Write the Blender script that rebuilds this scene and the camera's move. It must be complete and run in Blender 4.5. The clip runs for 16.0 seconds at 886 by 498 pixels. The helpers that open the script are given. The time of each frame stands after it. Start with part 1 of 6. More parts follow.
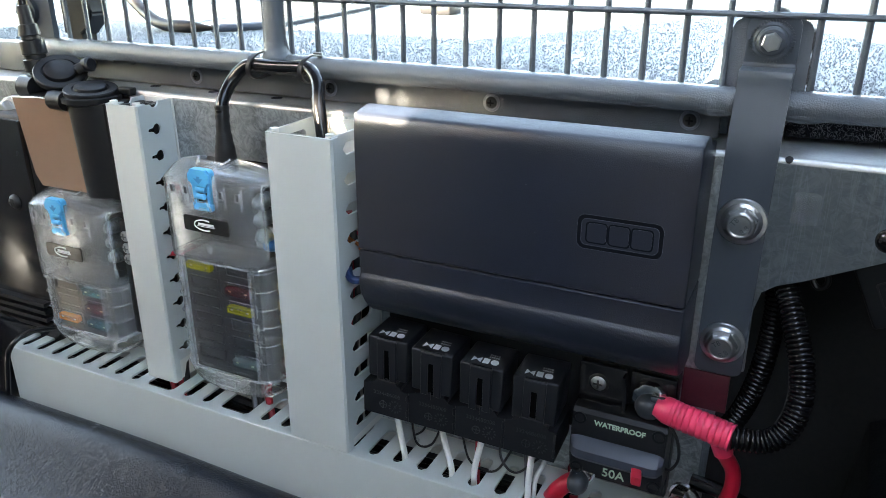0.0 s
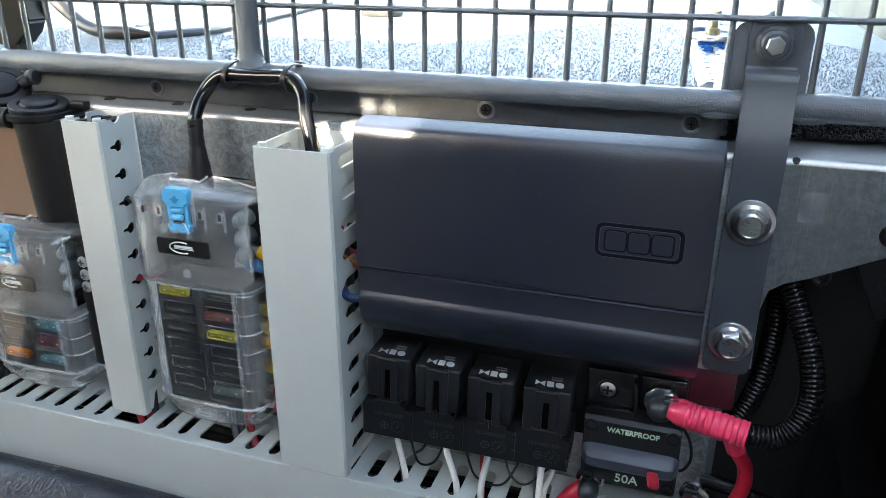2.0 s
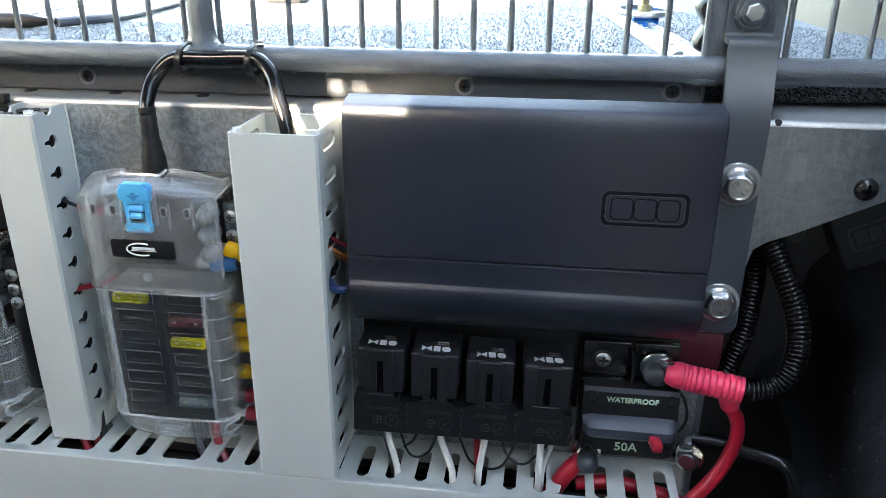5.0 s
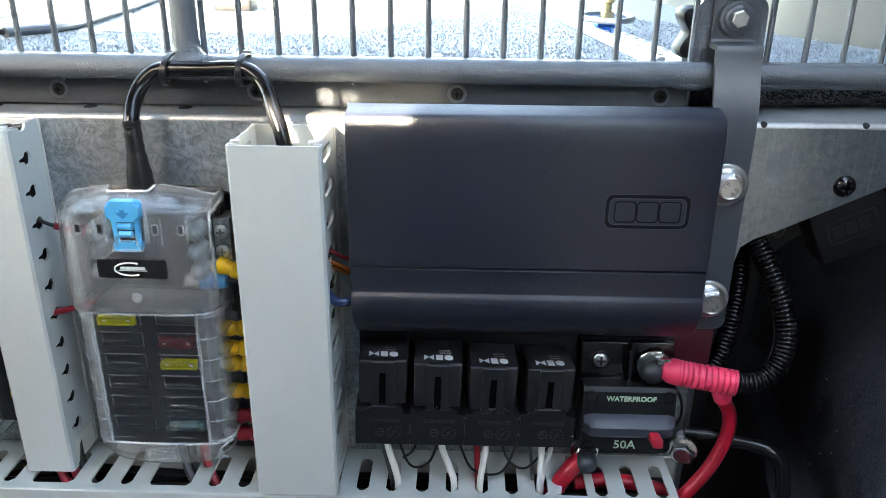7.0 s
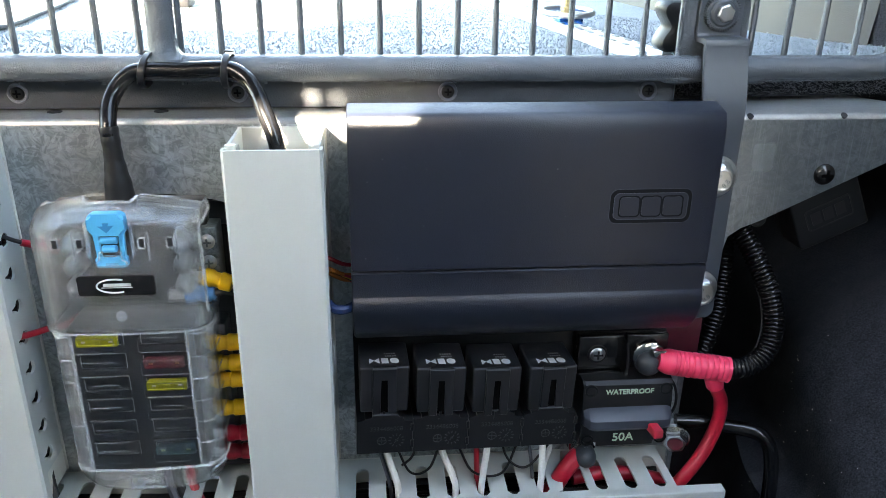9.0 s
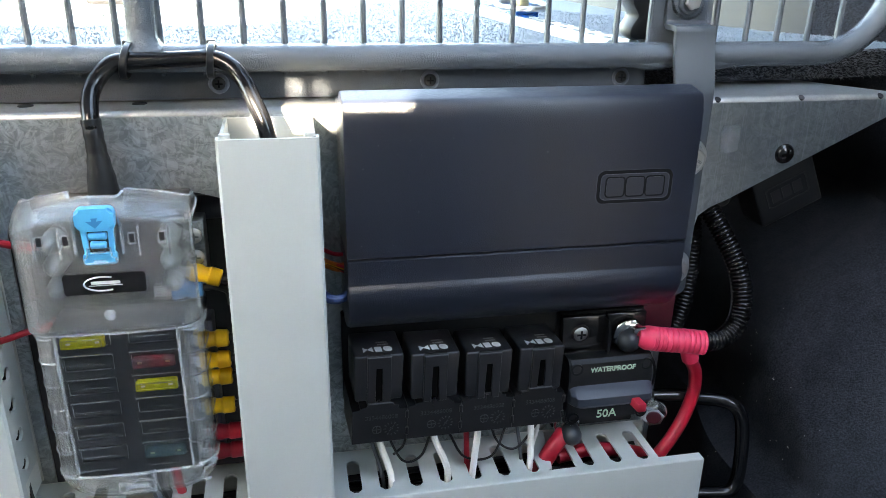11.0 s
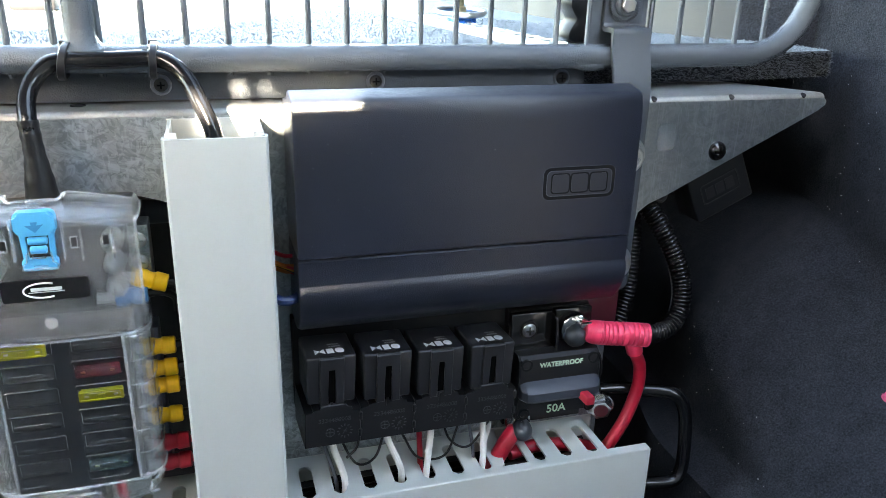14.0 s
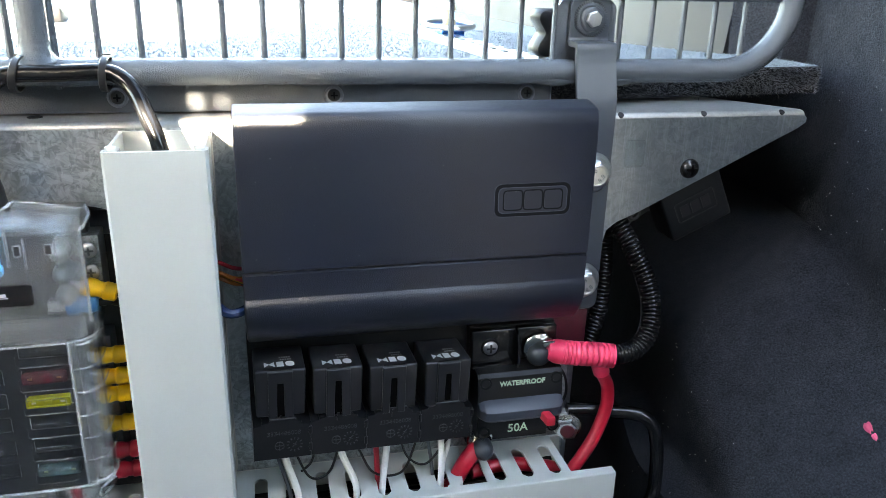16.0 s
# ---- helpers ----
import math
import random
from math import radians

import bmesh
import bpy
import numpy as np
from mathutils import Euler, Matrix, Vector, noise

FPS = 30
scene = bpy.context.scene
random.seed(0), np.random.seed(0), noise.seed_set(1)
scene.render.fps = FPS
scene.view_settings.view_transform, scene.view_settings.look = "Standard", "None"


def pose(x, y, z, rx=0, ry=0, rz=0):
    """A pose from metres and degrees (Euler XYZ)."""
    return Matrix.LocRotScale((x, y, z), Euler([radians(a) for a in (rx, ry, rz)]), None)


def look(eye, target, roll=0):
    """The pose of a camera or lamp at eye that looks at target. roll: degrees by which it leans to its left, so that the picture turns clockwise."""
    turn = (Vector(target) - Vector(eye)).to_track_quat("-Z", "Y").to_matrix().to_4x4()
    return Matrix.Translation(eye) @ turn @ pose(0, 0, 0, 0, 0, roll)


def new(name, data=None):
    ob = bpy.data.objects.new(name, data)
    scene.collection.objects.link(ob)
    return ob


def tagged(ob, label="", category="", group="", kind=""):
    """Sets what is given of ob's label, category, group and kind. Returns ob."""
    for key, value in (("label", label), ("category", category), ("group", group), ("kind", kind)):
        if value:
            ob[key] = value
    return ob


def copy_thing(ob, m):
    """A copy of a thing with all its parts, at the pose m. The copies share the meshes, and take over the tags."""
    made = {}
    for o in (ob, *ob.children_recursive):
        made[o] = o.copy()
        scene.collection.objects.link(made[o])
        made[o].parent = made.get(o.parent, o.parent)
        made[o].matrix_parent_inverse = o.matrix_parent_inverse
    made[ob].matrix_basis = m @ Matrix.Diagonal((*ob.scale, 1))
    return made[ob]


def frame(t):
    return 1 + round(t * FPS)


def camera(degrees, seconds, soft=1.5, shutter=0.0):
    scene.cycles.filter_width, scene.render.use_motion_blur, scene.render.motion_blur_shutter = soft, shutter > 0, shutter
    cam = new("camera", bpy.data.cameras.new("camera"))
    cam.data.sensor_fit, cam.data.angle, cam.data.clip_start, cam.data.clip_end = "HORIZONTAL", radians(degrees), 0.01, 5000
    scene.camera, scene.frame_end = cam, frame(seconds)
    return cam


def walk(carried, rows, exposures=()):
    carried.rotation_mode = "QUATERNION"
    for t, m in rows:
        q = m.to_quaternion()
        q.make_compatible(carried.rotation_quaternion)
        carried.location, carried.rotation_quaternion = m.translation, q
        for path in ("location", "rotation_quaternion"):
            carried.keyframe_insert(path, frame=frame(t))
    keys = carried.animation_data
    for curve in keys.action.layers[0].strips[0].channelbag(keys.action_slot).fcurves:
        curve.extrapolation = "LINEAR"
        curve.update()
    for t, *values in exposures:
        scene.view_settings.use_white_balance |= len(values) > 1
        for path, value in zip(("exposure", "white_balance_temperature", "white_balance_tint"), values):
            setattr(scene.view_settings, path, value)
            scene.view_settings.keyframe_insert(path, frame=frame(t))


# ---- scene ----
cam = camera(59.85, 16.0, soft=0.45)
ROWS = [  # seconds, place in metres, turn in degrees
    (0.0, 0.1569, -0.3767, 0.0771, 68.52, 0.05, 26.19),
    (0.5, 0.1448, -0.3775, 0.0770, 68.60, 0.01, 24.55),
    (1.0, 0.1318, -0.3786, 0.0778, 68.62, 0.00, 22.76),
    (1.5, 0.1186, -0.3808, 0.0787, 68.56, -0.04, 20.77),
    (2.0, 0.1063, -0.3831, 0.0799, 68.38, -0.05, 18.72),
    (2.5, 0.0944, -0.3852, 0.0792, 68.24, -0.04, 16.63),
    (3.0, 0.0830, -0.3867, 0.0769, 68.13, -0.05, 14.62),
    (3.5, 0.0721, -0.3876, 0.0731, 68.13, -0.11, 12.70),
    (4.0, 0.0616, -0.3872, 0.0687, 68.11, -0.14, 10.97),
    (6.5, 0.0143, -0.3925, 0.0684, 68.41, -0.36, 3.32),
    (7.0, 0.0039, -0.3909, 0.0693, 68.56, -0.44, 1.69),
    (7.5, -0.0073, -0.3885, 0.0696, 68.61, -0.52, -0.05),
    (8.0, -0.0184, -0.3854, 0.0691, 68.59, -0.65, -1.78),
    (8.5, -0.0286, -0.3828, 0.0687, 68.50, -0.69, -3.50),
    (9.0, -0.0379, -0.3809, 0.0688, 68.26, -0.68, -5.20),
    (11.5, -0.0784, -0.3826, 0.0603, 68.71, -1.05, -12.70),
    (12.0, -0.0831, -0.3820, 0.0594, 68.88, -1.16, -13.71),
    (12.5, -0.0866, -0.3816, 0.0591, 69.13, -1.15, -14.72),
    (13.0, -0.0875, -0.3817, 0.0582, 69.31, -1.29, -15.55),
    (13.5, -0.0858, -0.3831, 0.0572, 69.52, -1.34, -16.22),
    (14.0, -0.0810, -0.3850, 0.0560, 69.70, -1.39, -16.61),
    (14.5, -0.0729, -0.3870, 0.0555, 69.85, -1.42, -16.60),
    (15.0, -0.0626, -0.3891, 0.0560, 70.01, -1.43, -16.03),
    (15.5, -0.0502, -0.3908, 0.0574, 70.15, -1.43, -14.82),
    (16.0, -0.0371, -0.3922, 0.0591, 70.27, -1.32, -13.20),
]
walk(cam, [(t, pose(*p)) for t, *p in ROWS], [(0.0, 4.72, 8480, 10), (6.5, 4.85, 8480, 10), (12.0, 5.09, 8530, 10), (16.0, 5.20, 8580, 10)])

# ---- light ----
SUN_WAY = Vector((0.38, 0.85, -0.37)).normalized()  # the way the sunlight goes
world = bpy.data.worlds.new("sky")
scene.world = world
world.use_nodes = True
wn = world.node_tree.nodes
sky = wn.new("ShaderNodeTexSky")
sky.sky_type, sky.sun_disc = "NISHITA", False
sky.sun_elevation = math.asin(-SUN_WAY.z)
sky.sun_rotation = math.atan2(-SUN_WAY.x, -SUN_WAY.y)
wn["Background"].inputs["Strength"].default_value = 0.15
world.node_tree.links.new(sky.outputs[0], wn["Background"].inputs[0])
sun_data = bpy.data.lights.new("sun", "SUN")
sun_data.energy, sun_data.angle, sun_data.color = 5.0, radians(0.5), (1.0, 0.95, 0.87)
sun = new("sun", sun_data)
sun.matrix_world = look(Vector((0, 0, 3)) - SUN_WAY, (0, 0, 3))


# ---- materials ----
def mat_base(name):
    m = bpy.data.materials.new(name)
    m.use_nodes = True
    nt = m.node_tree
    return m, nt, nt.nodes["Principled BSDF"]


def noise_node(nt, scale, detail=4.0, rough=0.55, coord=None):
    n = nt.nodes.new("ShaderNodeTexNoise")
    n.inputs["Scale"].default_value, n.inputs["Detail"].default_value = scale, detail
    n.inputs["Roughness"].default_value = rough
    nt.links.new(coord, n.inputs["Vector"])
    return n


def ramp(nt, fac, stops):
    r = nt.nodes.new("ShaderNodeValToRGB")
    el = r.color_ramp.elements
    while len(el) < len(stops):
        el.new(0.5)
    for e, (p, c) in zip(el, stops):
        e.position = p
        e.color = (*c, 1) if len(c) == 3 else c
    nt.links.new(fac, r.inputs[0])
    return r


def surface(name, colour, rough=0.5, metal=0.0, vary=0.15, scale=60.0, grain=900.0, bump=0.15, depth=0.0004, rough_vary=0.1,
            stain=None, coat=0.0, spec=0.5):
    """A plain stuff with variation at two scales: blotches of the scale and a fine grain, in colour, gloss and relief."""
    m, nt, p = mat_base(name)
    co = nt.nodes.new("ShaderNodeTexCoord").outputs["Object"]
    big, fine = noise_node(nt, scale, 5, 0.6, co), noise_node(nt, grain, 3, 0.6, co)
    lo = tuple(c * (1 - vary) for c in colour)
    hi = tuple(min(1, c * (1 + vary)) for c in colour)
    mix = nt.nodes.new("ShaderNodeMath")
    mix.operation = "MULTIPLY_ADD"
    nt.links.new(fine.outputs[0], mix.inputs[0])
    mix.inputs[1].default_value = 0.4
    half = nt.nodes.new("ShaderNodeMath")
    half.operation = "MULTIPLY"
    nt.links.new(big.outputs[0], half.inputs[0])
    half.inputs[1].default_value = 0.6
    nt.links.new(half.outputs[0], mix.inputs[2])
    cr = ramp(nt, mix.outputs[0], [(0.3, lo), (0.7, hi)])
    col = cr.outputs[0]
    if stain:
        st = noise_node(nt, scale * 0.35, 8, 0.7, co)
        sr = ramp(nt, st.outputs[0], [(0.52, (0, 0, 0)), (0.72, (1, 1, 1))])
        mx = nt.nodes.new("ShaderNodeMix")
        mx.data_type = "RGBA"
        nt.links.new(sr.outputs[0], mx.inputs[0])
        nt.links.new(col, mx.inputs[6])
        mx.inputs[7].default_value = (*stain, 1)
        col = mx.outputs[2]
    nt.links.new(col, p.inputs["Base Color"])
    smooth, dull = max(0.02, rough - rough_vary), min(1, rough + rough_vary)
    if smooth < 0.285 < dull:  # either a satin or a gloss finish all over
        smooth, dull = (0.29, dull) if rough > 0.28 else (smooth, 0.26)
    rr = ramp(nt, big.outputs[0], [(0.3, (smooth,) * 3), (0.7, (dull,) * 3)])
    nt.links.new(rr.outputs[0], p.inputs["Roughness"])
    p.inputs["Metallic"].default_value = metal
    p.inputs["Specular IOR Level"].default_value = spec
    p.inputs["Coat Weight"].default_value = coat
    b = nt.nodes.new("ShaderNodeBump")
    b.inputs["Strength"].default_value, b.inputs["Distance"].default_value = bump, depth
    nt.links.new(fine.outputs[0], b.inputs["Height"])
    nt.links.new(b.outputs[0], p.inputs["Normal"])
    return m


def galvanised(name, base=(0.40, 0.425, 0.43), crystal=1.0, rough=0.41, scratch=0.0):
    """Zinc-coated sheet: patches of feathery needles, each patch lying its own way, with dull stains and fine dashes."""
    m, nt, p = mat_base(name)
    co = nt.nodes.new("ShaderNodeTexCoord").outputs["Object"]
    dis = noise_node(nt, 160, 3, 0.6, co)
    total = None
    for k, (cell, needle) in enumerate(((150, 500), (250, 760))):
        ad = nt.nodes.new("ShaderNodeMix")
        ad.data_type = "RGBA"
        ad.inputs[0].default_value = 0.007
        nt.links.new(co, ad.inputs[6])
        nt.links.new(dis.outputs["Color"], ad.inputs[7])
        v = nt.nodes.new("ShaderNodeTexVoronoi")
        v.inputs["Scale"].default_value = cell
        nt.links.new(ad.outputs[2], v.inputs["Vector"])
        sep = nt.nodes.new("ShaderNodeSeparateColor")
        nt.links.new(v.outputs["Color"], sep.inputs[0])
        turn = nt.nodes.new("ShaderNodeMath")
        turn.operation = "MULTIPLY"
        turn.inputs[1].default_value = 6.283
        nt.links.new(sep.outputs[0], turn.inputs[0])
        ro = nt.nodes.new("ShaderNodeVectorRotate")
        ro.rotation_type = "Y_AXIS"
        nt.links.new(co, ro.inputs["Vector"])
        nt.links.new(turn.outputs[0], ro.inputs["Angle"])
        mp = nt.nodes.new("ShaderNodeMapping")
        mp.inputs["Scale"].default_value = (1, 1, 0.16)
        nt.links.new(ro.outputs[0], mp.inputs[0])
        n = noise_node(nt, needle, 2, 0.5, mp.outputs[0])
        sharp = ramp(nt, n.outputs[0], [(0.43, (0.0,) * 3), (0.58, (1.0,) * 3)])
        tone = nt.nodes.new("ShaderNodeMath")
        tone.operation = "MULTIPLY_ADD"
        nt.links.new(sep.outputs[1], tone.inputs[0])
        tone.inputs[1].default_value = 0.45
        nt.links.new(sharp.outputs[0], tone.inputs[2])
        if total is None:
            total = tone.outputs[0]
        else:
            mx = nt.nodes.new("ShaderNodeMath")
            mx.operation = "ADD"
            nt.links.new(total, mx.inputs[0])
            nt.links.new(tone.outputs[0], mx.inputs[1])
            total = mx.outputs[0]
    half = nt.nodes.new("ShaderNodeMath")
    half.operation = "MULTIPLY"
    half.inputs[1].default_value = 0.345
    nt.links.new(total, half.inputs[0])
    big, mid = noise_node(nt, 14, 6, 0.7, co), noise_node(nt, 45, 6, 0.65, co)
    lo, hi = tuple(c * (1 - 0.42 * crystal) for c in base), tuple(min(1, c * (1 + 0.45 * crystal)) for c in base)
    cr = ramp(nt, half.outputs[0], [(0.15, lo), (0.5, base), (0.85, hi)])
    dull = ramp(nt, big.outputs[0], [(0.42, (0.05, 0.05, 0.05)), (0.66, (0.7, 0.7, 0.7))])
    flat = ramp(nt, mid.outputs[0], [(0.3, tuple(c * 0.86 for c in base)), (0.72, tuple(c * 1.08 for c in base))])
    mx = nt.nodes.new("ShaderNodeMix")
    mx.data_type = "RGBA"
    nt.links.new(dull.outputs[0], mx.inputs[0])
    nt.links.new(cr.outputs[0], mx.inputs[6])
    nt.links.new(flat.outputs[0], mx.inputs[7])
    col = mx.outputs[2]
    for turn, dense, wide in ((8, 420, 0.022), (-34, 260, 0.016), (86, 300, 0.020)) if scratch else ():  # long thin scratches, each set its own way
        mp = nt.nodes.new("ShaderNodeMapping")
        mp.inputs["Rotation"].default_value = (0, radians(turn), 0)
        mp.inputs["Scale"].default_value = (1, 1, 0.035)
        nt.links.new(co, mp.inputs[0])
        line = noise_node(nt, dense, 2, 0.5, mp.outputs[0])
        lr = ramp(nt, line.outputs[0], [(0.60, (0, 0, 0)), (0.60 + wide, (scratch,) * 3), (0.60 + 2.5 * wide, (0, 0, 0))])
        sx = nt.nodes.new("ShaderNodeMix")
        sx.data_type = "RGBA"
        nt.links.new(lr.outputs[0], sx.inputs[0])
        nt.links.new(col, sx.inputs[6])
        sx.inputs[7].default_value = (*(min(1, c * 1.9) for c in base), 1)
        col = sx.outputs[2]
    nt.links.new(col, p.inputs["Base Color"])
    p.inputs["Metallic"].default_value = 0.85
    rr = ramp(nt, half.outputs[0], [(0.15, (rough - 0.10 * crystal,) * 3), (0.85, (rough + 0.10 * crystal,) * 3)])
    nt.links.new(rr.outputs[0], p.inputs["Roughness"])
    b = nt.nodes.new("ShaderNodeBump")
    b.inputs["Strength"].default_value, b.inputs["Distance"].default_value = 0.10 * crystal, 0.0003
    nt.links.new(half.outputs[0], b.inputs["Height"])
    nt.links.new(b.outputs[0], p.inputs["Normal"])
    return m


def clear_plastic(name, tint, body, gloss_rough, haze_scale=120.0, dust=0.0, blur=0.0):
    """See-through plastic: light goes through but for the part body, which scatters in the milky stuff; the skin is glossy."""
    m, nt, p = mat_base(name)
    co = nt.nodes.new("ShaderNodeTexCoord").outputs["Object"]
    p.inputs["Base Color"].default_value = (*tint, 1)
    p.inputs["Roughness"].default_value = gloss_rough
    p.inputs["Subsurface Weight"].default_value = 0.0
    tr = nt.nodes.new("ShaderNodeBsdfTransparent")
    tr.inputs[0].default_value = (0.97, 0.98, 0.98, 1)
    if blur:  # milky stuff blurs what lies behind it
        rf = nt.nodes.new("ShaderNodeBsdfRefraction")
        rf.inputs["Color"].default_value = (0.98, 0.985, 0.985, 1)
        rf.inputs["IOR"].default_value, rf.inputs["Roughness"].default_value = 1.12, blur
        mb = nt.nodes.new("ShaderNodeMixShader")
        mb.inputs[0].default_value = 0.62
        nt.links.new(tr.outputs[0], mb.inputs[1])
        nt.links.new(rf.outputs[0], mb.inputs[2])
        tr = mb
    hz = noise_node(nt, haze_scale, 6, 0.7, co)
    hr = ramp(nt, hz.outputs[0], [(0.35, (body * (0.5 if blur else 0.92),) * 3), (0.75, (min(1, body * (1.55 if blur else 1.1)),) * 3)])
    fac = hr.outputs[0]
    if dust:  # dust and fine scratches gathered in patches
        patch, speck = noise_node(nt, 45, 4, 0.6, co), noise_node(nt, 900, 4, 0.75, co)
        pr = ramp(nt, patch.outputs[0], [(0.46, (0, 0, 0)), (0.64, (1, 1, 1))])
        sr = ramp(nt, speck.outputs[0], [(0.55, (0, 0, 0)), (0.68, (dust,) * 3)])
        mu = nt.nodes.new("ShaderNodeMath")
        mu.operation = "MULTIPLY_ADD"
        nt.links.new(pr.outputs[0], mu.inputs[0])
        nt.links.new(sr.outputs[0], mu.inputs[1])
        nt.links.new(fac, mu.inputs[2])
        fac = mu.outputs[0]
    mx = nt.nodes.new("ShaderNodeMixShader")
    nt.links.new(fac, mx.inputs[0])
    nt.links.new(tr.outputs[0], mx.inputs[1])
    nt.links.new(p.outputs[0], mx.inputs[2])
    gl = nt.nodes.new("ShaderNodeBsdfGlossy")
    gl.inputs["Roughness"].default_value = gloss_rough
    lw = nt.nodes.new("ShaderNodeLayerWeight")
    lw.inputs[0].default_value = 0.5
    pw = nt.nodes.new("ShaderNodeMath")
    pw.operation = "POWER"
    nt.links.new(lw.outputs["Facing"], pw.inputs[0])
    pw.inputs[1].default_value = 4.0
    fr = nt.nodes.new("ShaderNodeMath")
    fr.operation = "MULTIPLY_ADD"
    nt.links.new(pw.outputs[0], fr.inputs[0])
    fr.inputs[1].default_value, fr.inputs[2].default_value = 0.34, 0.055
    mg = nt.nodes.new("ShaderNodeMixShader")
    nt.links.new(fr.outputs[0], mg.inputs[0])
    nt.links.new(mx.outputs[0], mg.inputs[1])
    nt.links.new(gl.outputs[0], mg.inputs[2])
    nt.links.new(mg.outputs[0], nt.nodes["Material Output"].inputs[0])
    return m


def leather(name, colour):
    m = surface(name, colour, 0.26, 0, 0.15, 30, 700, 0.1, rough_vary=0.02, spec=0.28)
    nt = m.node_tree
    p = nt.nodes["Principled BSDF"]
    co = nt.nodes.new("ShaderNodeTexCoord").outputs["Object"]
    v = nt.nodes.new("ShaderNodeTexVoronoi")
    v.feature = "DISTANCE_TO_EDGE"
    v.inputs["Scale"].default_value = 480
    nt.links.new(co, v.inputs["Vector"])
    b = nt.nodes.new("ShaderNodeBump")
    b.inputs["Strength"].default_value, b.inputs["Distance"].default_value = 0.70, 0.0006
    nt.links.new(v.outputs["Distance"], b.inputs["Height"])
    nt.links.new(b.outputs[0], p.inputs["Normal"])
    return m


def carpet_mat(name, dark, light, scale=420.0, rough=0.95, spec=0.15):
    m, nt, p = mat_base(name)
    co = nt.nodes.new("ShaderNodeTexCoord").outputs["Object"]
    n1, n2 = noise_node(nt, scale, 3, 0.7, co), noise_node(nt, scale * 0.08, 4, 0.6, co)
    rn = nt.nodes.new("ShaderNodeNewGeometry").outputs["Random Per Island"]
    ad = nt.nodes.new("ShaderNodeMath")
    ad.operation = "MULTIPLY_ADD"
    nt.links.new(n2.outputs[0], ad.inputs[0])
    ad.inputs[1].default_value = 0.3
    nt.links.new(n1.outputs[0], ad.inputs[2])
    a2 = nt.nodes.new("ShaderNodeMath")
    a2.operation = "MULTIPLY_ADD"
    nt.links.new(rn, a2.inputs[0])
    a2.inputs[1].default_value = 0.16
    nt.links.new(ad.outputs[0], a2.inputs[2])
    cr = ramp(nt, a2.outputs[0], [(0.5, dark), (0.95, light)])
    nt.links.new(cr.outputs[0], p.inputs["Base Color"])
    p.inputs["Roughness"].default_value = rough
    p.inputs["Specular IOR Level"].default_value = spec
    b = nt.nodes.new("ShaderNodeBump")
    b.inputs["Strength"].default_value, b.inputs["Distance"].default_value = 0.55, 0.002
    nt.links.new(n1.outputs[0], b.inputs["Height"])
    nt.links.new(b.outputs[0], p.inputs["Normal"])
    return m


M_PVC = surface("grey_pvc", (0.475, 0.51, 0.50), 0.42, 0, 0.04, 25, 1500, 0.05, stain=None)
M_PVC_IN = surface("grey_pvc_edge", (0.60, 0.60, 0.56), 0.45, 0, 0.05, 40, 1500, 0.05)
M_BOX = surface("slate_textured_plastic", (0.0105, 0.0141, 0.0246), 0.30, 0, 0.14, 24, 1900, 0.60, 0.00030, 0.03, spec=0.62)
M_BOX_SHADE = surface("slate_groove_shade", (0.0035, 0.0042, 0.0065), 0.45, 0, 0.1, 60, 2600, 0.2, spec=0.2)
M_BLACK = surface("black_plastic", (0.0095, 0.010, 0.012), 0.36, 0, 0.2, 60, 1800, 0.2, 0.0003, spec=0.38)
M_BLACK_MATT = surface("black_matt_plastic", (0.0065, 0.007, 0.0085), 0.50, 0, 0.25, 60, 1500, 0.3, 0.0003, spec=0.25)
M_RUBBER = surface("black_rubber", (0.006, 0.0062, 0.0075), 0.22, 0, 0.2, 50, 1200, 0.12, spec=0.4)
M_SHRINK = surface("matt_black_shrink", (0.007, 0.0072, 0.009), 0.40, 0, 0.2, 50, 320, 0.2, 0.0006, spec=0.3)
M_LOOM = surface("black_split_loom", (0.006, 0.006, 0.007), 0.24, 0, 0.2, 80, 1500, 0.1, spec=0.3)
M_GALV = galvanised("galvanised_steel", (0.43, 0.455, 0.46), 0.86, 0.37)
M_GALV_FINE = galvanised("galvanised_steel_fine", (0.250, 0.280, 0.302), 0.45, 0.32, 0.22)
M_GALV_LEDGE = galvanised("galvanised_steel_ledge", (0.38, 0.39, 0.385), 0.30, 0.44)
M_GALV_DULL = galvanised("galvanised_steel_dull", (0.22, 0.24, 0.25))
M_TUBE = surface("grey_powder_coat", (0.105, 0.122, 0.140), 0.11, 0.42, 0.03, 30, 1500, 0.9, 0.0006, 0.02)
M_STRAP = surface("grey_painted_steel", (0.047, 0.058, 0.072), 0.40, 0.0, 0.08, 40, 1800, 0.2, 0.0003)
M_TRIM = surface("dark_grey_edge_trim", (0.022, 0.029, 0.039), 0.36, 0.10, 0.30, 90, 1300, 0.55, 0.0005, 0.05, stain=(0.028, 0.034, 0.043))
M_ZINC = surface("zinc_plated_steel", (0.50, 0.51, 0.52), 0.30, 0.97, 0.12, 120, 700, 0.22, 0.0004, 0.03, stain=(0.44, 0.42, 0.38))
M_CHROME = surface("bright_steel", (0.58, 0.58, 0.58), 0.22, 1.0, 0.08, 120, 900, 0.05)
M_BRASS = surface("aged_brass", (0.46, 0.38, 0.22), 0.32, 0.9, 0.2, 200, 900, 0.15)
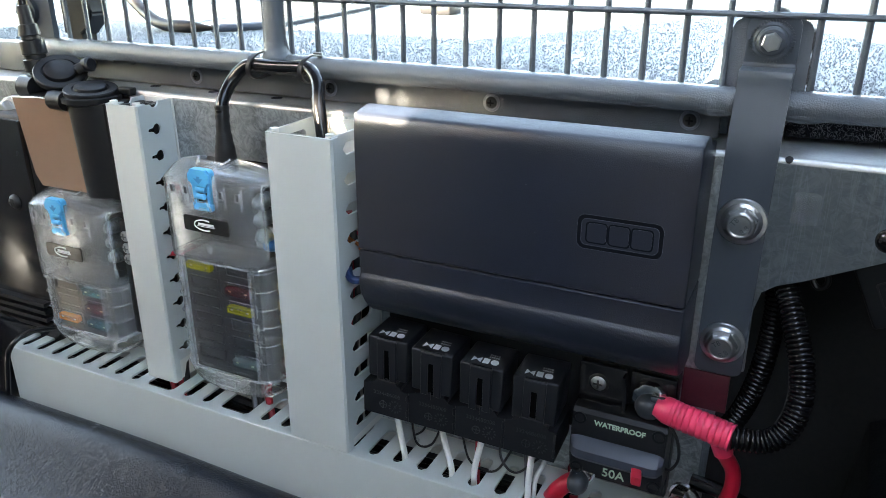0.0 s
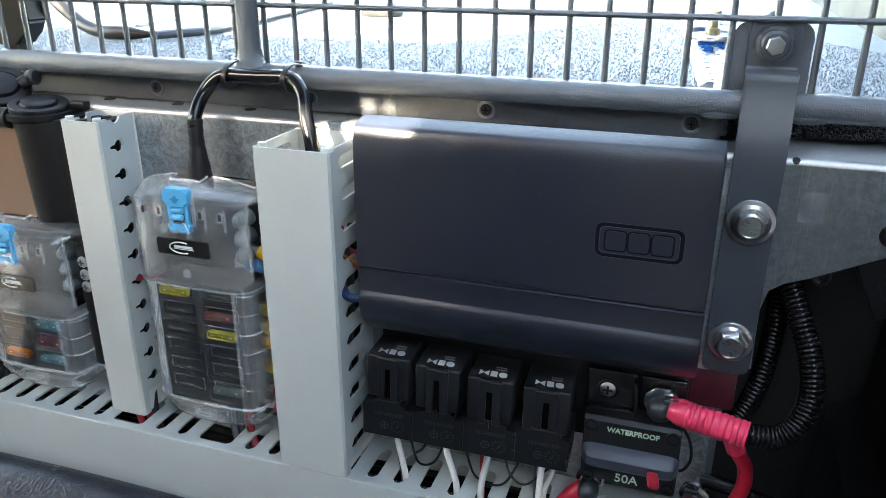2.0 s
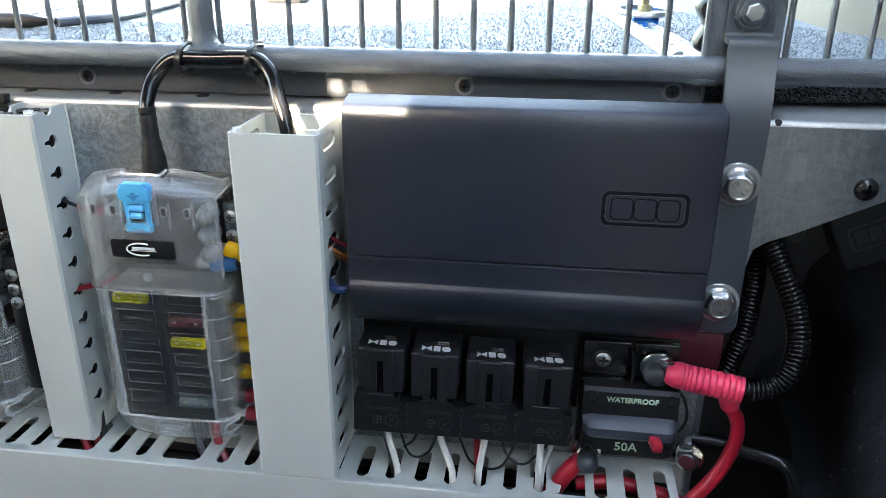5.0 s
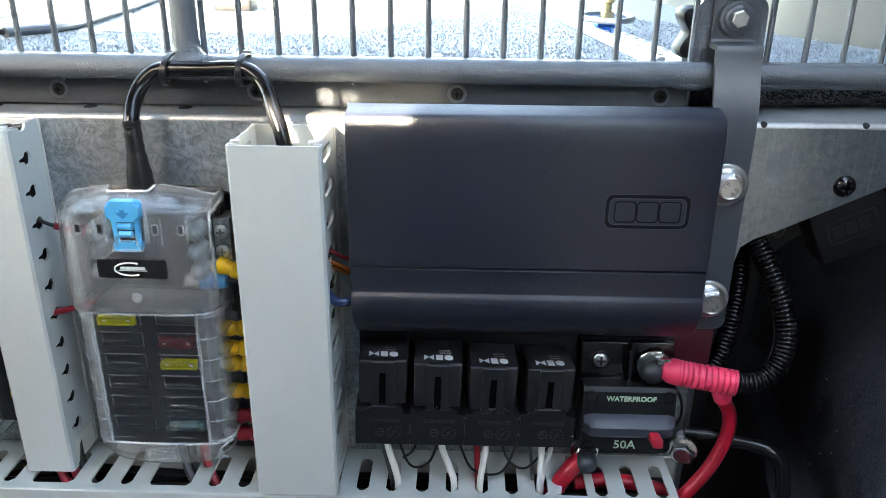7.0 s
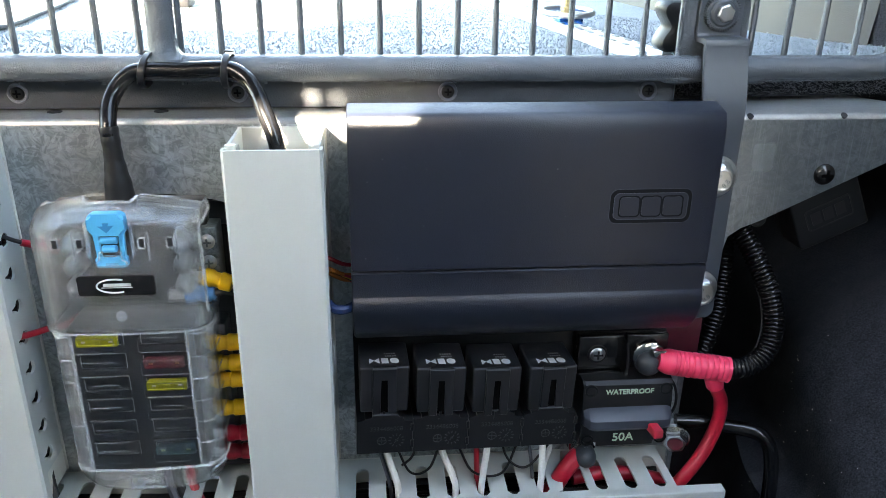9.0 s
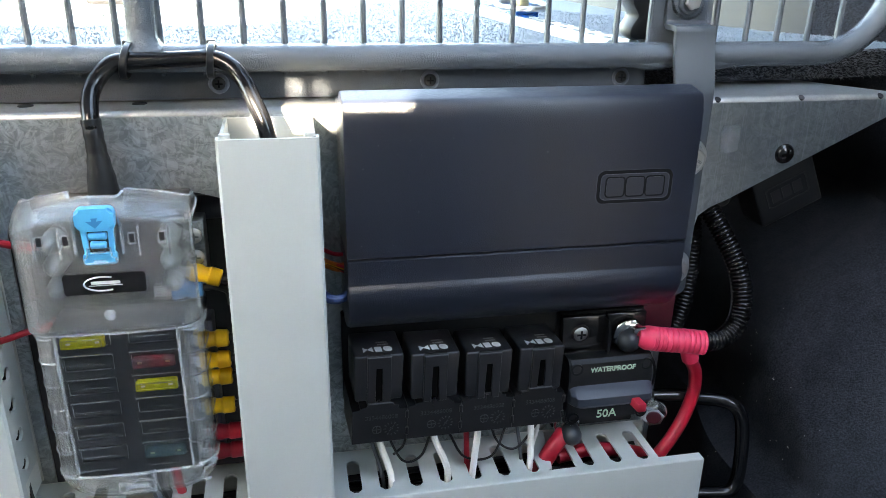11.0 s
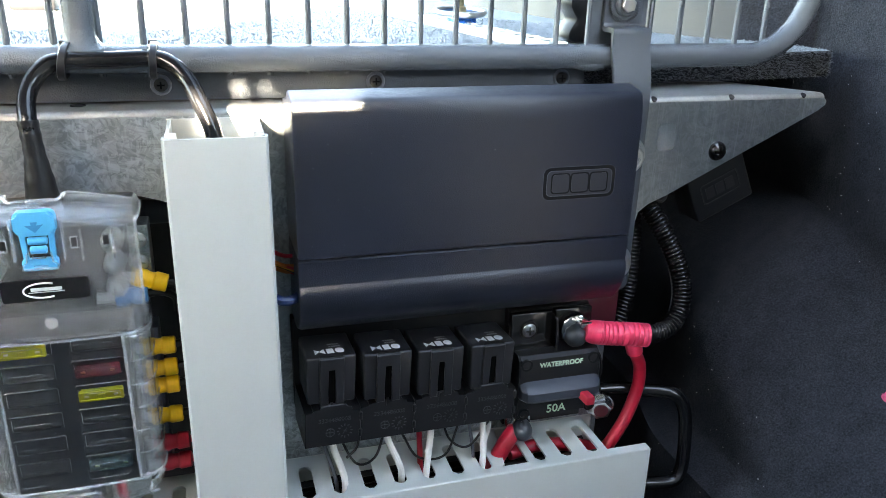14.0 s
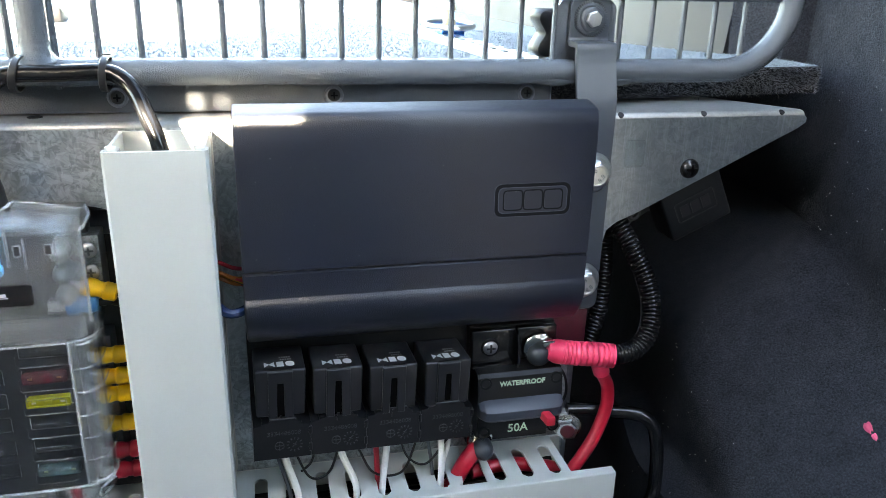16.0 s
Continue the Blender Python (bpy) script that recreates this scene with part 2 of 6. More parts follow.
M_RED = surface("red_cable_sheath", (0.38, 0.006, 0.024), 0.33, 0, 0.12, 60, 900, 0.06)
M_PINK = surface("pink_red_heat_shrink", (0.80, 0.045, 0.115), 0.36, 0, 0.08, 60, 900, 0.06)
M_RED_CLEAR = surface("dull_red_insulator", (0.080, 0.012, 0.02), 0.4, 0, 0.3, 70, 900, 0.1)
M_WHITE = surface("white_cable_sheath", (0.74, 0.73, 0.69), 0.38, 0, 0.05, 80, 900, 0.05)
M_YELLOW = surface("yellow_crimp_sleeve", (0.80, 0.44, 0.01), 0.34, 0, 0.08, 90, 900, 0.05)
M_BLUE = surface("blue_latch_plastic", (0.050, 0.390, 0.680), 0.34, 0, 0.06, 90, 1500, 0.08)
M_BLUE_WIRE = surface("blue_cable_sheath", (0.006, 0.024, 0.085), 0.35, 0, 0.1, 90, 900, 0.05)
M_BLUE_DARK = surface("blue_latch_relief", (0.012, 0.20, 0.44), 0.34)
M_ANOD = surface("blue_anodised_metal", (0.01, 0.16, 0.55), 0.25, 0.8, 0.1, 90, 900, 0.05)
M_FROST = clear_plastic("milky_clear_plastic", (0.93, 0.94, 0.94), 0.085, 0.12, 70, 0.05, blur=0.20)
M_CLEAR = clear_plastic("clear_window_plastic", (0.62, 0.65, 0.68), 0.008, 0.07, 260, 0.30)
M_RIB = clear_plastic("clear_plastic_ridge", (0.92, 0.93, 0.94), 0.24, 0.07)
M_MARKING = clear_plastic("clear_moulded_line", (0.82, 0.83, 0.84), 0.14, 0.10)
M_FUSE_Y = clear_plastic("yellow_fuse_plastic", (0.44, 0.37, 0.006), 0.72, 0.2)
M_FUSE_R = clear_plastic("red_fuse_plastic", (0.17, 0.008, 0.013), 0.66, 0.2)
M_FUSE_T = clear_plastic("teal_fuse_plastic", (0.012, 0.26, 0.33), 0.66, 0.2)
M_FUSE_G = clear_plastic("smoky_green_fuse_plastic", (0.05, 0.11, 0.12), 0.55, 0.2)
M_FUSE_O = clear_plastic("orange_fuse_plastic", (0.60, 0.15, 0.008), 0.80, 0.2)
M_BROWN = surface("bronze_brown_panel", (0.20, 0.125, 0.085), 0.38, 0.1, 0.12, 20, 1600, 0.1)
M_CARPET = carpet_mat("grey_loop_carpet", (0.112, 0.140, 0.162), (0.200, 0.245, 0.282), 600.0, 0.55, 0.75)
# darker edge yarn, with the shade under the tube put into its colour
M_CARPET_EDGE = carpet_mat("shaded_carpet_edge", (0.003, 0.003, 0.004), (0.014, 0.0145, 0.017))
M_FRINGE = surface("pale_grey_yarn", (0.095, 0.10, 0.11), 0.8, 0, 0.5, 300, 900)
M_FELT = carpet_mat("black_felt_lining", (0.0105, 0.0118, 0.0158), (0.044, 0.049, 0.061), 900)
M_LINT = surface("pale_lint", (0.72, 0.72, 0.72), 0.9)
M_LINT_PINK = surface("pink_lint", (0.75, 0.10, 0.20), 0.9)
M_LEATHER = leather("black_grained_vinyl", (0.009, 0.0125, 0.019))
M_GREY_TRIM = surface("unseen_wall_grey", (0.028, 0.031, 0.034), 0.5, 0, 0.1, 12, 1400, 0.3, 0.0004)
M_GREY_DARK = surface("grey_wall_plastic", (0.028, 0.032, 0.035), 0.5, 0, 0.12, 12, 1400, 0.3, 0.0004)
M_DUST = surface("grey_dust", (0.10, 0.105, 0.11), 0.9)
M_ALU = surface("bright_aluminium", (0.78, 0.79, 0.80), 0.30, 0.85, 0.06, 60, 900, 0.08)
M_MARK = surface("faint_moulded_plastic", (0.026, 0.028, 0.033), 0.42)
M_RELAY = surface("black_relay_plastic", (0.0115, 0.0125, 0.0155), 0.40, 0, 0.15, 60, 1800, 0.25, 0.0003, spec=0.40)
M_BADGE_GLINT = surface("slate_edge_glint", (0.044, 0.051, 0.068), 0.38, 0, 0.1, 50, 1500, 0.15)
M_PRINT = surface("pale_print", (0.52, 0.53, 0.54), 0.5)
M_GREENPRINT = surface("pale_green_print", (0.52, 0.66, 0.50), 0.5)
M_LOGOPLATE = surface("black_gloss_label", (0.012, 0.012, 0.013), 0.18, 0, 0.15, 60, 900, 0.03)
M_SILVER_PRINT = surface("silver_print", (0.66, 0.67, 0.68), 0.35, 0.3)
M_GREYBAR = surface("slate_grey_plastic", (0.075, 0.085, 0.105), 0.4, 0, 0.1, 50, 1500, 0.15)
M_REDBTN = surface("red_button_plastic", (0.40, 0.014, 0.035), 0.38)
# near-black that paints the shade of deep slots onto shallow pieces
M_SLOT = surface("slot_shade_black", (0.0015, 0.0015, 0.0017), 0.8, spec=0.05)
M_CEILING = surface("unseen_dark_ceiling", (0.055, 0.060, 0.066), 0.9, 0, 0.05, 8, 500, 0.3)
M_GROUND = surface("pale_concrete", (0.33, 0.338, 0.34), 0.85, 0, 0.15, 2.0, 60, 0.3, 0.003)
# dark tone that stands for the shade in hollows, holes and gaps
M_VOID = surface("shaded_void", (0.030, 0.031, 0.034), 0.95, 0, 0.2, 10, 200, 0.3, spec=0.1)


# ---- mesh helpers ----
BASE = {}


def mesh_from(bm, name, smooth=True, limit=0.6):
    bmesh.ops.recalc_face_normals(bm, faces=bm.faces)
    me = bpy.data.meshes.new(name)
    if smooth:
        for f in bm.faces:
            f.smooth = True
        for e in bm.edges:
            if len(e.link_faces) == 2 and e.calc_face_angle(0) > limit:
                e.smooth = False
    bm.to_mesh(me)
    bm.free()
    return me


def thing(name, at, label, category, group="", kind=""):
    ob = new(name)
    ob.empty_display_size = 0.01
    ob.location = at
    BASE[ob] = Vector(at)
    return tagged(ob, label, category, group, kind)


def part(name, bm, material, parent, label="", limit=0.6):
    base = BASE[parent]
    bmesh.ops.translate(bm, verts=bm.verts, vec=-base)
    me = mesh_from(bm, name, True, limit)
    me.materials.append(material)
    ob = new(name, me)
    ob.parent = parent
    BASE[ob] = base
    return tagged(ob, label)


def solo(name, bm, material, label, category, kind="", group="", limit=0.6):
    """A thing or a piece of the setting that is one mesh, with its origin at its base."""
    c = [v.co for v in bm.verts]
    base = Vector((sum(v.x for v in c) / len(c), sum(v.y for v in c) / len(c), min(v.z for v in c)))
    bmesh.ops.translate(bm, verts=bm.verts, vec=-base)
    me = mesh_from(bm, name, True, limit)
    me.materials.append(material)
    ob = new(name, me)
    ob.location = base
    BASE[ob] = base
    return tagged(ob, label, category, group, kind)


def box(bm, x0, x1, y0, y1, z0, z1, bevel=0.0, seg=2):
    r = bmesh.ops.create_cube(bm, size=1.0)
    vs = r["verts"]
    for v in vs:
        v.co = Vector(((x0 + x1) / 2 + v.co.x * (x1 - x0), (y0 + y1) / 2 + v.co.y * (y1 - y0), (z0 + z1) / 2 + v.co.z * (z1 - z0)))
    if bevel:
        es = {e for v in vs for e in v.link_edges}
        bmesh.ops.bevel(bm, geom=list(es), offset=bevel, segments=seg, profile=0.5, affect="EDGES")
    return bm


def boxed(*a, **k):
    return box(bmesh.new(), *a, **k)


def prism(bm, poly, place, d):
    """poly: outline points (u, v); place(u, v, w) gives the world point; the outline is pulled from w = 0 to w = d."""
    lo = [bm.verts.new(place(u, v, 0)) for u, v in poly]
    hi = [bm.verts.new(place(u, v, d)) for u, v in poly]
    n = len(poly)
    bm.faces.new(lo)
    bm.faces.new(hi[::-1])
    for i in range(n):
        bm.faces.new((lo[i], hi[i], hi[(i + 1) % n], lo[(i + 1) % n]))
    return bm


def round_rect(x0, x1, y0, y1, r, n=5):
    pts = []
    for cx, cy, a0 in ((x1 - r, y1 - r, 0), (x0 + r, y1 - r, 90), (x0 + r, y0 + r, 180), (x1 - r, y0 + r, 270)):
        for i in range(n + 1):
            a = radians(a0 + 90 * i / n)
            pts.append((cx + r * math.cos(a), cy + r * math.sin(a)))
    return pts


def frame_of(way):
    w = Vector(way).normalized()
    u = w.orthogonal().normalized()
    if abs(w.z) < 0.95:
        u = w.cross(Vector((0, 0, 1))).normalized()
    return u, w.cross(u), w


def cyl(bm, p, way, r, h, seg=24, r2=None, rings=None):
    """A turned form about the line from p along way. rings: (height, radius) pairs in place of one cylinder."""
    u, v, w = frame_of(way)
    p = Vector(p)
    rings = rings or [(0, r), (h, r if r2 is None else r2)]
    loops = []
    for z, q in rings:
        loops.append([bm.verts.new(p + w * z + (u * math.cos(2 * math.pi * i / seg) + v * math.sin(2 * math.pi * i / seg)) * q) for i in range(seg)])
    for a, b in zip(loops, loops[1:]):
        for i in range(seg):
            bm.faces.new((a[i], a[(i + 1) % seg], b[(i + 1) % seg], b[i]))
    bm.faces.new(loops[0][::-1])
    bm.faces.new(loops[-1])
    return bm


def smooth_path(pts, n=8):
    pts = [Vector(p) for p in pts]
    out = []
    ext = [2 * pts[0] - pts[1]] + pts + [2 * pts[-1] - pts[-2]]
    for i in range(1, len(ext) - 2):
        a, b, c, d = ext[i - 1:i + 3]
        for k in range(n):
            t = k / n
            out.append(0.5 * ((2 * b) + (c - a) * t + (2 * a - 5 * b + 4 * c - d) * t * t + (3 * b - a - 3 * c + d) * t ** 3))
    out.append(pts[-1])
    return out


def sweep(bm, pts, r, seg=12, n=8, radius=None):
    """A cable along a smooth line through pts. radius(s): the thickness at the share s of the way."""
    line = smooth_path(pts, n) if n else [Vector(p) for p in pts]
    loops = []
    u = None
    for i, p in enumerate(line):
        w = (line[min(i + 1, len(line) - 1)] - line[max(i - 1, 0)]).normalized()
        u = frame_of(w)[0] if u is None else (u - w * u.dot(w)).normalized()
        v = w.cross(u)
        q = radius(i / (len(line) - 1)) if radius else r
        loops.append([bm.verts.new(p + (u * math.cos(2 * math.pi * k / seg) + v * math.sin(2 * math.pi * k / seg)) * q) for k in range(seg)])
    for a, b in zip(loops, loops[1:]):
        for k in range(seg):
            bm.faces.new((a[k], a[(k + 1) % seg], b[(k + 1) % seg], b[k]))
    bm.faces.new(loops[0][::-1])
    bm.faces.new(loops[-1])
    return bm


def resample(pts, step):
    """The smooth line through pts in even steps."""
    line = smooth_path(pts, 24)
    out, left = [line[0]], step
    for a, b in zip(line, line[1:]):
        d = (b - a).length
        while d >= left and d > 0:
            a = a + (b - a).normalized() * left
            d = (b - a).length
            out.append(a.copy())
            left = step
        left -= d
    return out


def corrugated(bm, pts, r, pitch, dip, seg=18):
    """A ribbed hose: rounded ribs with narrow grooves between them."""
    line = resample(pts, pitch / 6)
    rr = [r, r - dip * 0.08, r - dip * 0.45, r - dip, r - dip * 0.45, r - dip * 0.08]
    loops, u = [], None
    for i, p in enumerate(line):
        w = (line[min(i + 3, len(line) - 1)] - line[max(i - 3, 0)]).normalized()
        u = frame_of(w)[0] if u is None else (u - w * u.dot(w)).normalized()
        v = w.cross(u)
        loops.append([bm.verts.new(p + (u * math.cos(2 * math.pi * k / seg) + v * math.sin(2 * math.pi * k / seg)) * rr[i % 6]) for k in range(seg)])
    for a, b in zip(loops, loops[1:]):
        for k in range(seg):
            bm.faces.new((a[k], a[(k + 1) % seg], b[(k + 1) % seg], b[k]))
    bm.faces.new(loops[0][::-1])
    bm.faces.new(loops[-1])
    return bm


def shell(bm, place, nu, nv, t, keep=None):
    """A curved sheet: place(u, v) with u, v from 0 to 1 gives its outer face; it is t thick along its normals."""
    g = [[Vector(place(i / nu, j / nv)) for j in range(nv + 1)] for i in range(nu + 1)]
    nor = [[None] * (nv + 1) for _ in range(nu + 1)]
    for i in range(nu + 1):
        for j in range(nv + 1):
            a = g[min(i + 1, nu)][j] - g[max(i - 1, 0)][j]
            b = g[i][min(j + 1, nv)] - g[i][max(j - 1, 0)]
            nor[i][j] = a.cross(b).normalized()
    out = [[bm.verts.new(g[i][j]) for j in range(nv + 1)] for i in range(nu + 1)]
    inn = [[bm.verts.new(g[i][j] - nor[i][j] * t) for j in range(nv + 1)] for i in range(nu + 1)]
    used = {}
    for i in range(nu):
        for j in range(nv):
            if keep and not keep((i + 0.5) / nu, (j + 0.5) / nv):
                continue
            used[i, j] = True
            bm.faces.new((out[i][j], out[i + 1][j], out[i + 1][j + 1], out[i][j + 1]))
            bm.faces.new((inn[i][j], inn[i][j + 1], inn[i + 1][j + 1], inn[i + 1][j]))
    for i, j in used:
        for (a, b), nb in ((((i, j), (i + 1, j)), (i, j - 1)), (((i + 1, j), (i + 1, j + 1)), (i + 1, j)),
                           (((i + 1, j + 1), (i, j + 1)), (i, j + 1)), (((i, j + 1), (i, j)), (i - 1, j))):
            if nb not in used:
                bm.faces.new((out[a[0]][a[1]], inn[a[0]][a[1]], inn[b[0]][b[1]], out[b[0]][b[1]]))
    for v in [v for v in bm.verts if not v.link_faces]:
        bm.verts.remove(v)
    return bm


def hexagon(bm, p, way, r, h, turn=0.0, crown=0.0006):
    """A hexagon head with a chamfered crown."""
    u, v, w = frame_of(way)
    p = Vector(p)
    loops = []
    for z, q, seg in ((0, r, 6), (h - crown, r, 6), (h, r * 0.86, 6)):
        loops.append([bm.verts.new(p + w * z + (u * math.cos(turn + math.pi * i / 3) + v * math.sin(turn + math.pi * i / 3)) * q) for i in range(6)])
    for a, b in zip(loops, loops[1:]):
        for i in range(6):
            bm.faces.new((a[i], a[(i + 1) % 6], b[(i + 1) % 6], b[i]))
    bm.faces.new(loops[0][::-1])
    bm.faces.new(loops[-1])
    return bm


def lettering(name, text, size, m, material, parent, label="", bold=0.0):
    """Writing as a thin mesh, in the plane of the pose m."""
    cu = bpy.data.curves.new(name, "FONT")
    cu.body, cu.size, cu.extrude, cu.offset = text, size, 0.0001, bold
    cu.align_x, cu.align_y = "CENTER", "CENTER"
    cu.resolution_u = 3
    tmp = bpy.data.objects.new(name, cu)
    me = bpy.data.meshes.new_from_object(tmp)
    bpy.data.objects.remove(tmp)
    me.transform(Matrix.Translation(-BASE[parent]) @ m)
    me.materials.clear()
    me.materials.append(material)
    ob = new(name, me)
    ob.parent = parent
    BASE[ob] = BASE[parent]
    return tagged(ob, label)


FRONT = pose(0, 0, 0, 90, 0, 0)  # text upright, facing the viewer's side (towards -y)

# ---- the setting ----
PANEL_Y, LEDGE_Z = -0.020, -0.008


def xz(y0):
    """Outlines drawn in x and z, pulled back from y0."""
    return lambda u, v, w: Vector((u, y0 + w, v))


def xy(z0):
    return lambda u, v, w: Vector((u, v, z0 + w))


# galvanised panel with the arched cut-out behind the fuse block, and its gusset
arch = [(-0.145 + 0.055 * math.cos(a), -0.064 + 0.020 * math.sin(a)) for a in [math.pi * i / 16 for i in range(17)]]
outline = [(-0.43, -0.30), (-0.43, -0.011), (0.1300, -0.011), (0.1300, -0.30), (-0.09, -0.30)] + arch + [(-0.20, -0.30)]
solo("wall_panel", prism(bmesh.new(), outline, xz(PANEL_Y), 0.0016), M_GALV,
     "spangled galvanised steel panel behind the fuse blocks", "panel", "structure")
outline = [(0.1300, -0.30), (0.1300, -0.011), (0.2595, -0.011), (0.2612, -0.0125), (0.2610, -0.0150), (0.2560, -0.0185),
           (0.1620, -0.0640), (0.1520, -0.0680), (0.1460, -0.0725), (0.1435, -0.0830), (0.1440, -0.1150), (0.1380, -0.1185),
           (0.1340, -0.1260), (0.1320, -0.30)]
gusset = solo("wall_gusset", prism(bmesh.new(), outline, xz(PANEL_Y), 0.0016), M_GALV_FINE,
              "long pointed gusset of smooth galvanised steel", "panel", "structure")

# dark bar that crosses behind the cut-out
solo("wall_cross_bar", cyl(bmesh.new(), (-0.22, 0.010, -0.0640), (1, 0, 0), 0.0062, 0.20, 20), M_GREYBAR, "dark grey round bar behind the cut-out in the panel", "bar", "structure")

# its folded top edge, a ledge running back under the platform
fold = [(0.05, LEDGE_Z)] + [(PANEL_Y + 0.003 - 0.003 * math.sin(a), LEDGE_Z - 0.003 + 0.003 * math.cos(a)) for a in [math.pi / 2 * i / 6 for i in range(7)]]
inner = [(y + (0.0015 if k else 0), z - 0.0016) for k, (y, z) in enumerate(fold)]
bm = prism(bmesh.new(), fold + inner[::-1], lambda u, v, w: Vector((-0.43 + w, u, v)), 0.6895)
for v in bm.verts:  # the pointed end is cut back at a slant
    if v.co.x > 0.2:
        v.co.x -= max(0, v.co.y + 0.02) * 0.7
ledge = solo("ledge", bm, M_GALV_LEDGE, "folded top edge of the galvanised panel", "ledge", "structure")
# notches and holes are proud discs, their inner shade given as dark colour
for hx in (0.1483, 0.197, 0.2451):
    bm = cyl(bmesh.new(), (hx, -0.0186, -0.0098), (0, -0.6, 0.8), 0.0017, 0.0011, 14)
    part("notch", bm, M_VOID, ledge, "dark disc for the shade in a notch of the fold")
for hx in (-0.187, -0.236, -0.138):
    bm = cyl(bmesh.new(), (hx, -0.004, LEDGE_Z - 0.001), (0, 0, 1), 0.0034, 0.0013, 18)
    part("drain_hole", bm, M_VOID, ledge, "dark disc for the shade in a round ledge hole")
bm = prism(bmesh.new(), round_rect(0.1525, 0.1640, -0.0375, -0.0225, 0.002), xz(PANEL_Y - 0.0003), 0.0002)
part("sticker_residue", bm, clear_plastic("pale_residue", (0.36, 0.36, 0.37), 0.035, 0.5), gusset, "pale residue of a removed sticker")


def pan_screw(at, r, label, material=M_BLACK, dome=0.0022, name="panel_screw", washer=None, group="", slot_material=None, washer_material=M_BLACK_MATT):
    """A round-headed cross-slot screw in a wall that faces the viewer's side."""
    s = thing(name, at, label, "screw", group)
    x, y, z = at
    rings = [(0, r), (0.0006, r)] + [(0.0006 + dome * math.sin(a), r * math.cos(a) * 0.98) for a in (0.35, 0.7, 1.0, 1.25, 1.42)]
    part("head", cyl(bmesh.new(), at, (0, -1, 0), r, 0, 26, rings=rings), material, s)
    slot = bmesh.new()
    top = y - 0.0006 - dome * 1.04
    for dx, dz in ((1, 0.22), (0.22, 1)):
        box(slot, x - r * 0.58 * dx, x + r * 0.58 * dx, top - 0.00004, top + 0.0008, z - r * 0.58 * dz, z + r * 0.58 * dz)
    part("cross_slot", slot, slot_material or M_VOID, s)
    if washer:
        part("washer", cyl(bmesh.new(), (x, y + 0.0002, z), (0, -1, 0), washer, 0, 30, rings=[(0, washer), (0.0007, washer * 0.97), (0.0010, washer * 0.90), (0.0010, washer * 0.76), (0.0004, washer * 0.70)]), washer_material, s)
    return s


pan_screw((0.1921, PANEL_Y, -0.0393), 0.0055, "black round-headed screw in the galvanised gusset", M_LOGOPLATE, dome=0.003, slot_material=M_SLOT)

# platform: slab with grey carpet on it, and the dark edge trim along its front
slab = [(-1.3, 0.0065), (0.1185, 0.0065), (0.1185, 0.012), (0.302, 0.029), (0.300, 0.075), (0.238, 0.20), (0.21, 1.6), (-1.3, 1.6)]
solo("floor_platform", prism(bmesh.new(), slab, xy(-0.0062), 0.0165), M_CARPET,
     "cargo platform covered in speckled grey loop carpet", "platform", "structure")


def tufts(bm, spot, count, tall, wide, seed):
    """Short curled loops of yarn; spot(r) gives a root and the way it grows."""
    r = random.Random(seed)
    for _ in range(count):
        p, up = spot(r)
        up = Vector(up)
        a = r.uniform(0, 6.283)
        side = Vector((math.cos(a), math.sin(a), 0.0)) if abs(up.z) > 0.5 else Vector((math.cos(a), 0, math.sin(a)))
        lean = up.cross(side)
        h, w = tall * r.uniform(0.5, 1.2), wide * r.uniform(0.7, 1.3)
        reach = lean * h * r.uniform(-0.9, 0.9) + side * h * r.uniform(-0.5, 0.5)
        q = [Vector(p), Vector(p) + up * h * 0.75 + reach * 0.35, Vector(p) + up * h * r.uniform(0.6, 1.0) + reach]
        vs = [bm.verts.new(q[0] - side * w), bm.verts.new(q[0] + side * w), bm.verts.new(q[1] - side * w), bm.verts.new(q[1] + side * w),
              bm.verts.new(q[2] - side * w * 0.6), bm.verts.new(q[2] + side * w * 0.6)]
        bm.faces.new((vs[0], vs[1], vs[3], vs[2]))
        bm.faces.new((vs[2], vs[3], vs[5], vs[4]))
    return bm


def on_top(r):
    while True:
        x, y = r.uniform(-0.5, 0.30), 0.008 + 0.55 * r.random() ** 1.7
        if x < 0.30 - max(0, y - 0.075) * 0.55 and (x < 0.118 or y > 0.012 + (x - 0.118) * 0.093):
            return (x, y, 0.0098), (0, 0, 1)


def on_edge(r):
    if r.random() < 0.22:
        return (0.3042, r.uniform(0.030, 0.074), r.uniform(-0.0058, 0.0103)), (0.9, -0.35, 0.1)
    x = r.uniform(0.119, 0.302)
    return (x, 0.0106 + (x - 0.1185) * 0.0926, r.uniform(-0.0058, 0.0103)), (0, -1, 0)


pile = tufts(bmesh.new(), on_top, 90000, 0.0016, 0.00032, 3)
solo("carpet_pile", pile, M_CARPET, "grey loop pile standing on the platform carpet", "carpet", "stuff")
# turned-down edge of the platform carpet, painted dark for yarn and shade
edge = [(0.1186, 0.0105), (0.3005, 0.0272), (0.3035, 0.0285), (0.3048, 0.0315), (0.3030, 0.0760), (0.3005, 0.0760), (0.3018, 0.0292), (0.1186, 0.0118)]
solo("carpet_edge", prism(bmesh.new(), edge, xy(-0.0060), 0.0160), M_CARPET_EDGE, "dark carpet turned down over the edge, its shade painted in", "carpet", "structure")
fringe = tufts(bmesh.new(), on_edge, 5200, 0.0030, 0.00011, 4)
solo("carpet_fringe", fringe, M_FRINGE, "dark curly yarn on the cut carpet edge", "carpet", "stuff")

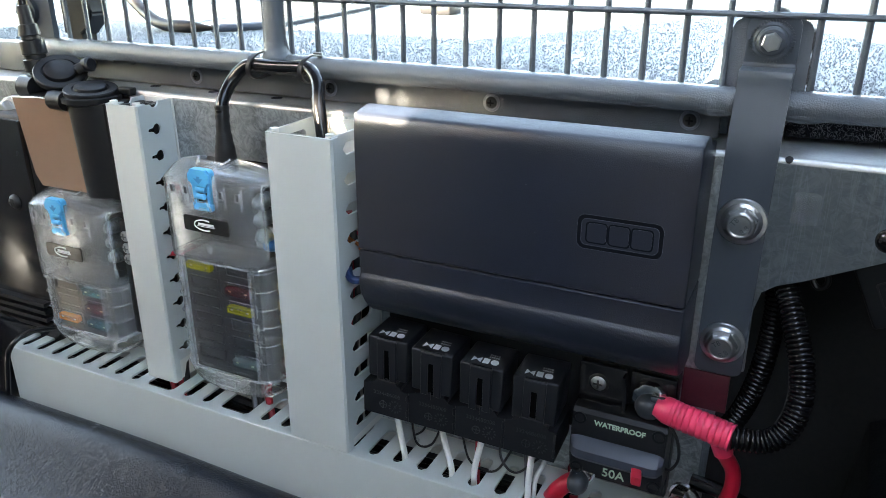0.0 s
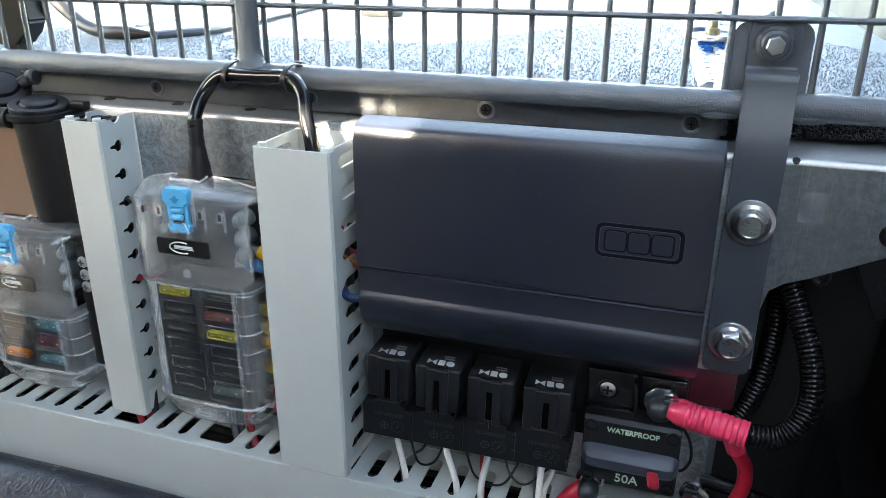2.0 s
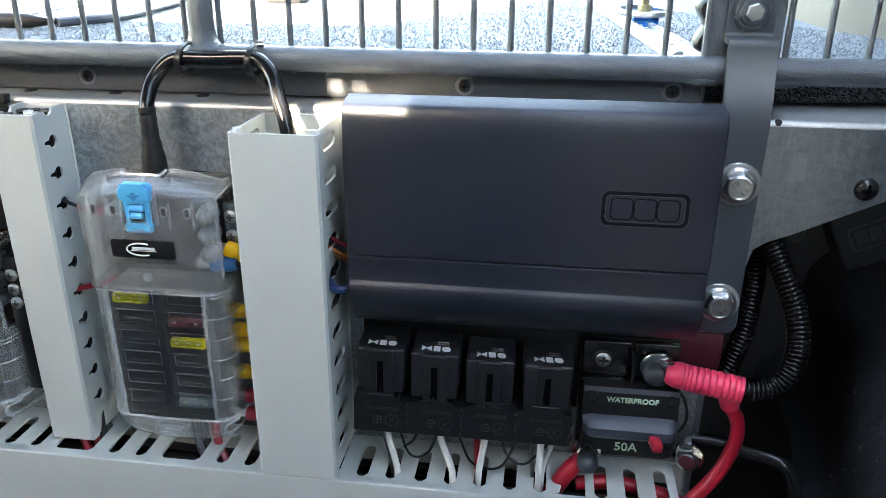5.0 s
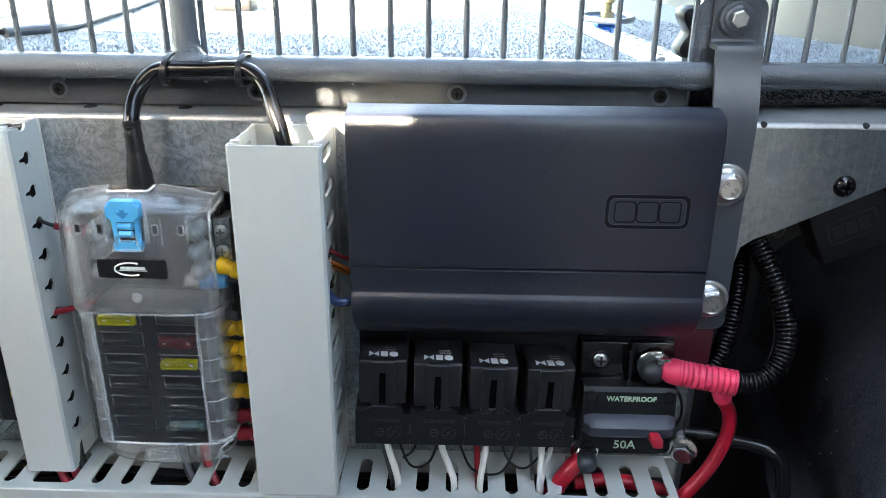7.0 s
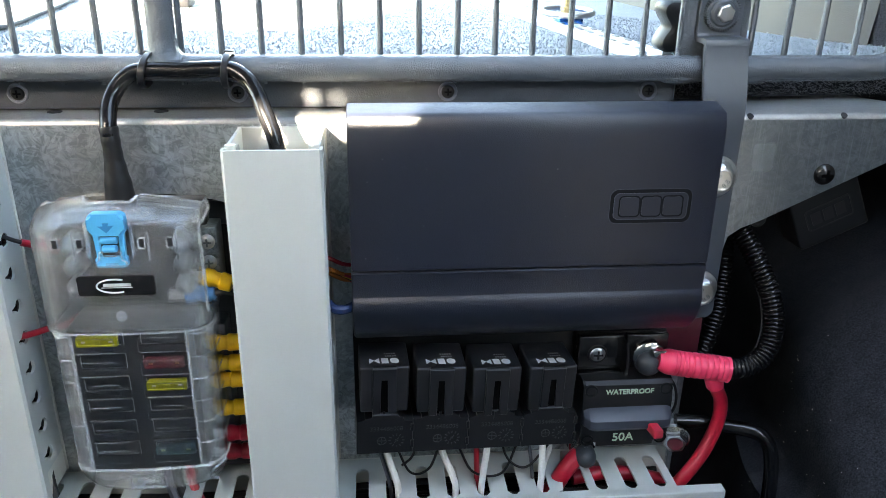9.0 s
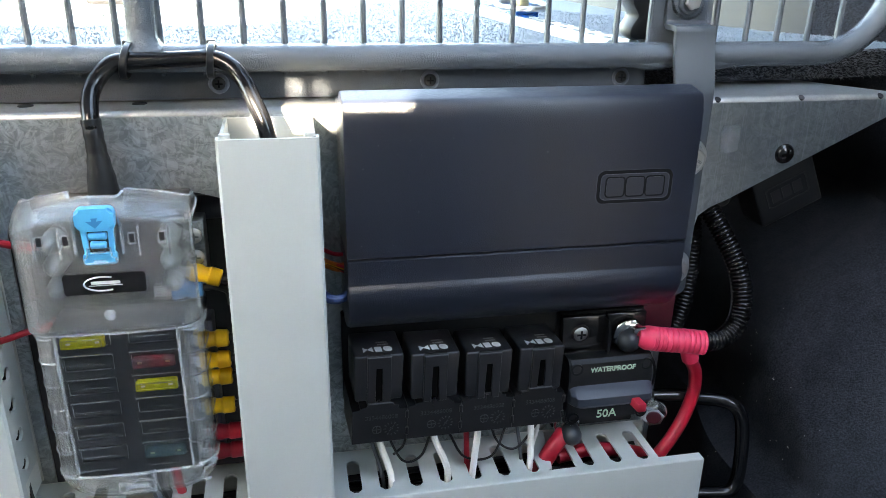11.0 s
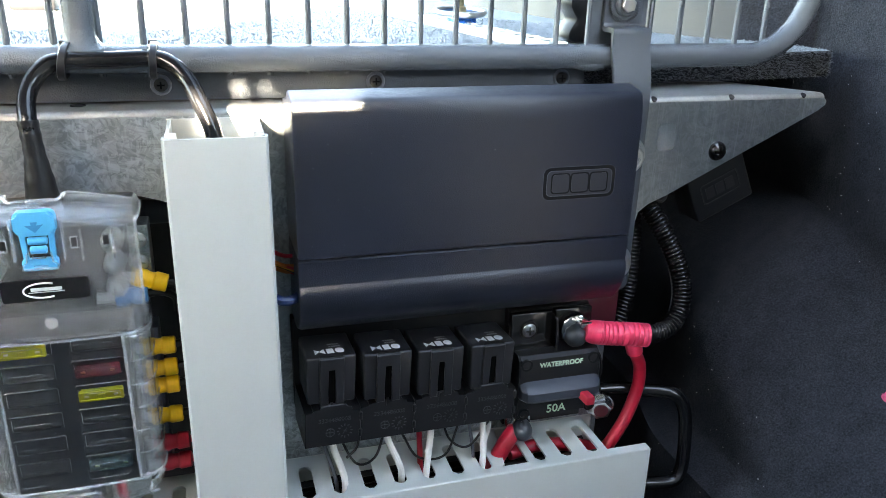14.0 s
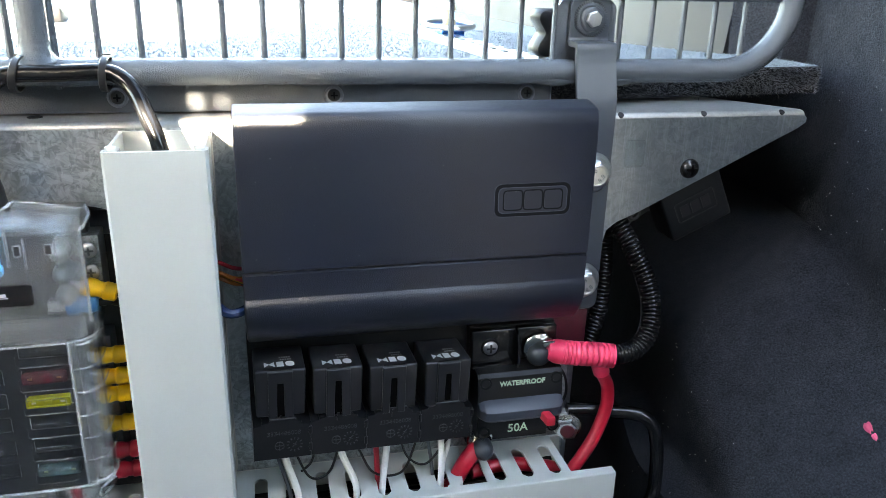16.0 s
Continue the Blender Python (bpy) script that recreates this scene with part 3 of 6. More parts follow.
bm = prism(bmesh.new(), [(0.0005, -0.0072), (0.0005, 0.0105), (0.0015, 0.0125), (0.0130, 0.0125), (0.0130, 0.0108), (0.0040, 0.0108), (0.0040, -0.0072)],
           lambda u, v, w: Vector((-0.43 + w, u, v)), 0.5455)
solo("trim", bm, M_TRIM, "dark grey scuffed edge trim along the platform", "trim", "structure")
for sx in (-0.408, -0.306, -0.204, -0.102, 0.0, 0.102):
    pan_screw((sx, 0.0005, 0.0), 0.0031, "black cross-slot screw in the dark edge trim", M_BLACK_MATT, 0.0010, "trim_screw", 0.0049, "screws along the edge trim", M_SLOT, M_GREYBAR)

# felt-lined side of the car, with its bulge low down
def ease(a, b, x):
    t = min(1, max(0, (x - a) / (b - a)))
    return t * t * (3 - 2 * t)


def felt_place(u, v):
    y, z = 0.30 - 0.75 * u, -0.50 + 0.95 * v
    crest = -0.105 + 0.60 * min(0.02, max(y, -0.16))  # where the bulge begins, lower towards the tailgate
    x = 0.325 - 0.092 * ease(crest, crest - 0.085, z) - 0.012 * ease(-0.2, -0.5, z) + 0.02 * ease(-0.08, -0.4, y)
    x += 0.004 * math.sin(9 * y + 5 * z) + 0.02 * ease(0.0, 0.1, y) * ease(-0.05, -0.1, z)
    if z < -0.243:
        x -= 0.022 * ease(-0.243, -0.255, z)
    return (x, y, z)


solo("wall_side_lining", shell(bmesh.new(), felt_place, 60, 90, -0.006), M_FELT, "black felt lining on the bulging side of the car", "lining", "structure")
r = random.Random(11)
bm = bmesh.new()
for _ in range(380):
    u, v = r.uniform(0.36, 0.78), r.uniform(0.22, 0.55)
    p = Vector(felt_place(u, v)) + Vector((-0.0067, 0, 0))
    d = Vector((r.uniform(-0.2, 0.2), r.uniform(-1, 1), r.uniform(-1, 1))).normalized() * r.uniform(0.00015, 0.0002 + 0.0012 * r.random() ** 4)
    sweep(bm, [p - d, p + Vector((-0.0004, 0, 0.0003)), p + d * 0.8], 0.00009, 4, 2)
solo("lint_specks", bm, M_LINT, "pale lint and fibres caught on the black felt", "lint", "stuff")


def lump(name, at, size, material, label):
    bm = bmesh.new()
    bmesh.ops.create_icosphere(bm, subdivisions=3, radius=size)
    for v in bm.verts:
        v.co *= 1 + 0.34 * noise.noise(v.co / size * 1.9) + 0.12 * noise.noise(v.co / size * 6)
        v.co = Vector((v.co.x * 0.45, v.co.y * 0.8, v.co.z)) + Vector(at)
    return solo(name, bm, material, label, "lint")


FLUFF = min((Vector((0.2200 + 0.0200 * k / 10, -0.1425 + 0.0178 * k / 10, -0.1320 - 0.0138 * k / 10)) for k in range(0, 40)),
            key=lambda p: abs(felt_place((0.30 - p.y) / 0.75, (p.z + 0.50) / 0.95)[0] - 0.0070 - p.x))
lump("pink_fluff", FLUFF, 0.0046, M_LINT_PINK, "bright pink tuft of fluff stuck on black felt")
lump("pink_fluff", FLUFF + Vector((0.0004, -0.0056, -0.0022)), 0.0030, M_LINT_PINK, "small pink tuft of fluff stuck on black felt")

# grey inner trim that rises behind the platform's far corner
tr = [(0.236, 0.205), (0.262, 0.125), (0.279, 0.100), (0.281, 0.103), (0.262, 0.20), (0.232, 0.9), (0.222, 0.9)]
bm = prism(bmesh.new(), tr, xy(0.0), 0.34)
for v in bm.verts:
    v.co.x += 0.10 * max(0, v.co.z)
solo("wall_grey_trim", bm, M_GREY_DARK, "smooth grey plastic wall trim", "trim", "structure")
bm = prism(bmesh.new(), [(0.283, 0.098), (0.305, 0.070), (0.345, 0.06), (0.345, 0.2), (0.285, 0.2)], xy(0.0), 0.34)
solo("wall_felt_corner", bm, M_FELT, "dark felt corner beside the grey trim", "lining", "structure")

# added shell that closes the car and shapes the light: inner backing, floor, far, side and rear walls, roof
# backing sheet added dark, in place of the shade under the platform
solo("void_backing", boxed(-1.3, 0.34, 0.20, 0.22, -0.55, -0.008), M_VOID, "dark backing added for the shaded hollow under the platform", "wall", "structure")
solo("floor", boxed(-1.3, 0.7, -0.75, 1.6, -0.56, -0.54), M_VOID, "unseen dark floor added to close the car", "floor", "structure")
solo("unseen_wall_far", boxed(-1.3, 0.7, 1.60, 1.64, -0.55, 0.10), M_GREY_TRIM, "unseen low far wall added to shape the light", "wall", "structure")


def holed(u0, u1, v0, v1, holes, place):
    """A sheet with rectangular openings that go through it; place(u0, u1, v0, v1) gives the corners of each solid field."""
    us = sorted({u0, u1, *[h[0] for h in holes], *[h[1] for h in holes]})
    vs = sorted({v0, v1, *[h[2] for h in holes], *[h[3] for h in holes]})
    bm = bmesh.new()
    for a, b in zip(us, us[1:]):
        for c, d in zip(vs, vs[1:]):
            mu, mv = (a + b) / 2, (c + d) / 2
            if not any(h[0] < mu < h[1] and h[2] < mv < h[3] for h in holes):
                box(bm, *place(a, b, c, d))
    return bm


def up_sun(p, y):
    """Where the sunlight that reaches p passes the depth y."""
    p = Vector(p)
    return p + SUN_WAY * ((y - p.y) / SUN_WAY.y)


REAR_Y, ROOF_Z = -0.75, 0.70
# unseen side walls, added to block light except through their openings
solo("unseen_wall_left", holed(-0.75, 1.6, -0.55, ROOF_Z, [(-0.42, 1.45, 0.02, 0.66)], lambda a, b, c, d: (-1.34, -1.30, a, b, c, d)), M_GREY_TRIM,
     "unseen left wall added with a long opening for skylight", "wall", "structure")
solo("unseen_wall_right", holed(-0.75, 1.6, -0.55, ROOF_Z, [(-0.72, -0.40, -0.34, -0.14), (-0.72, -0.16, -0.14, 0.62), (0.42, 1.45, 0.06, 0.62)], lambda a, b, c, d: (0.62, 0.66, a, b, c, d)), M_GREY_TRIM,
     "unseen right wall added with openings for skylight", "wall", "structure")
# slit added in the unseen rear wall for the sun patch on the box
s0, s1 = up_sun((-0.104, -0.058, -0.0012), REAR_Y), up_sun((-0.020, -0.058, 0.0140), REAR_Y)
sun_corner = up_sun((-0.09, 0.18, 0.012), REAR_Y)
g0, g1 = up_sun((-0.0680, 0.0005, -0.0015), REAR_Y), up_sun((-0.0552, 0.0005, -0.0022), REAR_Y)  # two small holes added for the sun spots on the trim
# further openings added to steer daylight and reflections onto the fronts
rear = [(g0.x - 0.0030, g0.x + 0.0030, g0.z - 0.0042, g0.z + 0.0038), (g1.x - 0.0024, g1.x + 0.0024, g1.z - 0.0038, g1.z + 0.0034), (-1.05, sun_corner.x, sun_corner.z, 0.69), (0.26, 0.60, 0.26, 0.69), (0.45, 0.61, -0.34, -0.19), (-1.28, -1.03, -0.50, -0.42), (s0.x, s1.x, s0.z, s1.z)]
solo("unseen_wall_rear", holed(-1.34, 0.66, -0.55, ROOF_Z, rear, lambda a, b, c, d: (a, b, REAR_Y - 0.006, REAR_Y, c, d)), M_GREY_TRIM,
     "unseen rear wall added with openings that place the sunlight", "wall", "structure")
# openings added in the unseen ceiling to drop skylight on carpet and box
roof = [(-1.0, 0.28, 0.02, 1.40), (0.04, 0.60, -0.60, -0.10)]
solo("ceiling", holed(-1.34, 0.66, REAR_Y, 1.64, roof, lambda a, b, c, d: (a, b, c, d, ROOF_Z, ROOF_Z + 0.006)), M_CEILING,
     "unseen dark ceiling added with openings that shape the light", "ceiling", "structure")
solo("ground", boxed(-60, 60, -60, 60, -1.02, -1.0), M_GROUND, "pale concrete ground outside the car", "ground", "structure")

# vinyl-covered pad in front of the cable tray
pad = [(-0.0642, -0.2790), (-0.0642, -0.2450), (-0.0662, -0.2418), (-0.0690, -0.2388), (-0.0725, -0.2364), (-0.0765, -0.2350), (-0.0805, -0.2349), (-0.0845, -0.2362), (-0.0885, -0.2388),
       (-0.0930, -0.2425), (-0.0985, -0.2475), (-0.1060, -0.2540), (-0.1170, -0.2630), (-0.1330, -0.2740), (-0.1560, -0.2850), (-0.1700, -0.2900), (-0.1700, -0.3040), (-0.0642, -0.3040)]
bm = bmesh.new()
n = 40
rows = []
for i in range(n + 1):
    x = -0.75 + 0.85 * i / n
    rows.append([bm.verts.new((x, y, z + 0.0012 * math.sin(x * 21) * (z > -0.28))) for y, z in pad])
for p, q in zip(rows, rows[1:]):
    for k in range(len(pad)):
        bm.faces.new((p[k], p[(k + 1) % len(pad)], q[(k + 1) % len(pad)], q[k]))
bm.faces.new(rows[0])
bm.faces.new(rows[-1][::-1])
solo("vinyl_pad", bm, M_LEATHER, "black grained vinyl padding before the cable tray", "padding", "structure")


# ---- slotted cable ducts ----
def finger_mesh(name, pitch, wide, back, slot_back, slot_front, front, t, keyhole=False, sides=(-1, 1)):
    """One pitch of a slotted duct wall: two fingers' halves round a slot. Runs along x, from y = front (lid) to y = back (base), t thick in z."""
    bm = bmesh.new()
    for s in sides:
        pts = [(s * pitch / 2, back), (0, back)]
        if keyhole:
            r = wide / 2
            cy = slot_back - r
            pts += [(s * r * math.sin(a), cy + r * math.cos(a)) for a in [math.pi * i / 16 for i in range(16)] if math.cos(a) > -0.95]
            pts += [(s * 0.0009, slot_front + 0.0004), (0, slot_front)]
        else:
            r = wide / 2
            cy = slot_back - r
            pts += [(s * r * math.sin(a), cy + r * math.cos(a)) for a in [math.pi / 2 * i / 6 for i in range(7)]]
            pts += [(s * r, slot_front + 0.0035), (s * r * 0.25, slot_front + 0.0006), (0, slot_front)]
        pts += [(0, front), (s * pitch / 2, front)]
        prism(bm, pts if s > 0 else pts[::-1], xy(0.0), t)
    bmesh.ops.remove_doubles(bm, verts=bm.verts, dist=1e-6)
    me = mesh_from(bm, name, False)
    me.materials.append(M_PVC)
    return me


def finger(me, parent, m):
    ob = new("finger", me)
    ob.parent = parent
    ob.matrix_basis = Matrix.Translation(-BASE[parent]) @ m
    return ob


def upright_duct(x0, x1, front, z0, z1, pitch, keyhole, label, lean=0.0):
    d = thing("cable_duct", ((x0 + x1) / 2, PANEL_Y, z0), label, "cable duct", "slotted cable ducts")
    back = PANEL_Y - 0.0003
    part("base", boxed(x0, x1, back - 0.0016, back, z0, z1, bevel=0.0003, seg=1), M_PVC_IN, d)
    lid = [(x0 - 0.0005, front + 0.006), (x0 - 0.0005, front + 0.0012), (x0 + 0.0007, front), (x1 - 0.0007, front), (x1 + 0.0005, front + 0.0012), (x1 + 0.0005, front + 0.006),
           (x1 - 0.0007, front + 0.006), (x1 - 0.0007, front + 0.0016), (x0 + 0.0007, front + 0.0016), (x0 + 0.0007, front + 0.006)]
    part("cover", prism(bmesh.new(), lid, xy(z0), z1 - z0 - 0.0004), M_PVC, d, "smooth light grey snap-on cover")
    depth = back - 0.0016 - (front + 0.002)
    sb, sf = (-0.0103, -(depth - 0.0062)) if keyhole else (-0.0090, -(depth - 0.0095))
    me = finger_mesh("finger", pitch, 0.0068 if keyhole else 0.0066, 0.0, sb, sf, -depth, 0.0014, keyhole)
    half = finger_mesh("finger", pitch, 0.0068, 0.0, sb, sf, -depth, 0.0014, True, (-1,)) if keyhole else None
    top = pitch / 2 if keyhole else 0.0
    n = int((z1 - z0 - top) / pitch)
    for side in (0, 1):
        bm = bmesh.new()
        xs = (x0 + 0.0008, x0 + 0.0022) if side == 0 else (x1 - 0.0022, x1 - 0.0008)
        box(bm, xs[0], xs[1], front + 0.002, back - 0.0016, z0, z0 + (z1 - z0 - top - n * pitch) + 0.0001)
        xm = xs[0] - 0.0012 if side else xs[1] + 0.0012
        cyl(bm, (xm + (0.0002 if side else -0.0002), front + 0.0042, z0), (0, 0, 1), 0.0023, z1 - z0 + 0.0012, 16)
        w = part("side_wall", bm, M_PVC_IN, d)
        for k in range(n):
            z = z1 - top - (k + 0.5) * pitch
            m = Matrix(((0, 0, 1, xs[0]), (0, 1, 0, back - 0.0016), (1, 0, 0, z), (0, 0, 0, 1)))
            finger(me, w, m)
        if half:
            finger(half, w, Matrix(((0, 0, 1, xs[0]), (0, 1, 0, back - 0.0016), (1, 0, 0, z1), (0, 0, 0, 1))))
    return d


upright_duct(-0.1003, -0.0592, -0.0642, -0.1992, -0.0120, 0.0166, False, "tall light grey slotted cable duct, open at the top")
upright_duct(-0.2305, -0.2055, -0.0510, -0.1985, -0.0105, 0.0166, True, "slim light grey cable duct with keyhole slots")

# the long tray along the bottom
TX0, TX1, TF = -0.36, 0.1452, -0.0635
tray = thing("cable_tray", (-0.1, PANEL_Y, -0.2478), "long light grey slotted cable duct lying along the bottom", "cable duct", "slotted cable ducts")
lid = [(TF + 0.006, -0.2005), (TF + 0.0005, -0.2005), (TF, -0.2010), (TF, -0.2466), (TF + 0.0012, -0.2478), (TF + 0.006, -0.2478), (TF + 0.006, -0.2466),
       (TF + 0.0016, -0.2462), (TF + 0.0016, -0.2021), (TF + 0.006, -0.2018)]
part("cover", prism(bmesh.new(), lid, lambda u, v, w: Vector((TX0 + w, u, v)), TX1 - TX0), M_PVC, tray, "smooth light grey snap-on cover")
part("base", boxed(TX0, 0.128, -0.0222, -0.0203, -0.2475, -0.2012), M_PVC_IN, tray)
part("bottom_wall", boxed(TX0, 0.128, TF + 0.002, -0.0222, -0.2475, -0.2461), M_PVC_IN, tray)
bm = boxed(TX0, 0.1285, TF + 0.0045, TF + 0.0061, -0.2044, -0.2016)
top_wall = part("slotted_wall", bm, M_PVC_IN, tray)
me = finger_mesh("finger", 0.016, 0.0068, 0.0, -0.0085, -0.0362, -0.0395, 0.0015)
k = 0
while True:
    x = 0.1128 - 0.016 * k
    k += 1
    if x < TX0 + 0.008:
        break
    if 0.062 < x < 0.079:
        continue
    if -0.165 < x < -0.140 or -0.228 < x < -0.205:  # broken-out fingers leave wide gaps
        side_kept = 1 if x > -0.150 or -0.215 < x < -0.205 else -1
        finger(finger_mesh("finger", 0.016, 0.0068, 0.0, -0.0085, -0.0362, -0.0395, 0.0015, False, (side_kept,)), top_wall, Matrix.Translation((x, -0.0222, -0.2020)))
        continue
    finger(me, top_wall, Matrix.Translation((x, -0.0222, -0.2020)))
part("finger", prism(bmesh.new(), [(0.0560, -0.0222), (0.0650, -0.0222), (0.0590, -0.0560), (0.0565, -0.0575)], xy(-0.2020), 0.0015), M_PVC, top_wall, "broken-off duct finger")

# ---- the slate control box ----
BX0, BX1 = -0.0487, 0.1180
ctl = thing("control_box", (0.035, PANEL_Y, -0.112), "slate-grey textured plastic control box with a rounded front", "control box")
upper = [(-0.022, -0.0030), (-0.0400, -0.0010), (-0.0448, 0.0032), (-0.0460, 0.0037), (-0.0470, 0.0036), (-0.0565, 0.0016), (-0.0578, 0.0009), (-0.0588, -0.0004), (-0.0595, -0.0026), (-0.0600, -0.0060), (-0.0602, -0.0110),
         (-0.0603, -0.0200), (-0.0603, -0.0400), (-0.0603, -0.0694), (-0.0592, -0.0702), (-0.022, -0.0702)]
lower = [(-0.022, -0.0706), (-0.0590, -0.0706), (-0.0601, -0.0714), (-0.0594, -0.0830), (-0.0596, -0.0838), (-0.0603, -0.0846), (-0.0609, -0.0866), (-0.0611, -0.0892), (-0.0607, -0.0928),
         (-0.0594, -0.0970), (-0.0570, -0.1015), (-0.0538, -0.1056), (-0.0495, -0.1092), (-0.0440, -0.1117), (-0.0370, -0.1130), (-0.022, -0.1130)]


def box_piece(profile, x0, x1, taper):
    bm = bmesh.new()
    loops = []
    for x, s in ((x0, 0.0016), (x0 + 0.0004, 0.0006), (x0 + 0.0014, 0.0), (x1 - 0.0014, 0.0), (x1 - 0.0004, 0.0006), (x1, 0.0016)):
        cz = sum(p[1] for p in profile) / len(profile)
        ring = []
        for y, z in profile:
            dy = s if y < -0.03 else 0
            dz = s * (1 if z < cz else -1) if taper else 0
            ring.append(bm.verts.new((x, y + dy, z + dz * 0.6)))
        loops.append(ring)
    for p, q in zip(loops, loops[1:]):
        for i in range(len(profile)):
            j = (i + 1) % len(profile)
            bm.faces.new((p[i], p[j], q[j], q[i]))
    bm.faces.new(loops[0][::-1])
    bm.faces.new(loops[-1])
    return bm


part("upper_cover", box_piece(upper, BX0, BX1, 1), M_BOX, ctl)
part("lower_cover", box_piece(lower, BX0, BX1, 1), M_BOX, ctl)
part("rear_shell", boxed(BX0 + 0.0022, BX1 - 0.0022, -0.0300, PANEL_Y - 0.0004, -0.110, -0.0040, bevel=0.001), M_BLACK_MATT, ctl)
part("seam", boxed(BX0 + 0.001, BX1 - 0.001, -0.0585, -0.03, -0.0710, -0.0698), M_VOID, ctl, "dark seam between the covers")


def ring_outline(bm, outer, inner, place, d):
    n = len(outer)
    vs = [[bm.verts.new(place(u, v, w)) for u, v in o] for o in (outer, inner) for w in (0, d)]
    o0, o1, i0, i1 = vs
    for k in range(n):
        j = (k + 1) % n
        for f in ((o0[k], o0[j], i0[j], i0[k]), (o1[k], i1[k], i1[j], o1[j]), (o0[k], o1[k], o1[j], o0[j]), (i0[k], i0[j], i1[j], i1[k])):
            bm.faces.new(f)
    return bm


FY = -0.0602
lx0, lx1, lz0, lz1 = 0.0680, 0.1058, -0.0490, -0.0330
# all one slate plastic: groove shade painted dark, edge glints painted pale
badge = part("badge", prism(bmesh.new(), round_rect(lx0, lx1, lz0, lz1, 0.0036), xz(FY - 0.00012), 0.0004), M_BOX_SHADE, ctl, "rounded badge, its sunken look painted as dark shade")
part("badge_plate", prism(bmesh.new(), round_rect(lx0 + 0.0020, lx1 - 0.0020, lz0 + 0.0020, lz1 - 0.0020, 0.0024), xz(FY - 0.00030), 0.0003), M_BOX, badge)
part("badge_lip", ring_outline(bmesh.new(), round_rect(lx0 - 0.0002, lx1 + 0.0002, lz0 - 0.0002, lz1 + 0.0001, 0.0037),
                               round_rect(lx0, lx1, lz0, lz1, 0.0036), xz(FY - 0.00025), 0.0003), M_BADGE_GLINT, badge)
part("badge_rim", ring_outline(bmesh.new(), round_rect(lx0 + 0.0017, lx1 - 0.0017, lz0 + 0.0017, lz1 - 0.0017, 0.0026),
                               round_rect(lx0 + 0.0020, lx1 - 0.0020, lz0 + 0.0020, lz1 - 0.0020, 0.0024), xz(FY - 0.00045), 0.0004), M_BADGE_GLINT, badge)
for k in range(3):  # three plain blocks stand for the maker's mark, ringed with painted shade
    u = lx0 + 0.0046 + k * 0.0100
    blk = round_rect(u, u + 0.0086, lz0 + 0.0036, lz1 - 0.0036, 0.0014, 3)
    part("badge_block", prism(bmesh.new(), blk, xz(FY - 0.00060), 0.0005), M_BOX, badge)
    edge = round_rect(u - 0.0007, u + 0.0093, lz0 + 0.0029, lz1 - 0.0029, 0.0019, 3)
    part("badge_block_edge", ring_outline(bmesh.new(), edge, blk, xz(FY - 0.00042), 0.0003), M_BOX_SHADE, badge)

# fine dust lying on the box
r = random.Random(21)
bm = bmesh.new()
for _ in range(60):
    x = r.uniform(BX0 + 0.004, BX1 - 0.004)
    if r.random() < 0.6:
        c = Vector((x, -0.06035, r.uniform(-0.068, -0.012)))
    else:
        c = Vector((x, -0.0610, r.uniform(-0.0900, -0.0860)))
    s = r.uniform(0.00008, 0.00022)
    m = Matrix.Translation(c) @ Matrix.Diagonal((s * r.uniform(0.7, 2.2), s * 0.3, s * r.uniform(0.7, 2.0), 1))
    bmesh.ops.create_icosphere(bm, subdivisions=1, radius=1.0, matrix=m)
solo("dust_specks", bm, M_DUST, "pale specks of dust on the slate control box", "dust", "stuff")

# ---- mesh barrier ----
TY, TZ, TR = -0.0072, 0.0122, 0.0064
bend = [(0.2495 - 0.0385 + 0.0385 * math.sin(a), TZ + 0.0385 - 0.0385 * math.cos(a)) for a in [math.pi / 2 * i / 8 for i in range(9)]]
guard = thing("mesh_barrier", (0, TY, TZ - TR), "grey powder-coated steel mesh cargo barrier", "cargo barrier")
part("bottom_tube", sweep(bmesh.new(), [(-0.335, TY, TZ + 0.001), (-0.2, TY, TZ + 0.0008), (-0.1, TY, TZ + 0.0005), (0.0, TY, TZ + 0.0003), (0.1, TY, TZ), (0.17, TY, TZ), (0.20, TY, TZ), (0.211, TY, TZ)] + [(x, TY, z) for x, z in bend[1:]] + [(0.2495, TY, 0.07), (0.2495, TY, 0.12), (0.2495, TY, 0.30)], TR, 20, 5), M_TUBE, guard)
part("upright_tube", sweep(bmesh.new(), [(-0.1330, TY, TZ), (-0.1325, TY, 0.10), (-0.1325, TY, 0.30)], 0.0062, 18, 3), M_TUBE, guard)
bm = cyl(bmesh.new(), (-0.1329, TY, TZ + 0.0020), (0, 0, 1), 0.0062, 0, 26, rings=[(0, 0.0105), (0.0034, 0.0102), (0.0048, 0.0090), (0.0066, 0.0076), (0.0090, 0.0068), (0.0120, 0.0063)])
for v in bm.verts:  # uneven beads
    v.co += Vector((v.co.x + 0.1329, v.co.y - TY, 0)) * 0.10 * noise.noise(v.co * 420)
part("weld", bm, M_TUBE, guard, "lumpy weld at the foot of the upright")
k = 0
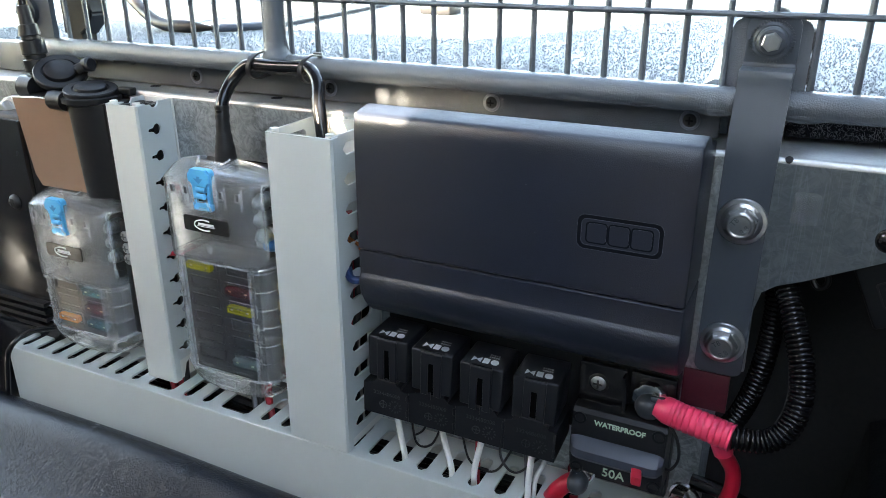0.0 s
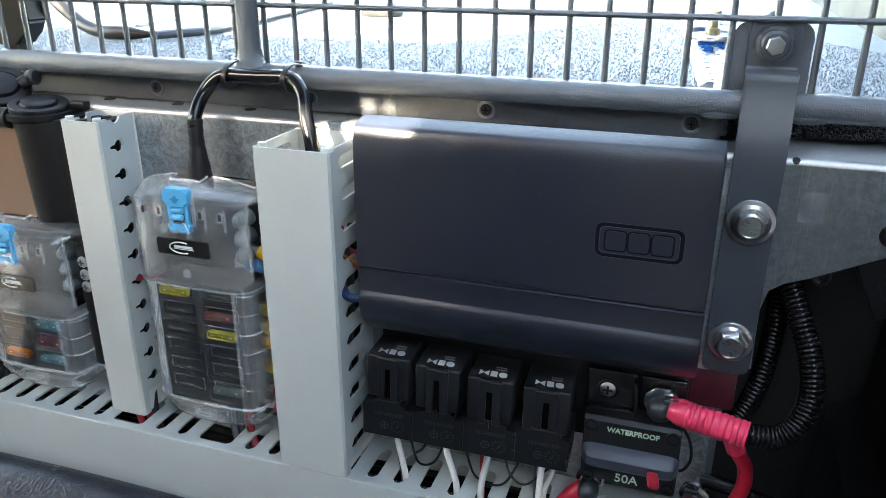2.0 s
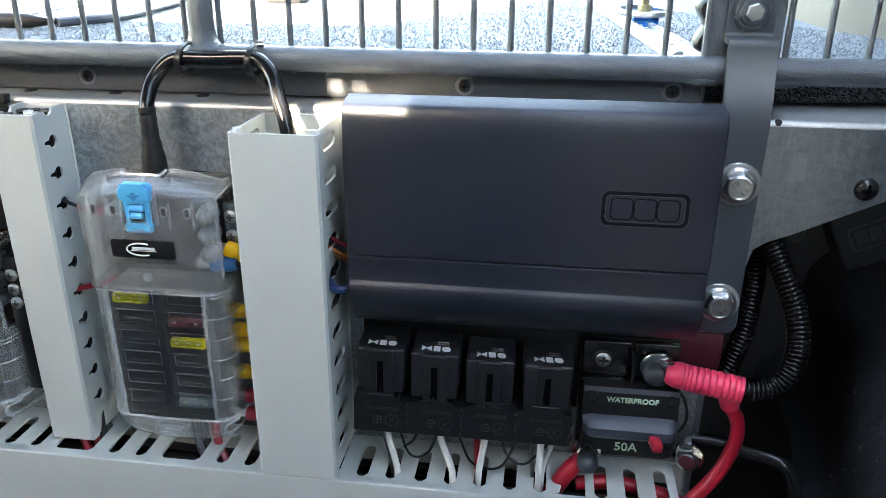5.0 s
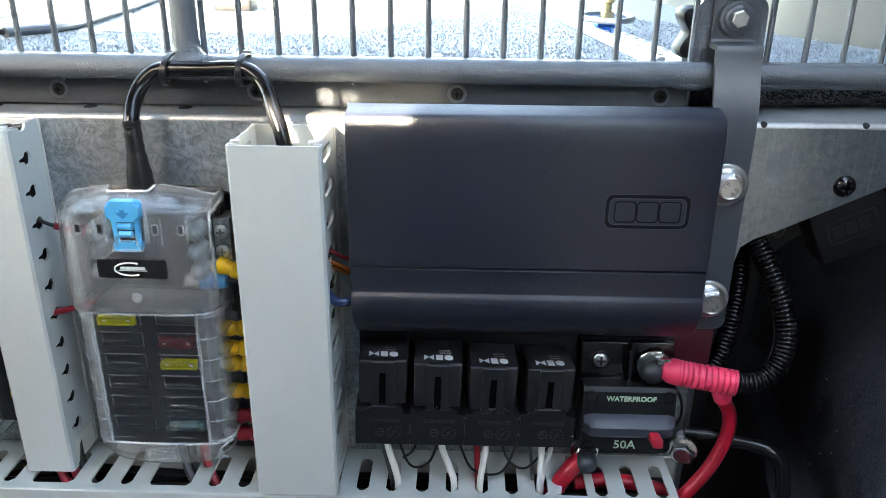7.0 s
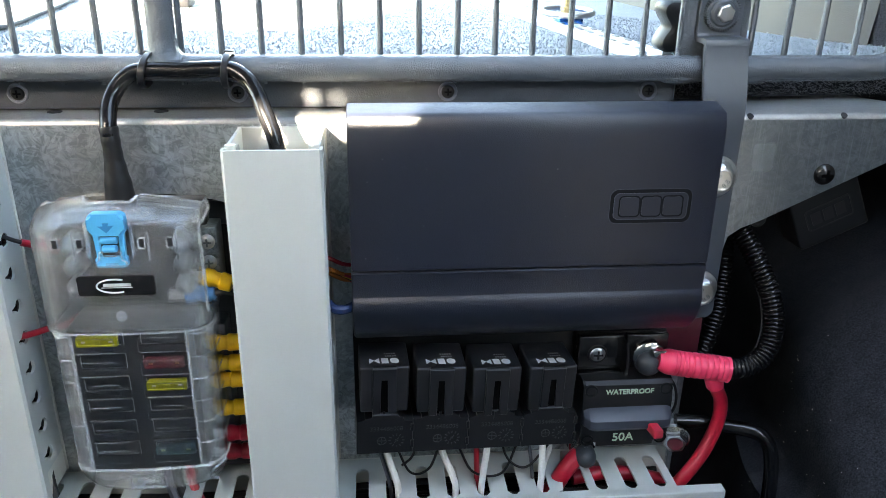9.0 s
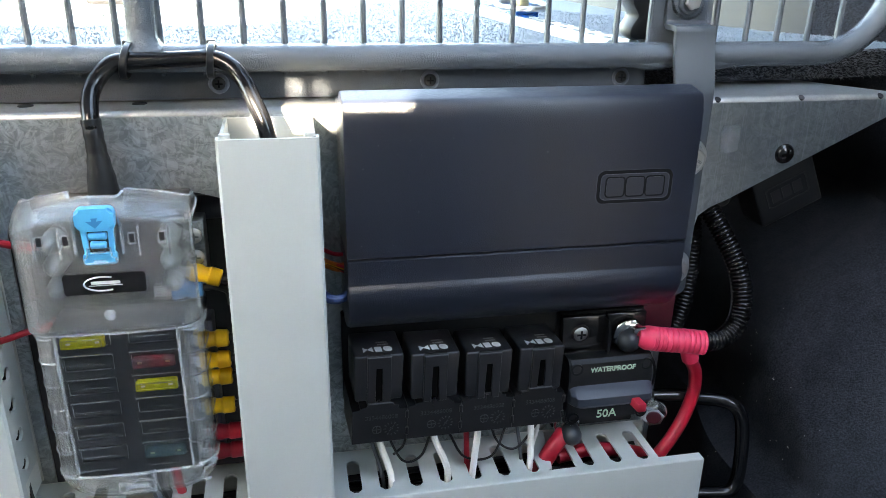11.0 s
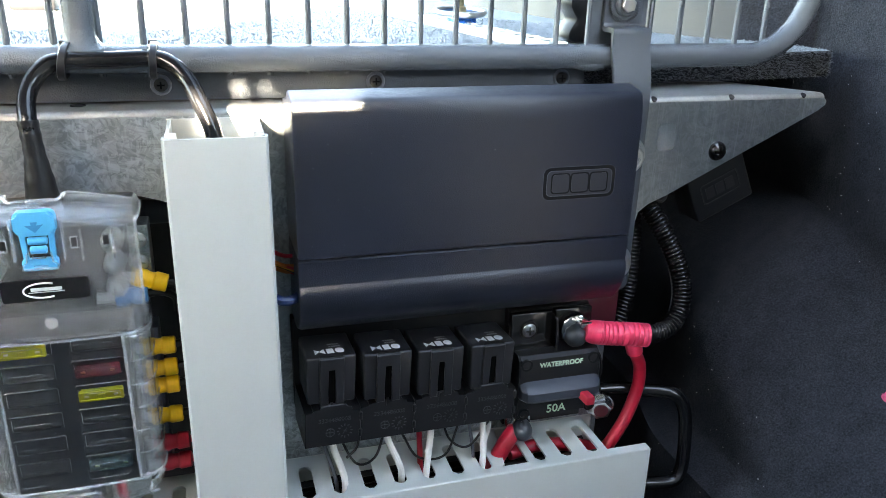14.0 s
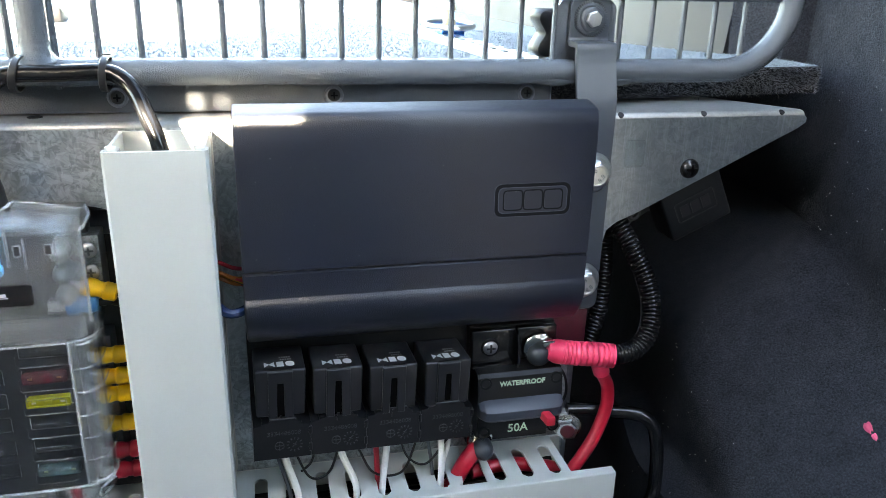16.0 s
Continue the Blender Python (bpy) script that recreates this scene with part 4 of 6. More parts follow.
for i in range(-17, 19):
    x = 0.0041 + (0.0184 if i > 0 else 0.0186) * i
    if x > 0.243:
        break
    z0 = TZ - 0.0078 if x < 0.2 else TZ - 0.002 + max(0, 0.0385 - math.sqrt(max(0, 0.0385 ** 2 - (x - 0.2110) ** 2)))
    if abs(x + 0.1325) < 0.004:
        continue
    part("wire", sweep(bmesh.new(), [(x, TY + 0.0058, z0), (x + 0.0001, TY + 0.0058, 0.10), (x, TY + 0.0058, 0.30)], 0.00155, 8, 2), M_TUBE, guard)
for z in (0.0494, 0.0856, 0.1216, 0.1576):
    part("cross_wire", sweep(bmesh.new(), [(-0.335, TY + 0.0028, z), (0.0, TY + 0.0028, z), (0.2495, TY + 0.0028, z)], 0.0015, 8, 2), M_TUBE, guard)
# plate welded behind the strap
bm = prism(bmesh.new(), round_rect(0.1159, 0.1492, 0.0060, 0.0480, 0.006), xz(-0.0005), 0.004)
part("lug", bm, M_TUBE, guard, "grey lug welded to the tube")
for sx in (0.1140, 0.1505):
    bm = bmesh.new()
    bmesh.ops.create_icosphere(bm, subdivisions=3, radius=0.0062, matrix=Matrix.Translation((sx, TY - 0.0002, TZ - 0.0040)) @ Matrix.Diagonal((1.9, 0.85, 0.62, 1)))
    part("weld", bm, M_TUBE, guard, "smeared weld between lug and tube")

# ---- joggled strap and its bolts ----
strap = thing("mounting_strap", (0.129, PANEL_Y, -0.118), "grey painted steel strap with a joggle, bolted down", "strap")


def strap_pt(u, v, w):
    """u across, v height on the strap; it leans a little."""
    return Vector((u + (v + 0.118) * 0.010, w + 0.0070 * ease(-0.008, 0.026, v), v))


def strap_piece(name, prof):
    """A piece of the strap with the outline prof (depth, height) and slightly rounded long edges."""
    bm = bmesh.new()
    loops = []
    cy, cz = sum(p[0] for p in prof) / len(prof), sum(p[1] for p in prof) / len(prof)
    for u, e in ((0.1209, 0.0005), (0.12105, 0.00015), (0.1214, 0.0), (0.1424, 0.0), (0.14275, 0.00015), (0.1429, 0.0005)):
        loops.append([bm.verts.new(strap_pt(u, z, y + (e if y < -0.0100 and i < len(prof) // 2 else 0))) for i, (y, z) in enumerate(prof)])
    for p, q in zip(loops, loops[1:]):
        for i in range(len(prof)):
            bm.faces.new((p[i], p[(i + 1) % len(prof)], q[(i + 1) % len(prof)], q[i]))
    bm.faces.new(loops[0][::-1])
    bm.faces.new(loops[-1])
    return part(name, bm, M_STRAP, strap)


tab = [(0.1209, 0.0290), (0.1429, 0.0290)] + [(0.1429 - 0.0045 * (1 - math.cos(a)), 0.0445 + 0.0045 * math.sin(a)) for a in [math.pi / 2 * i / 6 for i in range(7)]] + \
      [(0.1209 + 0.0045 * (1 - math.sin(a)), 0.0445 + 0.0045 * math.cos(a)) for a in [math.pi / 2 * i / 6 for i in range(7)]]
bm = prism(bmesh.new(), tab, lambda u, v, w: strap_pt(u, v, -0.0103 + w), 0.0026)
bmesh.ops.bevel(bm, geom=[e for e in bm.edges if all(v.co.y < -0.0032 for v in e.verts) and max(v.co.z for v in e.verts) > 0.0291], offset=0.0004, segments=2, affect="EDGES")
part("upper_tab", bm, M_STRAP, strap)
strap_piece("joggle", [(-0.0103, 0.0290), (-0.0106, 0.0280), (-0.0115, 0.0273), (-0.0207, 0.0272), (-0.0218, 0.0268), (-0.0224, 0.0257), (-0.0225, 0.0240),
                       (-0.0199, 0.0240), (-0.0192, 0.0246), (-0.0107, 0.0247), (-0.0080, 0.0268), (-0.0077, 0.0290)])
foot_r = 0.0040
leg = [(0.1429, 0.0240), (0.1209, 0.0240)] + [(0.1209 + foot_r - foot_r * math.cos(a), -0.1180 + foot_r - foot_r * math.sin(a)) for a in [math.pi / 2 * i / 5 for i in range(6)]] + \
      [(0.1429 - foot_r + foot_r * math.sin(a), -0.1180 + foot_r - foot_r * math.cos(a)) for a in [math.pi / 2 * i / 5 for i in range(6)]]
bm = prism(bmesh.new(), leg, lambda u, v, w: Vector((u + (v + 0.118) * 0.010, -0.0225 + w, v)), 0.0026)
bmesh.ops.bevel(bm, geom=[e for e in bm.edges if all(v.co.y < -0.0224 for v in e.verts) and min(v.co.z for v in e.verts) < 0.0239], offset=0.0004, segments=2, affect="EDGES")
for k in range(9):  # the leg bends back a little towards its top
    cut = bm.verts[:] + bm.edges[:] + bm.faces[:]
    bmesh.ops.bisect_plane(bm, geom=cut, plane_co=(0, 0, -0.008 + 0.0038 * k), plane_no=(0, 0, 1))
for v in bm.verts:
    v.co.y += 0.0070 * ease(-0.008, 0.026, v.co.z)
part("lower_leg", bm, M_STRAP, strap)


def flange_bolt(at, r, hex_r, label, turn, name="flange_bolt"):
    b = thing(name, at, label, "bolt", "bolts on the strap")
    part("flange", cyl(bmesh.new(), at, (0, -1, 0), r, 0, 40, rings=[(0, r), (0.0010, r), (0.0013, r * 0.975), (0.0016, r * 0.82), (0.0019, r * 0.80), (0.0028, hex_r * 1.04)]), M_ZINC, b, limit=0.3)
    p = Vector(at) + Vector((0, -0.0024, 0))
    hb = hexagon(bmesh.new(), p, (0, -1, 0), hex_r * 1.06, 0.0052, turn, 0.0010)
    cyl(hb, p - Vector((0, 0.0046, 0)), (0, -1, 0), hex_r, 0, 32, rings=[(0, hex_r * 0.93), (0.0006, hex_r * 0.91), (0.0011, hex_r * 0.84), (0.0013, hex_r * 0.76), (0.0013, hex_r * 0.70), (0.0011, hex_r * 0.64)])
    part("hex_head", hb, M_ZINC, b, limit=0.3)
    for along, lean, txt in ((0.0027, turn + 0.6, "8.8"), (-0.0030, turn + 0.6, "T8")):  # raised head marks
        m = Matrix.Translation((at[0], p.y - 0.0058, at[2])) @ FRONT @ Matrix.Rotation(lean, 4, "Z") @ Matrix.Translation((0, -along, 0))
        lettering("head_mark", txt, 0.0036, m, M_GALV_DULL, b)
    return b


flange_bolt((0.1332, -0.0226, -0.0387), 0.0108, 0.0070, "zinc-plated hexagon flange bolt on the strap", 0.35)
flange_bolt((0.1325, -0.0226, -0.1005), 0.0104, 0.0070, "zinc-plated hexagon flange bolt on the strap", 0.1)
CB = Vector((0.1334, -0.0030, 0.0385))
tb = thing("clamp_bolt", CB, "small steel bolt in a knurled grey knob", "bolt")
n = 44
bm = cyl(bmesh.new(), CB, (0, -1, 0), 0.0082, 0, n, rings=[(-0.0002, 0.0082), (0.0018, 0.0082), (0.0026, 0.0072)])
for i in range(n):
    a = 2 * math.pi * i / n
    c, s = math.cos(a), math.sin(a)
    m = Matrix.Translation(CB + Vector((0.0083 * c, -0.0012, 0.0083 * s))) @ Matrix.Rotation(-a, 4, "Y")
    bmesh.ops.create_cube(bm, size=1.0, matrix=m @ Matrix.Diagonal((0.0019, 0.0024, 0.00055, 1)))
part("knurled_washer", bm, M_STRAP, tb)
part("collar", cyl(bmesh.new(), CB + Vector((0, -0.0022, 0)), (0, -1, 0), 0.006, 0, 28, rings=[(0, 0.0066), (0.0014, 0.0062), (0.0022, 0.0052)]), M_STRAP, tb)
part("hex_head", hexagon(bmesh.new(), CB + Vector((0, -0.0038, 0)), (0, -1, 0), 0.0042, 0.0030, 0.3, 0.0004), M_ZINC, tb, limit=0.3)
# black lobed knob behind the barrier
bm = cyl(bmesh.new(), (0.1332, 0.0030, 0.0290), (0, 1, 0), 0.0055, 0.022, 20)
rings = []
for dy, grow in ((0.0210, 0.80), (0.0222, 0.94), (0.0245, 1.0), (0.0360, 1.0), (0.0385, 0.94), (0.0398, 0.80)):
    ring = []
    for i in range(96):
        a = 2 * math.pi * i / 96
        q = (0.0184 - 0.0033 * math.cos(6 * a)) * grow
        ring.append(bm.verts.new((0.1332 + q * math.cos(a), dy, 0.0290 + q * math.sin(a))))
    rings.append(ring)
for p, q in zip(rings, rings[1:]):
    for i in range(96):
        bm.faces.new((p[i], p[(i + 1) % 96], q[(i + 1) % 96], q[i]))
bm.faces.new(rings[0][::-1])
bm.faces.new(rings[-1])
solo("lobed_knob", bm, M_BLACK_MATT, "black plastic lobed clamping knob behind the mesh barrier", "knob")

# rail on the platform with a tie-down ring
rail = thing("lashing_rail", (0.108, 0.2, 0.0103), "bright aluminium lashing rail on the grey carpet", "rail")
rp = [(-0.0115, 0.0), (-0.0115, 0.0026), (-0.0075, 0.0052), (-0.0042, 0.0052), (-0.0042, 0.0016), (0.0042, 0.0016), (0.0042, 0.0052), (0.0075, 0.0052), (0.0115, 0.0026), (0.0115, 0.0)]


def rail_place(u, v, w):
    y = 0.030 + w
    return Vector((0.1165 - 0.035 * (y / 0.5) + u, y, 0.0106 + v))


part("channel", prism(bmesh.new(), rp, rail_place, 0.95), M_ALU, rail)
for k in range(30):
    y = 0.040 + 0.020 * k
    bm = bmesh.new()
    for s in (-1, 1):
        c = rail_place(s * 0.0046, 0.0053, y - 0.03)
        prism(bm, round_rect(c.x - 0.0016, c.x + 0.0016, c.y - 0.0042, c.y + 0.0042, 0.0015, 3), xy(c.z), 0.0004)
    part("notch", bm, M_GALV_DULL, rail)
fit = thing("tie_down_ring", (0.106, 0.196, 0.0158), "steel ring on a blue anodised tie-down fitting", "tie-down ring")
c = Vector((0.1065, 0.196, 0.0140))
part("foot", boxed(c.x - 0.009, c.x + 0.009, c.y - 0.014, c.y + 0.014, c.z - 0.003, c.z + 0.007, bevel=0.002), M_ANOD, fit, "blue anodised foot")
part("stud", cyl(bmesh.new(), c + Vector((0, 0, 0.006)), (0, 0, 1), 0.0045, 0, 18, rings=[(0, 0.005), (0.006, 0.005), (0.007, 0.003), (0.012, 0.003), (0.013, 0.005), (0.018, 0.004)]), M_BRASS, fit)
ringpts = [c + Vector((0.0185 * math.cos(a), 0.0185 * math.sin(a), 0.0085 + 0.0015 * math.sin(a))) for a in [2 * math.pi * i / 28 for i in range(29)]]
part("ring", sweep(bmesh.new(), ringpts, 0.0021, 10, 2), M_ZINC, fit)


# ---- fuse blocks with clear covers ----
def fuse_block(xc, ztop, zmid, rows, fuses, label, plate=0.0205, drop=0.0):
    """A fuse block: black base, fuses, studs and a milky cover with a clear window. xc: its middle; ztop, zmid: top and foot of the cover's upper half."""
    hw, zwin, zbot = 0.0372, -0.1722, -0.1890
    f = thing("fuse_block", (xc, PANEL_Y, zbot), label, "fuse box", "fuse blocks with clear covers")
    part("base_plate", boxed(xc - 0.034, xc + 0.034, -0.0290, PANEL_Y - 0.0004, zbot + 0.008, ztop - 0.006, bevel=0.001), M_BLACK, f)
    # section of the cover from the left rim round the front to the right rim
    def section(u, y_front, half, rim=-0.0300):
        rc = 0.0115
        corner = math.pi / 2 * rc
        side = max(0.001, rim - (y_front + rc))
        flat = 2 * (half - rc)
        total = 2 * side + 2 * corner + flat
        s = u * total
        if s < side:
            return -half, rim - s
        s -= side
        if s < corner:
            a = s / rc
            return -half + rc - rc * math.cos(a), y_front + rc - rc * math.sin(a)
        s -= corner
        if s < flat:
            k = s / flat * 2 - 1
            return -half + rc + s, y_front - 0.0009 * (1 - k * k)
        s -= flat
        if s < corner:
            a = s / rc
            return half - rc + rc * math.sin(a), y_front + rc - rc * math.cos(a)
        s -= corner
        return half, y_front + rc + s

    zlip = ztop - 0.0055

    def upper_place(u, v):
        if v < 0.7:
            x, y = section(u, -0.0598, hw)
            return Vector((xc + x, y, zmid + (zlip - 0.0060 * (x / hw) ** 2 - zmid) * v / 0.7))
        k = (v - 0.7) / 0.3
        x, y = section(u, -0.0598, hw)
        yy = y + (-0.0350 - y) * (0.80 * k) if y < -0.0350 else y
        x *= 1 - 0.05 * k
        return Vector((xc + x, yy, zlip - 0.0060 * (x / hw) ** 2 + 0.0065 * math.sin(min(1, k * 1.15) * math.pi / 2)))

    def keep_upper(u, v):
        p = upper_place(u, v)
        x = p.x - xc
        if v > 0.86 and -0.0135 < x < 0.0085:
            return False
        if x > hw - 0.004 and p.y > -0.0520 and zmid + 0.0060 < p.z < zlip - 0.0050:
            return False
        return True

    cover = part("cover", shell(bmesh.new(), upper_place, 52, 36, 0.0016, keep_upper), M_FROST, f, "milky clear plastic cover")
    cover.visible_shadow = False
    # thick rim round the side opening
    rim = [(xc + hw - 0.0012, -0.0528, zmid + 0.0060), (xc + hw - 0.0012, -0.0530, zmid + 0.020), (xc + hw - 0.0012, -0.0530, zlip - 0.0060), (xc + hw + 0.0002, -0.0490, zlip - 0.0030), (xc + hw + 0.0004, -0.036, zlip - 0.001)]
    part("rim", sweep(bmesh.new(), rim, 0.0006, 6, 5), M_RIB, cover)

    top = [upper_place(i / 52, 1.0) for i in range(1, 52)]
    for run in ([q for q in top if q.x - xc < -0.0135], [q for q in top if q.x - xc > 0.0085]):
        part("rim", sweep(bmesh.new(), run, 0.0006, 6, 1), M_RIB, cover)
    notch = [upper_place(i / 52, 0.875) + Vector((0, -0.0006, 0)) for i in range(53)]
    notch = [q for q in notch if -0.0138 < q.x - xc < 0.0088]
    part("rim", sweep(bmesh.new(), [top_q for top_q in (Vector((xc - 0.0142, -0.046, notch[0].z + 0.0022)), *notch, Vector((xc + 0.0098, -0.046, notch[-1].z + 0.0022)))], 0.0007, 6, 2), M_RIB, cover)
    for u in (0.004, 0.13):
        part("edge_line", sweep(bmesh.new(), [upper_place(u, 0.02 + 0.65 * i / 8) + Vector((-0.0002, -0.0002, 0)) for i in range(9)], 0.0005, 6, 1), M_RIB, cover)

    xl, lw = xc + 0.0009, hw - 0.0011  # the lower half is a little narrower

    def band_place(u, v):
        x, y = section(u, -0.0590, lw)
        return Vector((xl + x, y, zwin + (zmid - 0.0006 - zwin) * v))

    inset = 0.0105
    lower = part("side_band", shell(bmesh.new(), band_place, 60, 4, 0.0015, lambda u, v: band_place(u, v).x - xl < -lw + inset), M_FROST, cover)
    lower.visible_shadow = False
    lower = part("side_band", shell(bmesh.new(), band_place, 60, 4, 0.0015, lambda u, v: band_place(u, v).x - xl > lw - inset and band_place(u, v).y < -0.034), M_FROST, cover)
    lower.visible_shadow = False
    wnd = part("window", shell(bmesh.new(), band_place, 60, 4, 0.0013, lambda u, v: abs(band_place(u, v).x - xl) <= lw - inset), M_CLEAR, cover, "scratched clear window")
    wnd.visible_shadow = False
    for s in (-1, 1):
        part("ridge", boxed(xl + s * (lw - inset) - 0.0006, xl + s * (lw - inset) + 0.0006, -0.0603, -0.0585, zwin, zmid - 0.001, bevel=0.0003, seg=1), M_RIB, cover)
        for k in range(rows + 1):
            z = zwin + 0.002 + (zmid - zwin - 0.004) * k / rows
            pts = [(xl + s * (lw - inset + 0.001), -0.0594, z), (xl + s * (lw - 0.005), -0.0583, z - 0.0003), (xl + s * (lw - 0.0012), -0.0535, z - 0.0007), (xl + s * lw, -0.0460, z - 0.001), (xl + s * lw, -0.0360, z - 0.001)]
            part("rib", sweep(bmesh.new(), pts, 0.00044, 6, 4), M_RIB, cover)
    lip = [band_place(i / 40, 1.0) + Vector((0, -0.0004, 0)) for i in range(4, 37)]
    part("lip", sweep(bmesh.new(), lip, 0.0006, 6, 1), M_RIB, cover)
    lip = [band_place(i / 40, 0.0) + Vector((0, -0.0003, 0)) for i in range(2, 39)]
    part("lip", sweep(bmesh.new(), lip, 0.0007, 6, 1), M_RIB, cover)

    def foot_place(u, v):
        k = 1 - v
        x, y = section(u, -0.0590 + 0.004 * k * k, lw * (1 - 0.10 * k ** 3))
        bow = 0.0045 * (1 - (x / hw) ** 2)
        return Vector((xl + x, y, zwin - 0.0004 - (0.0105 + bow) * k))

    foot = part("foot_band", shell(bmesh.new(), foot_place, 48, 8, 0.0015, lambda u, v: foot_place(u, v).x - xc < hw - 0.0065 or foot_place(u, v).z < zwin - 0.0095), M_FROST, cover)
    hook = [(hw - 0.0004, -0.0530, -0.0006), (hw - 0.0050, -0.0582, -0.0022), (hw - 0.0070, -0.0590, -0.0050), (hw - 0.0066, -0.0580, -0.0085), (hw - 0.0040, -0.0560, -0.0098)]
    part("hook", sweep(bmesh.new(), [(xc + x, y, zwin + z) for x, y, z in hook], 0.0007, 7, 5), M_RIB, cover, "bright hooked edge of the cover")
    foot.visible_shadow = False
    zl = zwin - 0.0075
    part("foot_label", ring_outline(bmesh.new(), round_rect(xc - 0.0085, xc + 0.0085, zl - 0.0036, zl + 0.0036, 0.0008), round_rect(xc - 0.0079, xc + 0.0079, zl - 0.0030, zl + 0.0030, 0.0006), xz(-0.0600), 0.0014), M_RIB, cover)
    part("foot_mark", prism(bmesh.new(), [(xc - 0.006, zl - 0.001), (xc + 0.006, zl - 0.001), (xc + 0.005, zl + 0.0012), (xc - 0.005, zl + 0.0012)], xz(-0.0600), 0.0012), M_RIB, cover)
    # latch: a rounded head, two arms with a hinge between them, and a foot under a clear catch
    zt = ztop - 0.0005
    head = prism(bmesh.new(), round_rect(xc - 0.0078, xc + 0.0075, zlip - 0.0052, zt - 0.0004, 0.0026), xz(-0.0630), 0.0048)
    bmesh.ops.bevel(head, geom=[e for e in head.edges if all(v.co.y < -0.0629 for v in e.verts)], offset=0.0012, segments=3, affect="EDGES")
    la = part("latch", head, M_BLUE, cover, "bright blue plastic latch")
    for s in (-1, 1):
        arm = [(xc + s * 0.0043, zlip - 0.0046), (xc + s * 0.0064, zlip - 0.0046), (xc + s * 0.0058, zlip - 0.0170), (xc + s * 0.0039, zlip - 0.0170)]
        part("latch_arm", prism(bmesh.new(), arm if s < 0 else arm[::-1], xz(-0.0618), 0.0026), M_BLUE, la)
        part("latch_guard", boxed(xc + s * 0.0093 - 0.0005, xc + s * 0.0093 + 0.0005, -0.0622, -0.0594, zlip - 0.0165, zlip + 0.0015, bevel=0.0004, seg=1), M_RIB, cover, "clear ridge beside the latch")
    foot_b = prism(bmesh.new(), round_rect(xc - 0.0068, xc + 0.0066, zlip - 0.0202, zlip - 0.0152, 0.0014), xz(-0.0620), 0.0028)
    part("latch_foot", foot_b, M_BLUE, la)
    for z, hw_bar, lift in ((-0.0075, 0.0036, 0.0002), (-0.0112, 0.0031, 0.0006)):
        bar = cyl(bmesh.new(), (xc - hw_bar + 0.0002, -0.0618 - lift, zlip + z), (1, 0, 0), 0.0016, 0, 14, rings=[(0, 0.0011), (0.0004, 0.0016), (2 * hw_bar - 0.0004, 0.0016), (2 * hw_bar, 0.0011)])
        part("latch_bar", bar, M_BLUE, la)
    part("latch_gap", boxed(xc - 0.0040, xc + 0.0040, -0.0602, -0.0596, zlip - 0.0150, zlip - 0.0052), M_BLACK, la, "dark gap behind the hinge")
    catch = [(-0.0055, -0.0124), (-0.0030, -0.0124), (-0.0030, -0.0145), (0.0030, -0.0145), (0.0030, -0.0124), (0.0055, -0.0124), (0.0060, -0.0165), (0.0078, -0.0175), (0.0080, -0.0196), (-0.0080, -0.0196), (-0.0078, -0.0175), (-0.0060, -0.0165)]
    part("catch", ring_outline(bmesh.new(), [(xc + u * 0.86, zlip + v) for u, v in catch], [(xc + u * 0.77, zlip - 0.0160 + (v + 0.0160) * 0.86) for u, v in catch], xz(-0.0634), 0.0012), M_RIB, la, "clear catch over the latch foot")
    part("catch_mark", boxed(xc - 0.0026, xc + 0.0026, -0.0623, -0.0619, zlip - 0.0193, zlip - 0.0180), M_RIB, la)
    arrow = [(-0.0016, 0.0026), (0.0016, 0.0026), (0.0010, 0.0010), (0.0042, 0.0014), (0.0000, -0.0026), (-0.0044, 0.0010), (-0.0014, 0.0010)]
    part("latch_arrow", prism(bmesh.new(), [(xc + u * 0.8, zlip - 0.0016 + v * 0.85) for u, v in arrow], xz(-0.06312), 0.0004), M_BLUE_DARK, la)
    for x in (-0.0230, -0.0128, 0.0132, 0.0252):
        z = zlip - 0.0092
        part("vent", boxed(xc + x - 0.0010, xc + x + 0.0010, -0.0611, -0.0596, z - 0.0020, z + 0.0018), M_BLACK, cover, "small slot in the cover")
        part("vent_rim", ring_outline(bmesh.new(), round_rect(xc + x - 0.0016, xc + x + 0.0014, z - 0.0030, z + 0.0022, 0.0005, 2), round_rect(xc + x - 0.0011, xc + x + 0.0011, z - 0.0021, z + 0.0019, 0.0002, 2), xz(-0.0615), 0.0016), M_RIB, cover)
        part("vent_ridge", boxed(xc + x + (0.0022 if x > 0 else -0.0030), xc + x + (0.0030 if x > 0 else -0.0022), -0.0616, -0.0598, z - 0.0085, z + 0.0050, bevel=0.0003, seg=1), M_RIB, cover)
    # name plate with a silver curved stroke
    zn = zmid + plate
    pl = part("name_plate", prism(bmesh.new(), round_rect(xc - 0.0165, xc + 0.0165, zn - 0.0046, zn + 0.0046, 0.0012), xz(-0.0614), 0.0010), M_LOGOPLATE, cover, "black gloss name plate")
    arc = [(xc + 0.0075 * math.cos(a) - 0.0008, -0.0615, zn + 0.0032 * math.sin(a)) for a in [radians(60 + 240 * i / 20) for i in range(21)]]
    part("stroke", sweep(bmesh.new(), arc, 0.00038, 6, 1), M_SILVER_PRINT, pl, "silver curved stroke")
    part("bar", boxed(xc - 0.0055, xc + 0.0062, -0.0616, -0.0613, zn - 0.0002, zn + 0.0012), M_SILVER_PRINT, pl)
